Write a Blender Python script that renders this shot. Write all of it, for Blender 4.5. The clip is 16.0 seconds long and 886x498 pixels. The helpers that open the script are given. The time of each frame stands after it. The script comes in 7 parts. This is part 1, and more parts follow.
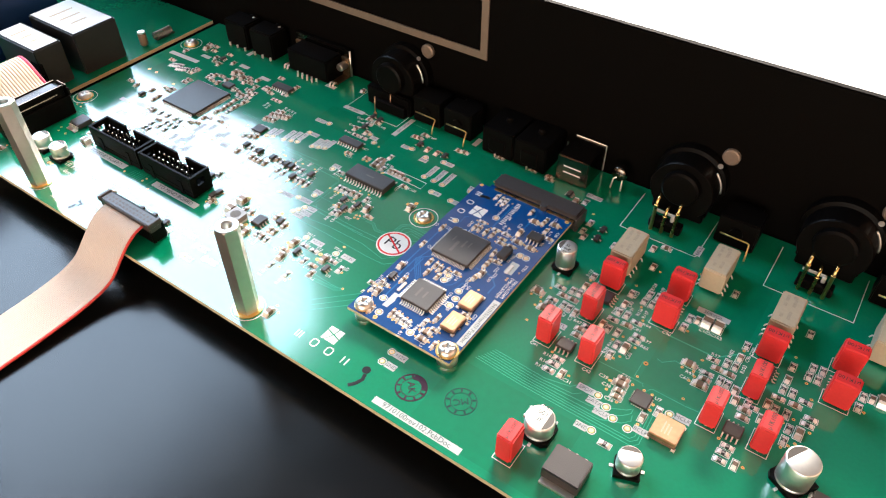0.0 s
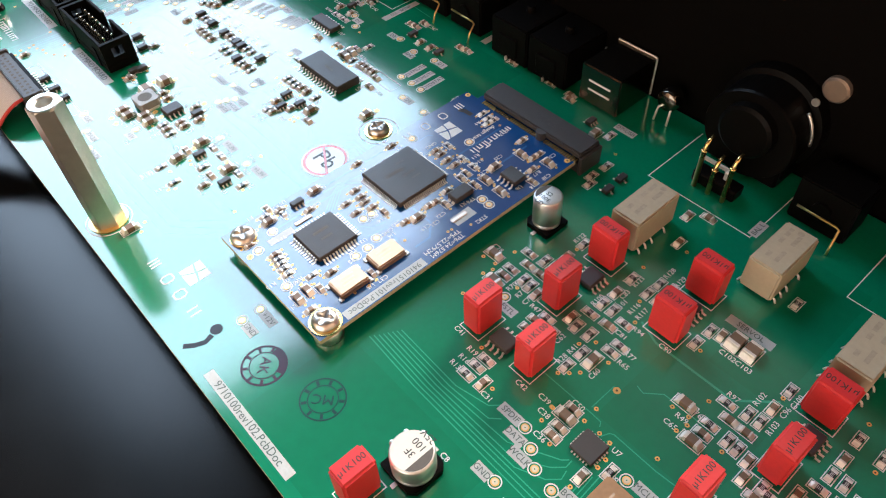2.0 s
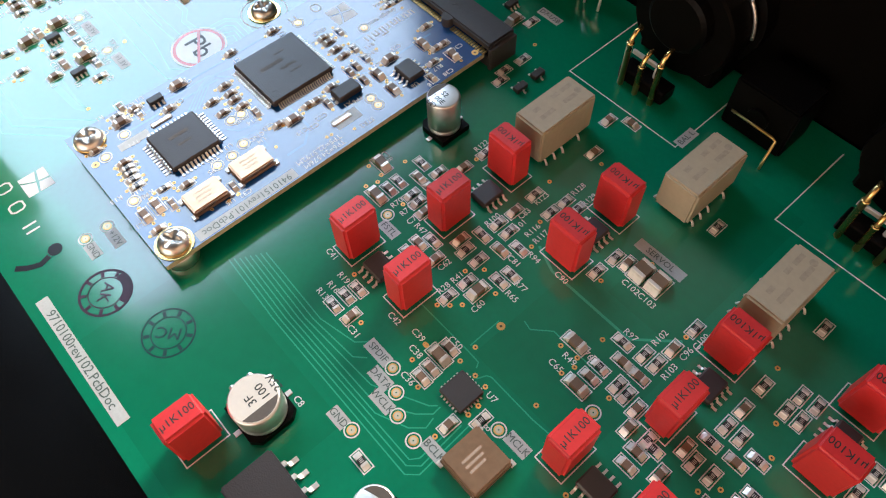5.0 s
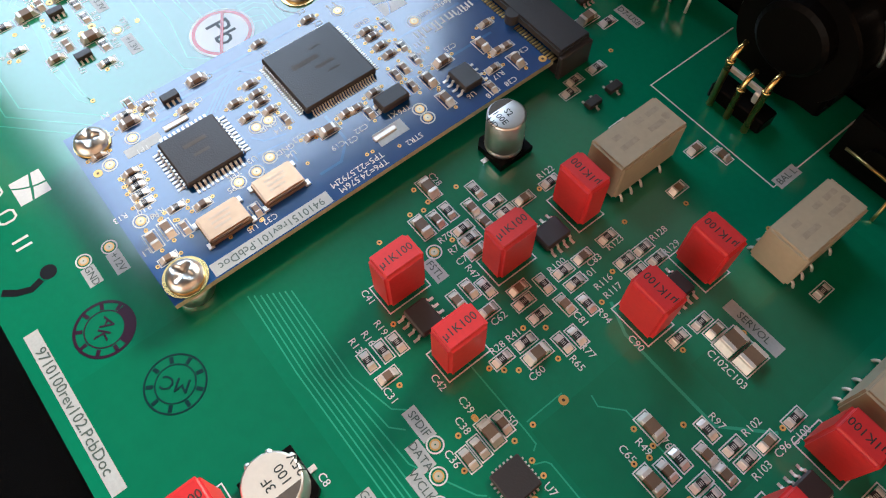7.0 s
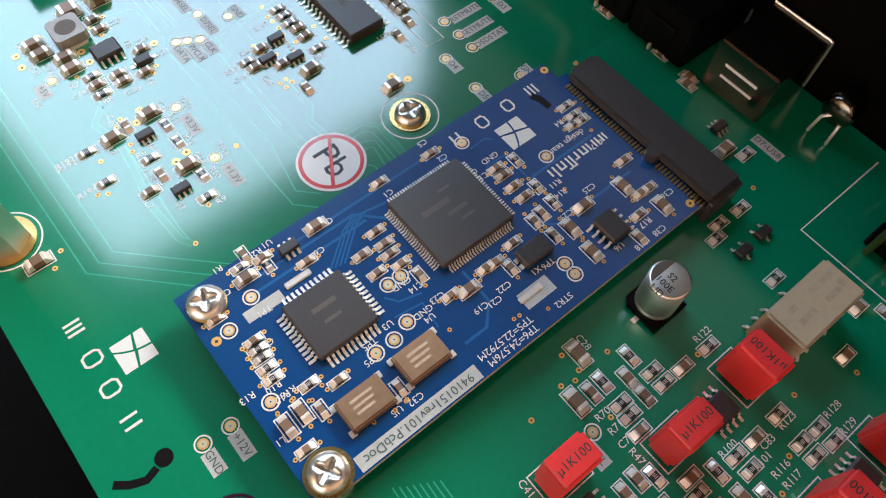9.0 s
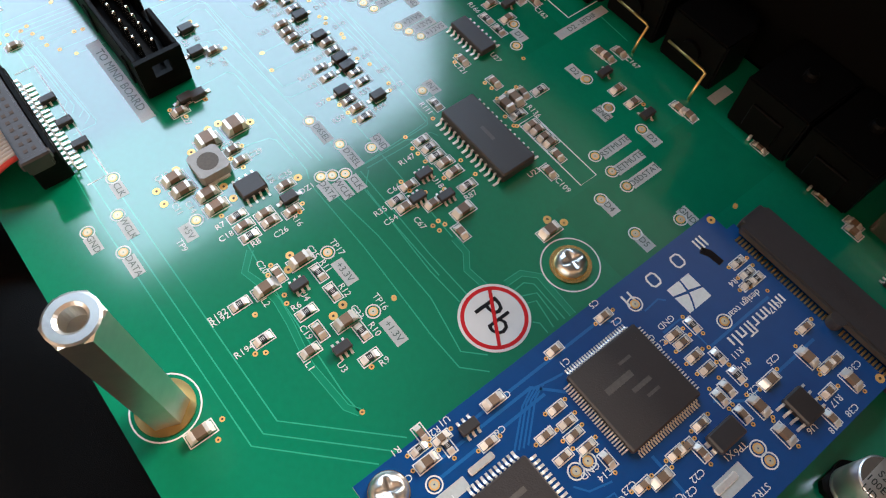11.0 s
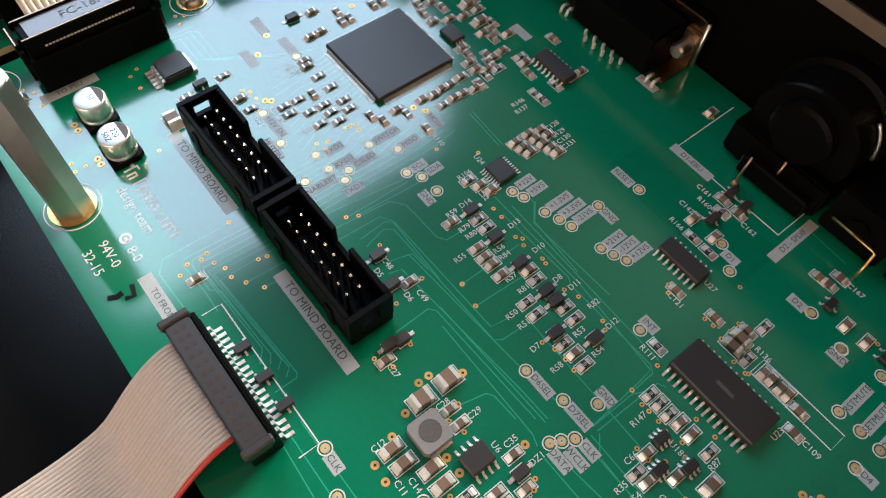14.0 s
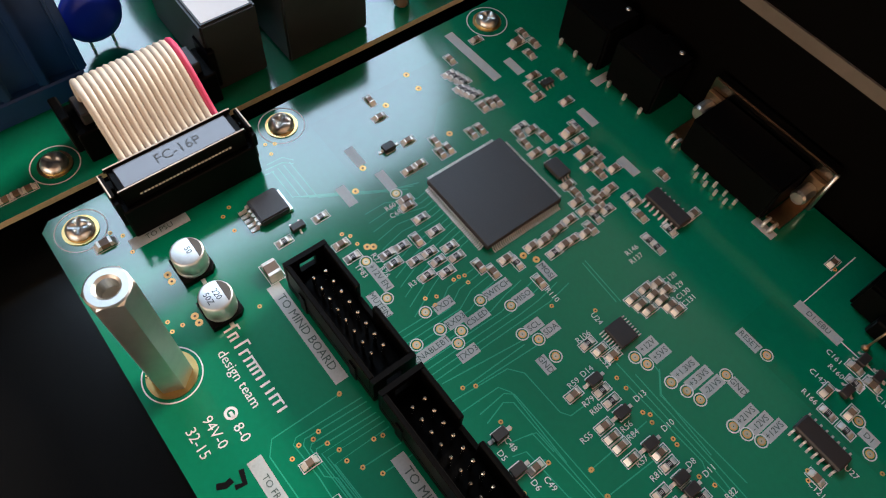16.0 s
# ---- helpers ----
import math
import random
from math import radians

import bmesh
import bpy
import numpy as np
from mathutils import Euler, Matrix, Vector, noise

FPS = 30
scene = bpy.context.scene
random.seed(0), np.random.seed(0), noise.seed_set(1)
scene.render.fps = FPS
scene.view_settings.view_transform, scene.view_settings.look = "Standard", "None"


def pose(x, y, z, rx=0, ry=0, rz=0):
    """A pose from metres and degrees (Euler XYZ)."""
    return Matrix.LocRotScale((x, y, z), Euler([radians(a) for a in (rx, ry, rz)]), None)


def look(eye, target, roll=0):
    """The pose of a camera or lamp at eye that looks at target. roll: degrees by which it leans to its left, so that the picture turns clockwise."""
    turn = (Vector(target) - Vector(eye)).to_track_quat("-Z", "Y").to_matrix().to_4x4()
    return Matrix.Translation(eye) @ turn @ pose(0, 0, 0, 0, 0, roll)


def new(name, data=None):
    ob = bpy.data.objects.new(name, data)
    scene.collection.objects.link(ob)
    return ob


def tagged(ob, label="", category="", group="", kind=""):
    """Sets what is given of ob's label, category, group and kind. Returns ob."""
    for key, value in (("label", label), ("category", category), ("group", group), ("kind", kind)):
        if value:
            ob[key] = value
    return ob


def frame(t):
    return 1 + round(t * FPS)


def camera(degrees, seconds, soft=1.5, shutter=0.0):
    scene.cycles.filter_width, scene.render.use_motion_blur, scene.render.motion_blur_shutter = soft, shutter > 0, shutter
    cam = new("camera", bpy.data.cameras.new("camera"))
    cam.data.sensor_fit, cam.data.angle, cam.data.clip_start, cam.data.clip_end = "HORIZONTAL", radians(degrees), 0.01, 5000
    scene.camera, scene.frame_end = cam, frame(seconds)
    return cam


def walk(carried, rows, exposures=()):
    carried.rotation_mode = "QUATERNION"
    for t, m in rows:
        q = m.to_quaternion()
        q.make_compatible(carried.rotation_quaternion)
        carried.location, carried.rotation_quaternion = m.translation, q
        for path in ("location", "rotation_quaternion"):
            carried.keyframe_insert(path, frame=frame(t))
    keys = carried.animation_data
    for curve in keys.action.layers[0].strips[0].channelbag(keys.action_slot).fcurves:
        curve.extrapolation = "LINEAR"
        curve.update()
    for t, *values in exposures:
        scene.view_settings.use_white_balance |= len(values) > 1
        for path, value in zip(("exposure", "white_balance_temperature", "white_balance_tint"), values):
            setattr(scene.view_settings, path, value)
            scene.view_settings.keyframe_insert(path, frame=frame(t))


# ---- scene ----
cam = camera(63.20, 16.0, soft=1.15)
# seconds, eye and a point ahead in centimetres, roll
PATH = [
    (0, (16.784, -9.022, 16.467), (15.950, -7.835, 15.091), 0.1),
    (0.5, (15.687, -7.136, 15.912), (14.921, -5.807, 14.629), -0.7),
    (1, (15.513, -5.993, 14.955), (14.686, -4.721, 13.652), 0.4),
    (1.5, (16.344, -3.078, 13.309), (15.320, -2.053, 11.929), -0.7),
    (2, (17.406, -1.883, 11.878), (16.394, -1.055, 10.365), -3.3),
    (2.5, (17.993, -0.663, 11.627), (17.055, 0.098, 10.033), -3.5),
    (3, (17.778, -0.405, 11.457), (16.888, 0.376, 9.846), -1.4),
    (3.5, (17.453, -0.050, 11.206), (16.561, 0.724, 9.592), -1.4),
    (4, (17.326, -0.115, 10.975), (16.440, 0.631, 9.344), -1.6),
    (4.5, (17.500, 0.514, 10.908), (16.662, 1.218, 9.234), -2.0),
    (4.7, (17.523, 0.625, 10.843), (16.704, 1.312, 9.153), -2.2),
    (6.8, (15.833, 1.794, 9.863), (15.114, 2.361, 8.085), -0.9),
    (7, (15.425, 1.659, 9.831), (14.691, 2.227, 8.059), -0.9),
    (7.5, (14.406, 1.689, 9.865), (13.654, 2.261, 8.102), -1.2),
    (8, (13.483, 1.507, 9.814), (12.737, 2.093, 8.053), -0.3),
    (8.2, (13.085, 1.396, 9.834), (12.363, 2.016, 8.074), 1.6),
    (10.3, (9.547, 1.161, 10.493), (8.856, 1.793, 8.726), 4.3),
    (10.5, (9.116, 1.047, 10.565), (8.425, 1.685, 8.801), 4.6),
    (11, (8.138, 0.666, 10.643), (7.427, 1.308, 8.887), 4.4),
    (11.5, (7.142, 0.486, 10.683), (6.445, 1.148, 8.929), 5.1),
    (12, (6.235, 0.152, 10.924), (5.538, 0.824, 9.174), 5.6),
    (12.5, (5.369, 0.360, 11.213), (4.650, 1.027, 9.470), 4.4),
    (13, (4.356, 0.220, 11.393), (3.630, 0.875, 9.649), 3.9),
    (13.5, (3.381, 0.110, 11.542), (2.642, 0.787, 9.812), 5.0),
    (14, (2.519, 0.025, 11.548), (1.769, 0.709, 9.825), 4.7),
    (14.5, (1.367, 0.507, 11.722), (0.648, 1.241, 10.006), 6.3),
    (15, (0.635, 0.385, 12.140), (-0.110, 1.097, 10.426), 5.0),
    (15.5, (-0.377, 0.362, 12.347), (-1.123, 1.057, 10.626), 4.6),
    (16, (-1.405, 0.049, 12.304), (-2.138, 0.749, 10.580), 6.8),
]
walk(cam, [(t, look(Vector(e) * 0.01, Vector(a) * 0.01, r)) for t, e, a, r in PATH],
     [(0.0, 0.8), (0.6, 0.6), (1.2, -0.15), (1.6, -0.15), (2.0, 0.35), (3.0, 0.3), (4.0, 0.15), (8.0, 0.03), (12.5, 0.0), (14.5, -0.14), (16.0, -0.22)])

# ---- light: one tall window beside the table, daylight outside ----
world = bpy.data.worlds.new("sky")
scene.world = world
world.use_nodes = True
_n = world.node_tree.nodes
_sky = _n.new("ShaderNodeTexSky")
_sky.sky_type = "NISHITA"
_sky.sun_disc = False
_sky.sun_elevation = radians(35)
_sky.sun_rotation = radians(150)
_n["Background"].inputs[1].default_value = 0.12
world.node_tree.links.new(_sky.outputs[0], _n["Background"].inputs[0])

WIN_X, WIN_Y0, WIN_Y1, WIN_Z0, WIN_Z1 = -1.30, -0.10, 1.17, 0.66, 2.05
_ld = bpy.data.lights.new("window_light", "AREA")
_ld.shape, _ld.size, _ld.size_y = "RECTANGLE", WIN_Y1 - WIN_Y0, WIN_Z1 - WIN_Z0
_ld.energy = 39
_ld.color = (0.60, 0.78, 1.0)
_lo = new("window_light", _ld)
_lo.matrix_world = look((WIN_X - 0.03, (WIN_Y0 + WIN_Y1) / 2, (WIN_Z0 + WIN_Z1) / 2), (0, (WIN_Y0 + WIN_Y1) / 2, (WIN_Z0 + WIN_Z1) / 2))

# unseen fill lamp added in the wall behind the camera, low, hazier and warmer
SFILL_Y, SFILL_X0, SFILL_X1, SFILL_Z0, SFILL_Z1 = -2.0, -0.30, 1.50, 0.05, 1.05
_ld = bpy.data.lights.new("rear_fill_light", "AREA")
_ld.shape, _ld.size, _ld.size_y = "RECTANGLE", SFILL_X1 - SFILL_X0, SFILL_Z1 - SFILL_Z0
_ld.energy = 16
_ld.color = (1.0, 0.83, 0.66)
_lo = new("rear_fill_light", _ld)
_lo.matrix_world = look(((SFILL_X0 + SFILL_X1) / 2, SFILL_Y - 0.03, (SFILL_Z0 + SFILL_Z1) / 2), ((SFILL_X0 + SFILL_X1) / 2, 0, (SFILL_Z0 + SFILL_Z1) / 2))

# unseen fill lamp added beyond the rear panel, which keeps its light off the back of the board
NFILL_Y, NFILL_X0, NFILL_X1, NFILL_Z0, NFILL_Z1 = 2.6, -1.25, -0.15, 0.95, 1.95
_ld = bpy.data.lights.new("far_fill_light", "AREA")
_ld.shape, _ld.size, _ld.size_y = "RECTANGLE", NFILL_X1 - NFILL_X0, NFILL_Z1 - NFILL_Z0
_ld.energy = 240
_ld.color = (1.0, 0.89, 0.79)
_lo = new("far_fill_light", _ld)
_lo.matrix_world = look(((NFILL_X0 + NFILL_X1) / 2, NFILL_Y + 0.03, (NFILL_Z0 + NFILL_Z1) / 2), ((NFILL_X0 + NFILL_X1) / 2, 0, (NFILL_Z0 + NFILL_Z1) / 2))

# ---- materials ----
def mat(name, color, rough=0.5, metal=0.0, var=0.12, scale=400.0, bump=0.0, bscale=1500.0, spec=0.5, coat=0.0, stain=0.0, big=40.0, island=0.0):
    m = bpy.data.materials.new(name)
    m.use_nodes = True
    nt = m.node_tree
    b = nt.nodes["Principled BSDF"]
    b.inputs["Roughness"].default_value = rough
    b.inputs["Metallic"].default_value = metal
    b.inputs["Specular IOR Level"].default_value = spec
    b.inputs["Coat Weight"].default_value = coat
    b.inputs["Coat Roughness"].default_value = 0.12
    tc = nt.nodes.new("ShaderNodeNewGeometry")
    n1 = nt.nodes.new("ShaderNodeTexNoise")
    n1.inputs["Scale"].default_value = scale
    n1.inputs["Detail"].default_value = 4
    n2 = nt.nodes.new("ShaderNodeTexNoise")
    n2.inputs["Scale"].default_value = big
    n2.inputs["Detail"].default_value = 3
    for n in (n1, n2):
        nt.links.new(tc.outputs["Position"], n.inputs["Vector"])
    mul = nt.nodes.new("ShaderNodeMath")
    mul.operation = "MULTIPLY_ADD"
    nt.links.new(n1.outputs[0], mul.inputs[0])
    mul.inputs[1].default_value = var * 2
    mul.inputs[2].default_value = 1 - var
    mu2 = nt.nodes.new("ShaderNodeMath")
    mu2.operation = "MULTIPLY_ADD"
    nt.links.new(n2.outputs[0], mu2.inputs[0])
    mu2.inputs[1].default_value = (var * 0.7 + stain) * 2
    mu2.inputs[2].default_value = 1 - var * 0.7 - stain
    pr = nt.nodes.new("ShaderNodeMath")
    pr.operation = "MULTIPLY"
    nt.links.new(mul.outputs[0], pr.inputs[0])
    nt.links.new(mu2.outputs[0], pr.inputs[1])
    last = pr.outputs[0]
    if island:
        oi = nt.nodes.new("ShaderNodeObjectInfo")
        m3 = nt.nodes.new("ShaderNodeMath")
        m3.operation = "MULTIPLY_ADD"
        nt.links.new(oi.outputs["Random"], m3.inputs[0])
        m3.inputs[1].default_value = island * 2
        m3.inputs[2].default_value = 1 - island
        m4 = nt.nodes.new("ShaderNodeMath")
        m4.operation = "MULTIPLY"
        nt.links.new(last, m4.inputs[0])
        nt.links.new(m3.outputs[0], m4.inputs[1])
        last = m4.outputs[0]
    vm = nt.nodes.new("ShaderNodeVectorMath")
    vm.operation = "SCALE"
    vm.inputs[0].default_value = color
    nt.links.new(last, vm.inputs["Scale"])
    nt.links.new(vm.outputs[0], b.inputs["Base Color"])
    rg = nt.nodes.new("ShaderNodeMath")
    rg.operation = "MULTIPLY_ADD"
    nt.links.new(n2.outputs[0], rg.inputs[0])
    rg.inputs[1].default_value = rough * 0.4
    rg.inputs[2].default_value = rough * 0.8
    nt.links.new(rg.outputs[0], b.inputs["Roughness"])
    if bump:
        nb = nt.nodes.new("ShaderNodeTexNoise")
        nb.inputs["Scale"].default_value = bscale
        nb.inputs["Detail"].default_value = 3
        nt.links.new(tc.outputs["Position"], nb.inputs["Vector"])
        bp = nt.nodes.new("ShaderNodeBump")
        bp.inputs["Strength"].default_value = bump
        bp.inputs["Distance"].default_value = 0.0002
        nt.links.new(nb.outputs[0], bp.inputs["Height"])
        nt.links.new(bp.outputs[0], b.inputs["Normal"])
    return m


GREEN = mat("solder_mask_green", (0.001, 0.21, 0.105), 0.13, spec=1.0, coat=0.5, var=0.10, scale=900, bump=0.06, bscale=260, stain=0.05, big=25)
GREEN_TRACE = mat("solder_mask_over_copper", (0.030, 0.42, 0.25), 0.13, spec=1.0, coat=0.5, var=0.08)
GREEN_POUR = mat("solder_mask_over_plane", (0.001, 0.188, 0.092), 0.13, spec=1.0, coat=0.5, var=0.1)
BLUE = mat("solder_mask_blue", (0.002, 0.060, 0.225), 0.15, spec=1.0, coat=0.5, var=0.10, bump=0.06, bscale=300)
BLUE_TRACE = mat("blue_mask_over_copper", (0.012, 0.13, 0.38), 0.15, spec=1.0, coat=0.5, var=0.08)
FR4 = mat("fibreglass_edge", (0.52, 0.46, 0.28), 0.6, var=0.25, scale=1500, bump=0.3)
GREEN_WIDE = mat("solder_mask_over_wide_copper", (0.005, 0.26, 0.135), 0.13, spec=1.0, coat=0.5, var=0.08)
SILK = mat("silkscreen_white", (0.74, 0.77, 0.76), 0.3, var=0.12, scale=2500)
SILK_FILL = mat("silkscreen_white_block", (0.50, 0.53, 0.52), 0.3, var=0.14, scale=2500, stain=0.05, big=300)
YELLOW = mat("yellow_wire_insulation", (0.55, 0.50, 0.03), 0.4)
LABELTXT = mat("mask_showing_through_print", (0.085, 0.125, 0.11), 0.3, var=0.15)
INK = mat("dark_ink", (0.02, 0.03, 0.028), 0.6, var=0.2)
PURPLE = mat("purple_stamp_ink", (0.030, 0.003, 0.020), 0.3, spec=0.4, var=0.3, scale=1800)
GREENINK = mat("dark_green_stamp_ink", (0.002, 0.028, 0.030), 0.3, spec=0.4, var=0.3, scale=1800)
MARKER = mat("black_marker_ink", (0.006, 0.004, 0.005), 0.3, spec=0.35, var=0.3)
GOLD = mat("gold_plate", (0.80, 0.56, 0.22), 0.28, 1.0, var=0.12)
COPPER_GOLD = mat("gold_ring_plating", (0.92, 0.57, 0.19), 0.3, 0.4, var=0.15, island=0.15)
HOLE = mat("dark_hole", (0.045, 0.022, 0.010), 0.6)
PIN = mat("bright_square_pin", (0.80, 0.74, 0.64), 0.22, 1.0, var=0.1)
TIN = mat("tinned_solder", (0.86, 0.82, 0.76), 0.34, 0.5, var=0.15, scale=1500, bump=0.2, island=0.15)
STEEL = mat("zinc_plated_steel", (0.78, 0.76, 0.72), 0.36, 1.0, var=0.12, scale=700, bump=0.1)
# base colour lowered to carry the dark surroundings the shells mirror
STEEL_DARK = mat("nickel_shell", (0.20, 0.175, 0.15), 0.2, 1.0, var=0.2, scale=300, bump=0.15)
ALU = mat("aluminium_can", (0.84, 0.83, 0.81), 0.42, 1.0, var=0.08, scale=900, bump=0.05)
HEXALU = mat("nickel_plated_standoff", (0.74, 0.73, 0.69), 0.36, 1.0, var=0.1, scale=500, bump=0.1)
EPOXY = mat("black_epoxy", (0.027, 0.020, 0.018), 0.46, spec=0.7, var=0.15, scale=2500, bump=0.2, bscale=4000, island=0.1)
BLACKP = mat("black_plastic", (0.0025, 0.002, 0.0018), 0.42, var=0.2, spec=0.07, scale=800, bump=0.15, bscale=2500)
GREYP = mat("dark_grey_plastic", (0.038, 0.033, 0.033), 0.42, var=0.15, scale=900, bump=0.15)
RED = mat("red_film_capacitor", (0.66, 0.030, 0.032), 0.42, var=0.10, scale=1200, bump=0.12, island=0.08)
BEIGE = mat("beige_relay_plastic", (0.44, 0.37, 0.26), 0.55, var=0.10, scale=900, bump=0.15, stain=0.04)
POLAR = mat("dark_polarity_ink", (0.10, 0.085, 0.07), 0.5, var=0.2, scale=1500)
RELAYINK = mat("grey_relay_print", (0.385, 0.325, 0.235), 0.6, var=0.3, scale=1500)
CERAMIC_TAN = mat("tan_ceramic", (0.21, 0.135, 0.085), 0.45, var=0.15, scale=2500, island=0.25)
CERAMIC_WHITE = mat("white_alumina", (0.60, 0.58, 0.54), 0.5, var=0.1)
RESFILM = mat("black_resistor_glass", (0.025, 0.024, 0.026), 0.3, var=0.2)
XTAL = mat("gold_tinted_crystal_can", (0.62, 0.38, 0.23), 0.34, 0.9, var=0.16, scale=900, bump=0.1)
BRASS = mat("dull_brass_bracket", (0.30, 0.20, 0.12), 0.38, 1.0, var=0.2, scale=600, bump=0.1)
GLOSSGREY = mat("smooth_grey_moulding", (0.085, 0.080, 0.095), 0.24, spec=0.9, var=0.1)
CREAM = mat("cream_can_top", (0.72, 0.68, 0.60), 0.5, 0.2, var=0.06, scale=1500)
XTALMARK = mat("pale_laser_mark", (0.62, 0.46, 0.34), 0.5, 0.6, var=0.3, scale=2500)
MARKGREY = mat("laser_mark_grey", (0.10, 0.088, 0.075), 0.6, var=0.3, scale=2500)
STICKER = mat("white_paper_sticker", (0.80, 0.79, 0.77), 0.22, var=0.05, coat=0.6)
STRED = mat("red_print", (0.62, 0.015, 0.02), 0.22, var=0.08, coat=0.6)
RIBBON = mat("grey_ribbon_insulation", (0.64, 0.56, 0.50), 0.45, var=0.08, scale=900)
RIBBON_W = mat("beige_ribbon_insulation", (0.66, 0.58, 0.49), 0.4, var=0.08, scale=900)
RIBBON_RED = mat("red_ribbon_stripe", (0.62, 0.05, 0.04), 0.45)
RIBBON_PINK = mat("pink_ribbon_stripe", (0.70, 0.06, 0.16), 0.45)
CHASSIS = mat("black_satin_steel", (0.005, 0.005, 0.005), 0.22, spec=0.32, var=0.15, scale=1200, bump=0.06, bscale=3000)
PANEL = mat("black_anodised_panel", (0.002, 0.0015, 0.0012), 0.6, spec=0.04, var=0.15, scale=1500, bump=0.15, bscale=3500)
BARE = mat("bare_panel_metal", (0.24, 0.18, 0.14), 0.5, 0.6, var=0.15)
TABLE = mat("white_table_laminate", (0.88, 0.80, 0.70), 0.45, var=0.04, scale=60, big=4)
# unseen walls behind the camera, colour warmed to bounce fill light
WALLP = mat("warm_bounce_wall", (0.80, 0.53, 0.34), 0.9, var=0.06, scale=40, big=2, bump=0.1, bscale=200)
# unseen backlit walls and ceiling, coloured near-black so the glossy boards mirror no veil
DARKWALL = mat("veil_free_dark_wall", (0.020, 0.021, 0.022), 0.9, var=0.06, scale=40, big=2, bump=0.1, bscale=200)
CEILP = mat("veil_free_dark_ceiling", (0.018, 0.015, 0.012), 0.9, var=0.04, scale=40, big=2)
CARPET = mat("brown_floor", (0.06, 0.045, 0.035), 0.7, var=0.2, scale=30, big=3)
BLUEP = mat("blue_plastic_terminal", (0.004, 0.030, 0.11), 0.4, var=0.12, scale=400, bump=0.15)
BLUE_DISC = mat("blue_epoxy_disc", (0.008, 0.03, 0.42), 0.3)
EPOXY2 = mat("satin_black_relay_case", (0.016, 0.016, 0.017), 0.4, var=0.2)
LABELG = mat("pale_relay_label", (0.55, 0.55, 0.58), 0.35, var=0.06)
PADTIN = mat("pale_tinned_pad", (0.80, 0.70, 0.52), 0.4, 0.5, var=0.12)
INDUCT = mat("grey_ferrite_shield", (0.30, 0.28, 0.26), 0.45, 0.3, var=0.15, scale=1500, bump=0.15)

# ---- building helpers; all sizes in millimetres ----
MM = 0.001


def to_mesh(bm, material, smooth=False, name="m"):
    bmesh.ops.scale(bm, vec=(MM, MM, MM), verts=bm.verts)
    me = bpy.data.meshes.new(name)
    bm.to_mesh(me)
    bm.free()
    for mm in material if isinstance(material, (list, tuple)) else [material]:
        me.materials.append(mm)
    if smooth:
        me.polygons.foreach_set("use_smooth", [True] * len(me.polygons))
    return me


def at(x, y, z=0.0, rot=0.0, rx=0.0, ry=0.0):
    return pose(x * MM, y * MM, z * MM, rx, ry, rot)


def thing(name, x=0, y=0, z=0, rot=0, label="", category="", group="", kind=""):
    ob = new(name)
    ob.empty_display_size = 0.002
    ob.matrix_basis = at(x, y, z, rot)
    return tagged(ob, label, category, group, kind)


def part(name, me, parent=None, x=0, y=0, z=0, rot=0, label="", rx=0, ry=0):
    ob = new(name, me)
    ob.matrix_basis = at(x, y, z, rot, rx, ry)
    if parent is not None:
        ob.parent = parent
    return tagged(ob, label)


def box(bm, x0, y0, z0, x1, y1, z1, bev=0.0, seg=1, mi=0):
    r = bmesh.ops.create_cube(bm, size=1.0)
    vs = r["verts"]
    for v in vs:
        v.co = Vector(((x0 + x1) / 2 + v.co.x * (x1 - x0), (y0 + y1) / 2 + v.co.y * (y1 - y0), (z0 + z1) / 2 + v.co.z * (z1 - z0)))
    fs = list({f for v in vs for f in v.link_faces})
    for f in fs:
        f.material_index = mi
    if bev:
        es = list({e for v in vs for e in v.link_edges})
        bmesh.ops.bevel(bm, geom=es, offset=bev, segments=seg, affect="EDGES", material=mi)
    return bm


def cbox(w, d, h, bev=0.0, seg=1, z=0.0):
    """A box centred in plan, standing at z."""
    bm = bmesh.new()
    return box(bm, -w / 2, -d / 2, z, w / 2, d / 2, z + h, bev, seg)


def lathe(bm, prof, seg=24, cx=0.0, cy=0.0, mi=0, cap=True):
    """A turned form; prof: rows of radius, height."""
    rings = []
    for r, z in prof:
        rings.append([bm.verts.new((cx + r * math.cos(2 * math.pi * i / seg), cy + r * math.sin(2 * math.pi * i / seg), z)) for i in range(seg)])
    for a, b in zip(rings, rings[1:]):
        for i in range(seg):
            f = bm.faces.new((a[i], a[(i + 1) % seg], b[(i + 1) % seg], b[i]))
            f.material_index = mi
    if cap:
        bm.faces.new(rings[-1]).material_index = mi
        bm.faces.new(rings[0][::-1]).material_index = mi
    return bm


def prism(bm, pts, z0, z1, mi=0):
    lo = [bm.verts.new((x, y, z0)) for x, y in pts]
    hi = [bm.verts.new((x, y, z1)) for x, y in pts]
    n = len(pts)
    for i in range(n):
        bm.faces.new((lo[i], lo[(i + 1) % n], hi[(i + 1) % n], hi[i])).material_index = mi
    bm.faces.new(hi).material_index = mi
    bm.faces.new(lo[::-1]).material_index = mi
    return bm


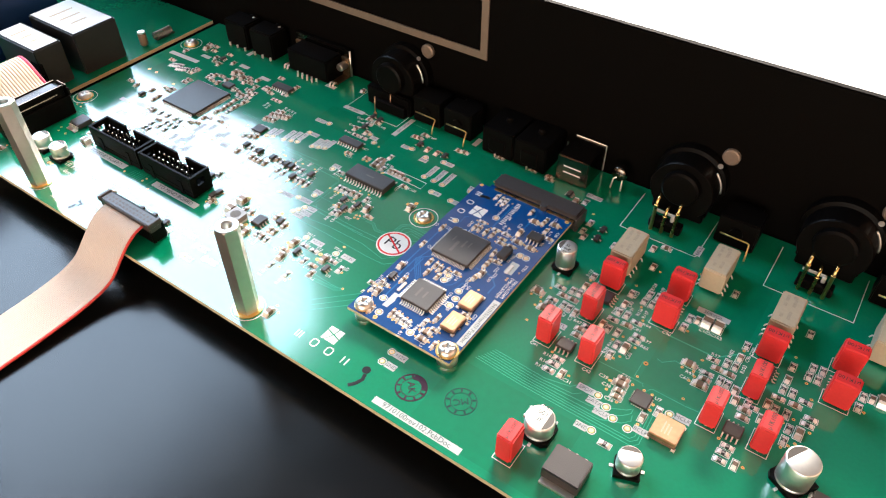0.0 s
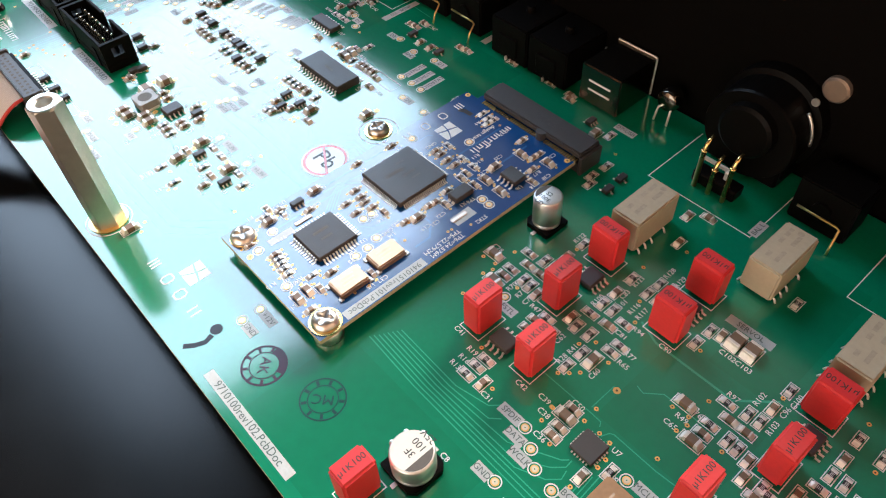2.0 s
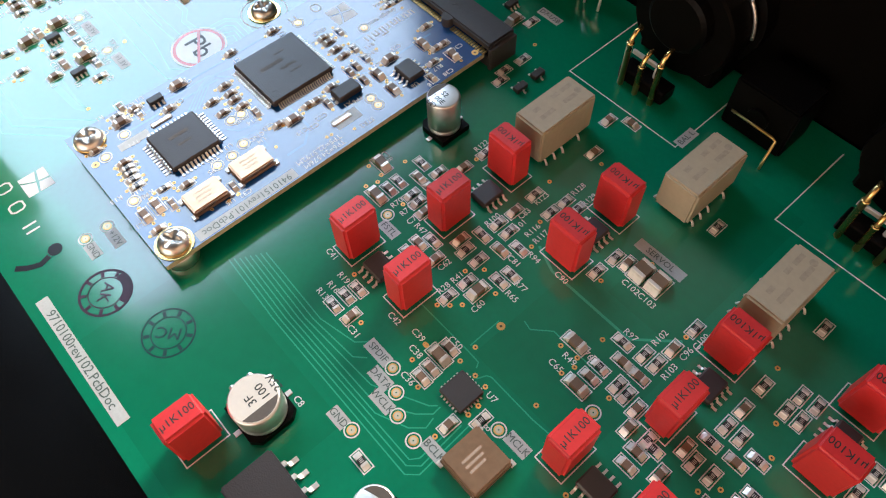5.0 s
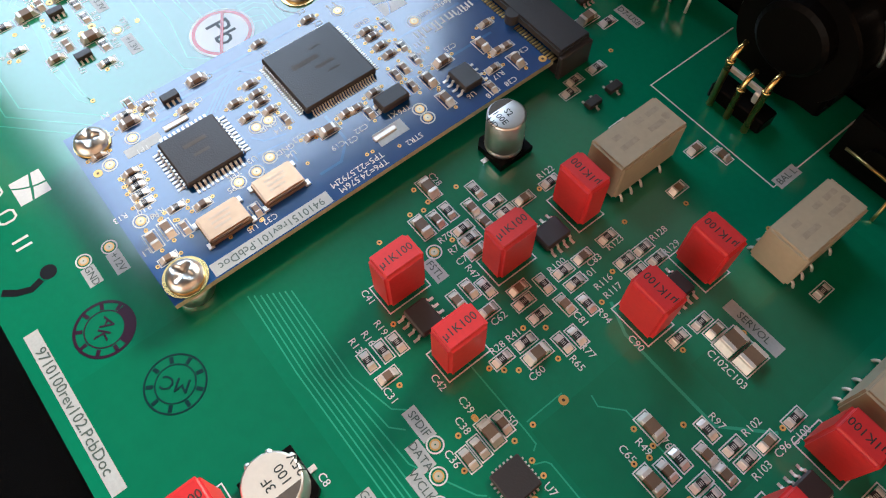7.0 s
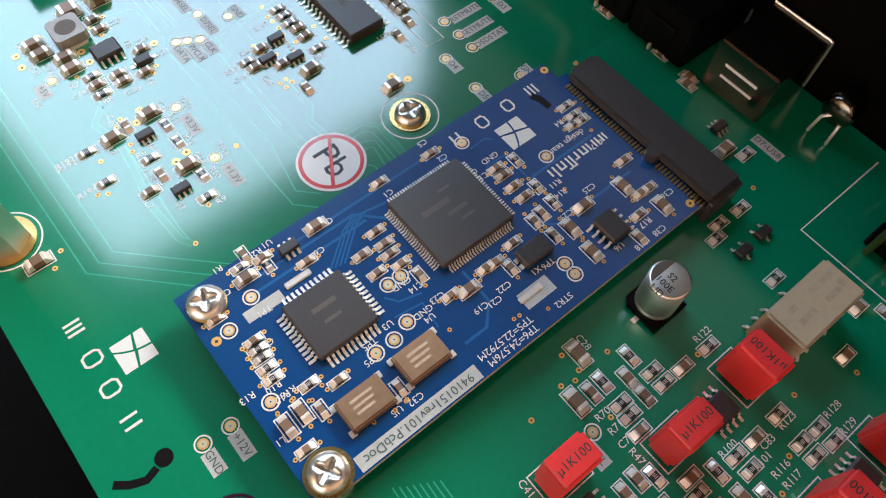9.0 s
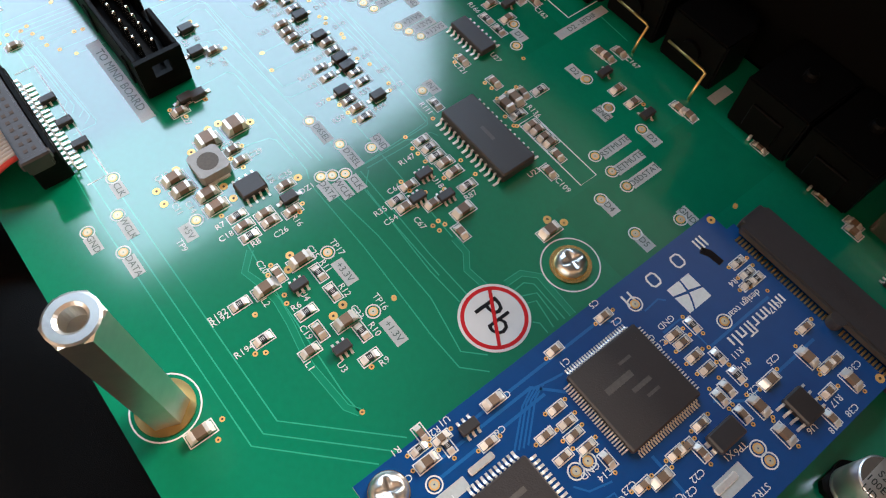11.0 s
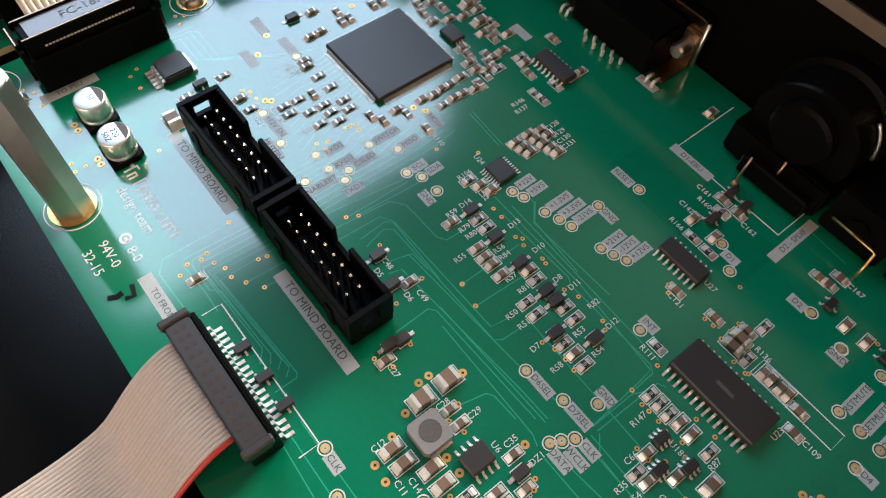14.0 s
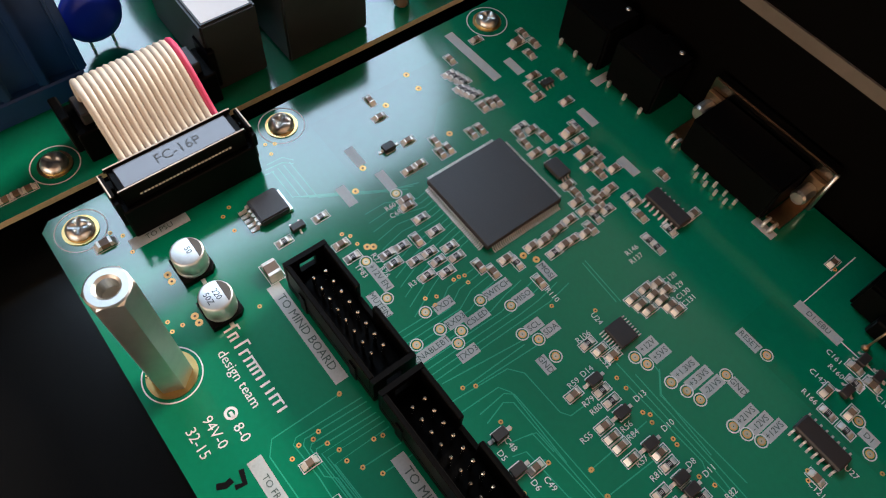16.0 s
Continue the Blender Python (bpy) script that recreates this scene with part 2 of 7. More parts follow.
def ring(bm, r0, r1, z0, z1, seg=20, cx=0.0, cy=0.0, mi=0):
    c = [(math.cos(2 * math.pi * i / seg), math.sin(2 * math.pi * i / seg)) for i in range(seg)]
    q = [[bm.verts.new((cx + r * a, cy + r * b, z)) for a, b in c] for r, z in ((r0, z0), (r1, z0), (r1, z1), (r0, z1))]
    for k in range(4):
        a, b = q[k], q[(k + 1) % 4]
        for i in range(seg):
            bm.faces.new((a[i], a[(i + 1) % seg], b[(i + 1) % seg], b[i])).material_index = mi
    return bm


def strip(bm, pts, w, z0, z1):
    """A flat band of width w along the points."""
    n = len(pts)
    L, R = [], []
    for i, (x, y) in enumerate(pts):
        a = Vector(pts[max(i - 1, 0)])
        b = Vector(pts[min(i + 1, n - 1)])
        d = (b - a).normalized()
        s = Vector((-d.y, d.x)) * w / 2
        L.append((x + s.x, y + s.y))
        R.append((x - s.x, y - s.y))
    vl = [bm.verts.new((x, y, z1)) for x, y in L]
    vr = [bm.verts.new((x, y, z1)) for x, y in R]
    bl = [bm.verts.new((x, y, z0)) for x, y in L]
    br = [bm.verts.new((x, y, z0)) for x, y in R]
    for i in range(n - 1):
        bm.faces.new((vr[i], vr[i + 1], vl[i + 1], vl[i]))
        bm.faces.new((vl[i], vl[i + 1], bl[i + 1], bl[i]))
        bm.faces.new((br[i], br[i + 1], vr[i + 1], vr[i]))
    return bm


def tube(bm, pts, r, seg=8, mi=0):
    """A round wire along 3D points."""
    pts = [Vector(p) for p in pts]
    rings = []
    side = None
    for i, p in enumerate(pts):
        d = (pts[min(i + 1, len(pts) - 1)] - pts[max(i - 1, 0)]).normalized()
        if side is None:
            side = d.cross(Vector((0, 0, 1)) if abs(d.z) < 0.9 else Vector((1, 0, 0))).normalized()
        side = (side - d * side.dot(d)).normalized()
        up = d.cross(side)
        rings.append([bm.verts.new(p + (side * math.cos(2 * math.pi * k / seg) + up * math.sin(2 * math.pi * k / seg)) * r) for k in range(seg)])
    for a, b in zip(rings, rings[1:]):
        for k in range(seg):
            bm.faces.new((a[k], a[(k + 1) % seg], b[(k + 1) % seg], b[k])).material_index = mi
    bm.faces.new(rings[0][::-1]).material_index = mi
    bm.faces.new(rings[-1]).material_index = mi
    return bm


_texts = {}


def text_mesh(s, size, material, align="CENTER"):
    """Lettering as a thin mesh, size: height of capitals in mm."""
    key = (s, size, material.name, align)
    if key not in _texts:
        cu = bpy.data.curves.new("lettering", "FONT")
        cu.body, cu.size, cu.align_x, cu.align_y = s, size * 1.4 * MM, align, "CENTER"
        cu.extrude, cu.resolution_u = 0.00002, 2
        ob = bpy.data.objects.new("lettering", cu)
        me = bpy.data.meshes.new_from_object(ob)
        bpy.data.objects.remove(ob)
        me.materials.clear()
        me.materials.append(material)
        _texts[key] = me
    return _texts[key]


_cache = {}


def once(key, make):
    if key not in _cache:
        _cache[key] = make()
    return _cache[key]

# ---- the room, the table and the case ----
def slab(name, x0, y0, z0, x1, y1, z1, material, bev=0.0, label="", category="", kind="structure"):
    bm = bmesh.new()
    box(bm, x0, y0, z0, x1, y1, z1, bev, 2 if bev else 1)
    return tagged(part(name, to_mesh(bm, material)), label, category, "", kind)


slab("floor", -1400, -2000, -790, 2200, 2600, -770, CARPET)
slab("ceiling", -1400, -2000, 2250, 2200, 2600, 2270, CEILP)
slab("wall_east", 2200, -2000, -790, 2300, 2600, 2270, WALLP)
bm = bmesh.new()
# north wall left open for the added fill lamp
_x0, _x1, _z0, _z1 = NFILL_X0 * 1000, NFILL_X1 * 1000, NFILL_Z0 * 1000, NFILL_Z1 * 1000
box(bm, -1400, 2600, -790, _x0, 2700, 2250)
box(bm, _x1, 2600, -790, 2300, 2700, 2250)
box(bm, _x0, 2600, -790, _x1, 2700, _z0)
box(bm, _x0, 2600, _z1, _x1, 2700, 2250)
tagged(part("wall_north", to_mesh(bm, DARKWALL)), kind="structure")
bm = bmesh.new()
# south wall left open for the added fill lamp
_x0, _x1, _z0, _z1 = SFILL_X0 * 1000, SFILL_X1 * 1000, SFILL_Z0 * 1000, SFILL_Z1 * 1000
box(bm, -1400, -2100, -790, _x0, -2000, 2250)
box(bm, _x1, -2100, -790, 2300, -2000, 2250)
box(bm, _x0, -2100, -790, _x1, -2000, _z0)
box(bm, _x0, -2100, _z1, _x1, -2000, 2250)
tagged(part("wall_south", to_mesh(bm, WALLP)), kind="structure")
_y0, _y1, _z0, _z1 = WIN_Y0 * 1000, WIN_Y1 * 1000, WIN_Z0 * 1000, WIN_Z1 * 1000
bm = bmesh.new()
box(bm, -1400, -2000, -790, -1300, _y0, 2250)
box(bm, -1400, _y1, -790, -1300, 2600, 2250)
box(bm, -1400, _y0, -790, -1300, _y1, _z0)
box(bm, -1400, _y0, _z1, -1300, _y1, 2250)
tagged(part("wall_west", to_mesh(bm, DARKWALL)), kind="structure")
slab("table_top", -700, -500, -50, 900, 800, -22, TABLE, 2.0, "white laminate table top under the open case", "table")

# case bottom plate and rear panel
case = thing("equipment_case", 0, 0, 0, 0, "open black steel equipment case standing on a white table", "case")
bm = bmesh.new()
box(bm, -300, -300, -14, 260, 125, -12.5, 0.3)
part("bottom_plate", to_mesh(bm, CHASSIS), case, label="satin black painted bottom plate")
bm = bmesh.new()
box(bm, -300, 122.0, -14, 260, 124.6, 57.6, 0.4, 2)
part("rear_panel", to_mesh(bm, PANEL), case, label="black anodised rear panel, seen from inside")
# unpainted outline of the plate bolted to the panel
bm = bmesh.new()
X0, X1, Z0, Z1, BW = -86.0, 39.2, 28.6, 54.5, 3.0
box(bm, X0, 121.4, Z0, X1, 121.95, Z0 + BW)
box(bm, X1 - BW, 121.4, Z0 + BW, X1, 121.95, Z1)
box(bm, X0, 121.4, Z0 + BW, X0 + BW, 121.95, Z1)
box(bm, X0 + BW, 121.4, Z1 - BW, X1 - BW, 121.95, Z1)
part("bare_outline", to_mesh(bm, BARE), case, label="bare metal rectangle outline on the black panel")

# ---- the large green circuit board ----
BX0, BX1, BY0, BY1 = -116.5, 232.0, -10.4, 121.0
board = thing("circuit_board", 0, 0, 0, 0, "glossy green printed circuit board densely populated with small components", "circuit board")
bm = bmesh.new()
c = 2.0
prism(bm, [(BX0 + c, BY0), (BX1, BY0), (BX1, BY1), (BX0, BY1), (BX0, BY0 + c)], -1.6, 0.0)
bm.normal_update()
for f in bm.faces:
    if abs(f.normal.z) < 0.5:
        f.material_index = 1
part("laminate", to_mesh(bm, [GREEN, FR4]), board)

# copper planes under the mask
for pts in (((98, -8), (138, -8), (138, 17.5), (98, 17.5)), ((-108, 46), (-84, 46), (-84, 60), (-96, 72), (-96, 104), (-108, 104)), ((143, 40), (166, 40), (166, 60), (143, 60)), ((-20, 84), (14, 84), (14, 97), (-20, 97)), ((44, 66), (62, 66), (62, 104), (44, 104)), ((150, 64), (164, 64), (164, 100), (150, 100))):
    bm = bmesh.new()
    bm.faces.new([bm.verts.new((x, y, 0.003)) for x, y in pts])
    part("copper_plane", to_mesh(bm, GREEN_POUR), board)

# second board with the supply, across a narrow gap
psu_board = thing("power_supply_board", 0, 0, 0, 0, "green power supply circuit board beside the main board", "circuit board")
bm = bmesh.new()
box(bm, -270, -60, -1.6, -121.3, 121, 0)
bm.normal_update()
for f in bm.faces:
    if abs(f.normal.z) < 0.5:
        f.material_index = 1
part("laminate", to_mesh(bm, [GREEN, FR4]), psu_board)

# the blue daughter board on its two screws and edge socket
MZ = 4.2
MX0, MX1, MY0, MY1 = 61.6, 98.6, 11.3, 86.0
module = thing("daughter_board", 0, 0, MZ, 0, "blue daughter board screwed down at two corners above the green board", "circuit board")
bm = bmesh.new()
prism(bm, [(MX0, MY0), (MX1, MY0), (MX1, 84.2), (MX1 - 1.8, 84.2), (MX1 - 1.8, MY1), (MX0 + 4, MY1), (MX0 + 4, 84.2), (MX0, 84.2)], -1.1, 0.0)
bm.normal_update()
for f in bm.faces:
    if abs(f.normal.z) < 0.5:
        f.material_index = 1
part("laminate", to_mesh(bm, [BLUE, FR4]), module)

def frame_mesh(w, d, t, material=None):
    """A flat printed rectangle, line width t."""
    bm = bmesh.new()
    for x0, y0, x1, y1 in ((-w / 2, -d / 2, w / 2, -d / 2 + t), (-w / 2, d / 2 - t, w / 2, d / 2), (-w / 2, -d / 2 + t, -w / 2 + t, d / 2 - t), (w / 2 - t, -d / 2 + t, w / 2, d / 2 - t)):
        box(bm, x0, y0, 0, x1, y1, 0.03)
    return to_mesh(bm, material or SILK)


# ---- film capacitors, relays, headers, chips ----
def film_cap(x, y, along_y, flip=True, h=10.2):
    w, d = (4.6, 6.8) if along_y else (6.8, 4.6)
    ob = thing("film_capacitor", x, y, 0, 0, "red box film capacitor printed u1K100, soldered upright on the green board", "capacitor", "red film capacitors")

    def body():
        bm = bmesh.new()
        box(bm, -w / 2, -d / 2, 0.5, w / 2, d / 2, h, 0.5, 3)
        return to_mesh(bm, RED)

    part("body", once(("film", along_y, h), body), ob)
    part("lettering", text_mesh("\u00b51K100", 1.25, INK), ob, 0, 0, h + 0.02, 90 if along_y else (180 if flip else 0), "black printed lettering")
    part("silk_outline", once(("film_silk", along_y), lambda: frame_mesh(w + 0.9, d + 0.9, 0.2)), ob, 0, 0, 0.012)
    lead = once("film_lead", lambda: to_mesh(cbox(0.6, 0.6, 0.7, z=-0.1), TIN))
    for s in (-1, 1):
        part("lead", lead, ob, 0 if along_y else s * 2.5, s * 2.5 if along_y else 0)
    return ob


for _dx in (0.0, 49.2):
    film_cap(114.5 + _dx, 39.1, True)
    film_cap(128.0 + _dx, 39.4, True)
    film_cap(121.0 + _dx, 54.5, True)
    film_cap(120.8 + _dx, 69.1, False)
    film_cap(140.0 + _dx, 76.7, False)
    film_cap(140.6 + _dx, 63.9, False)
film_cap(125.2, -0.2, True)


def relay(x, y, flip=False):
    ob = thing("signal_relay", x, y, 0, 0, "beige plastic signal relay with faint grey print, on bent tinned pins", "relay", "beige relays")

    def body():
        bm = bmesh.new()
        prism(bm, [(-3.55, -7.0), (3.55, -7.0), (3.55, 7.0), (-3.55, 7.0)], 0.7, 9.0)
        bm.edges.ensure_lookup_table()
        bmesh.ops.bevel(bm, geom=[e for e in bm.edges], offset=0.4, segments=2, affect="EDGES")
        return to_mesh(bm, BEIGE, False)

    def prints():
        bm = bmesh.new()
        for i, (a, b, w2) in enumerate(((-1.6, 4.2, 2.6), (-1.6, 1.3, 1.6), (0.6, -2.8, 3.4), (0.7, 2.9, 3.2), (-1.4, -3.6, 1.5))):
            box(bm, a - 0.45, b - w2 / 2, 9.0, a + 0.45, b + w2 / 2, 9.03)
        lathe(bm, [(0.7, 9.0), (0.7, 9.03)], 14, 0.3, 5.3)
        return to_mesh(bm, RELAYINK)

    def pin():
        bm = bmesh.new()
        tube(bm, [(0, 0, 1.0), (0.45, 0, 1.0), (0.75, 0, 0.6), (1.0, 0, -0.1)], 0.24, 6)
        return to_mesh(bm, TIN, True)

    part("case", once("relay_body", body), ob)
    part("print", once("relay_print", prints), ob, label="faint grey printed marking")
    pm = once("relay_pin", pin)
    for k in range(4):
        yy = -5.6 + k * 2.2 + (2.2 if k > 2 else 0)
        part("pin", pm, ob, 3.3, yy)
        part("pin", pm, ob, -3.3, yy, 0, 180)
    return ob


for _dx in (0.0, 49.6):
    relay(120.3 + _dx, 81.3)
    relay(147.0 + _dx, 90.4, True)


def lead_mesh(w, h, run, foot, t=0.15):
    """A gull-wing lead pointing to +x."""
    def make():
        prof = [(0, h + t), (run * 0.45, h + t), (run * 0.62, t * 1.6), (run, t), (run + foot, t)]
        low = [(0, h), (run * 0.35, h), (run * 0.52, t * 0.2), (run, 0), (run + foot, 0)]
        bm = bmesh.new()
        a = [[bm.verts.new((x, s * w / 2, z)) for x, z in prof] for s in (-1, 1)]
        b = [[bm.verts.new((x, s * w / 2, z)) for x, z in low] for s in (-1, 1)]
        for i in range(len(prof) - 1):
            bm.faces.new((a[0][i], a[0][i + 1], a[1][i + 1], a[1][i]))
            bm.faces.new((a[0][i + 1], a[0][i], b[0][i], b[0][i + 1]))
            bm.faces.new((a[1][i], a[1][i + 1], b[1][i + 1], b[1][i]))
        bm.faces.new((a[0][-1], b[0][-1], b[1][-1], a[1][-1]))
        return to_mesh(bm, TIN)
    return once(("lead", w, h, run, foot), make)


def chip(name, x, y, w, d, h, sides, pitch, n, lead, z=0.0, label="", dots=(), rot=0, marks=(), group="", body=None, parent=None):
    """A moulded chip. sides: which of E W N S carry leads; n: leads on (E/W, N/S); lead: width, height, run, foot."""
    ob = thing(name, x, y, z, rot, label, "chip", group)

    def make():
        bm = bmesh.new()
        box(bm, -w / 2, -d / 2, 0.1, w / 2, d / 2, h, min(0.28, h * 0.2), 1)
        for px, py, r in dots:
            ring(bm, r * 0.8, r, h - 0.01, h + 0.02, 16, px, py)
        return to_mesh(bm, body or EPOXY)

    part("package", once(("chip", name, w, d, h), make), ob)
    lm = lead_mesh(*lead)
    for s in sides:
        cnt = n[0] if s in "EW" else n[1]
        for k in range(cnt):
            o = (k - (cnt - 1) / 2) * pitch
            px, py, r = {"E": (w / 2, o, 0), "W": (-w / 2, o, 180), "N": (o, d / 2, 90), "S": (o, -d / 2, -90)}[s]
            part("lead", lm, ob, px, py, 0, r)
    for s, size, px, py, r in marks:
        if s == "bar":
            bm = bmesh.new()
            box(bm, -size * 2, -size * 0.4, 0, size * 2, size * 0.4, 0.02)
            part("marking", to_mesh(bm, MARKGREY), ob, px, py, h, r, "faint grey bar marking")
        else:
            part("marking", text_mesh(s, size, MARKGREY), ob, px, py, h + 0.01, r)
    return ob


chip("processor", -70.8, 67.2, 20, 20, 1.5, "EWNS", 0.5, (36, 36), (0.24, 0.6, 0.7, 0.5), 0, "large square black quad flat processor with fine tinned leads", ((-8, 8, 1.0), (8, -8, 0.8), (-8, -8, 1.0), (8, 8, 0.8)))
chip("microcontroller", 75.2, 51.8, 14, 14, 1.5, "EWNS", 0.5, (25, 25), (0.24, 0.6, 0.6, 0.5), MZ, "square black quad flat microcontroller on the blue board", ((5.2, -5.2, 0.9), (-5.4, 5.4, 0.5)), 0,
     (("bar", 1.3, -1.6, -1.5, 90), ("bar", 0.9, 0.6, 1.0, 90), ("bar", 0.6, 2.4, 1.6, 90), ("bar", 0.6, -3.6, 1.6, 90)))
chip("logic_chip", 77.8, 27.6, 10, 10, 1.4, "EWNS", 0.8, (11, 11), (0.42, 0.6, 0.8, 0.7), MZ, "square black quad flat logic chip with wide tinned leads", ((3.6, 3.6, 0.5),), 0, (("bar", 1.0, -1.5, 0, 90), ("bar", 0.7, 0.8, 0, 90)))
chip("wide_interface_chip", 25.4, 65.9, 17.9, 7.5, 2.5, "NS", 1.27, (0, 14), (0.45, 1.0, 0.9, 0.7), 0, "long black wide-body interface chip with leads on both long sides", ((7.8, -2.6, 0.5),), 0, (("bar", 0.9, 0, 0, 0),))
chip("small_outline_chip", 4.2, 80.0, 9.9, 3.9, 1.6, "NS", 1.27, (0, 8), (0.42, 0.7, 0.7, 0.6), 0, "narrow black sixteen-lead chip on the green board")
chip("small_outline_chip", -46.4, 94.2, 9.9, 3.9, 1.6, "NS", 1.27, (0, 8), (0.42, 0.7, 0.7, 0.6), 0, "narrow black sixteen-lead chip on the green board")
chip("thin_shrink_chip", -32.1, 66.2, 5.0, 4.4, 1.1, "NS", 0.65, (0, 8), (0.26, 0.4, 0.6, 0.5), 0, "small black thin shrink chip with fine leads")
chip("no_lead_chip", 146.5, 34.0, 5.0, 5.0, 0.9, "EWNS", 0.65, (6, 6), (0.3, 0.05, 0.15, 0.2), 0, "flat black square no-lead chip with bright solder edges", ((-1.7, 1.7, 0.3),))
for _dx in (0.0, 49.2):
    for px, py, r in ((120.9, 38.6, 0), (122.2, 62.6, 90), (140.5, 70.4, 90)):
        chip("amplifier_chip", px + _dx, py, 4.9, 3.9, 1.5, "NS", 1.27, (0, 4), (0.42, 0.7, 0.7, 0.6), 0, "small black eight-lead amplifier chip between red capacitors", group="amplifier chips", rot=r)


def box_header(x, y):
    ob = thing("box_header", x, y, 0, 0, "black shrouded sixteen-pin box header with bare gold pins", "connector", "box headers")
    L, W, H, t = 28.2, 8.9, 9.0, 1.0
    def piece(name, *b, bev=0.2):
        part(name, to_mesh(box(bmesh.new(), *b, bev), BLACKP), ob)

    piece("base", -L / 2, -W / 2, 0.2, L / 2, W / 2, 2.5)
    piece("long_wall", -L / 2 + t, -W / 2, 2.5, L / 2 - t, -W / 2 + t, H)
    piece("long_wall", -L / 2 + t, W / 2 - t, 2.5, -2.4, W / 2, H)
    piece("long_wall", 2.4, W / 2 - t, 2.5, L / 2 - t, W / 2, H)
    piece("key_sill", -2.4, W / 2 - t, 2.5, 2.4, W / 2, 4.6, bev=0.1)
    for s in (-1, 1):
        bm = bmesh.new()
        y0 = W / 2
        out = [(-y0, 2.5), (y0, 2.5), (y0, H), (-y0, H)]
        inn = [(-1.7, 4.4), (1.7, 4.4), (1.7, 7.2), (-1.7, 7.2)]
        xs = (s * L / 2, s * (L / 2 - t))
        vo = [[bm.verts.new((x, a, b)) for a, b in out] for x in xs]
        vi = [[bm.verts.new((x, a, b)) for a, b in inn] for x in xs]
        for i in range(4):
            j = (i + 1) % 4
            bm.faces.new((vo[0][i], vo[0][j], vo[1][j], vo[1][i]))
            bm.faces.new((vi[0][i], vi[0][j], vi[1][j], vi[1][i]))
            for q in (0, 1):
                bm.faces.new((vo[q][i], vo[q][j], vi[q][j], vi[q][i]))
        bmesh.ops.recalc_face_normals(bm, faces=bm.faces)
        part("end_wall", to_mesh(bm, BLACKP), ob)
        piece("side_rib", s * 8 - 1, -W / 2 - 0.35, 0.2, s * 8 + 1, -W / 2, 6, bev=0.1)
    pm = once("hdr_pin", lambda: to_mesh(cbox(0.64, 0.64, 5.9, 0.18, 1, 2.3), PIN))
    for i in range(8):
        for j in (-1, 1):
            part("pin", pm, ob, (i - 3.5) * 2.54, j * 1.27)
    return ob


box_header(-62.9, 26.0)
box_header(-33.3, 26.0)


def hex_standoff(x, y, h=33.4):
    ob = thing("hex_standoff", x, y, 0, 0, "tall bright hexagonal metal standoff screwed to the green board", "standoff", "hex standoffs")
    bm = bmesh.new()
    n = 24
    def rad(i, r):
        a = (360 / n * i) % 60 - 30
        return r * 0.866 / math.cos(math.radians(a))
    def loop(r, z, hexed):
        return [bm.verts.new(((rad(i, r) if hexed else r) * math.cos(math.radians(360 / n * i + 10)), (rad(i, r) if hexed else r) * math.sin(math.radians(360 / n * i + 10)), z)) for i in range(n)]
    loops = [loop(3.65, 0.3, True), loop(3.65, h - 0.2, True), loop(3.3, h + 0.2, False), loop(3.0, h + 0.35, False), loop(2.0, h + 0.35, False), loop(1.6, h, False), loop(1.55, h - 2.4, False)]
    for lo, hi in zip(loops, loops[1:]):
        for i in range(n):
            j = (i + 1) % n
            bm.faces.new((lo[i], lo[j], hi[j], hi[i]))
    bm.faces.new(loops[-1])
    part("hex_body", to_mesh(bm, HEXALU), ob)
    bm = bmesh.new()
    ring(bm, 1.4, 4.5, 0.02, 0.3, 32)
    part("washer_pad", to_mesh(bm, GOLD), ob, label="gold-plated ring pad")
    bm = bmesh.new()
    ring(bm, 5.1, 5.35, 0.01, 0.05, 40)
    part("silk_ring", to_mesh(bm, SILK), ob)
    return ob


hex_standoff(34.5, -3.8)
hex_standoff(-74.0, -3.9)


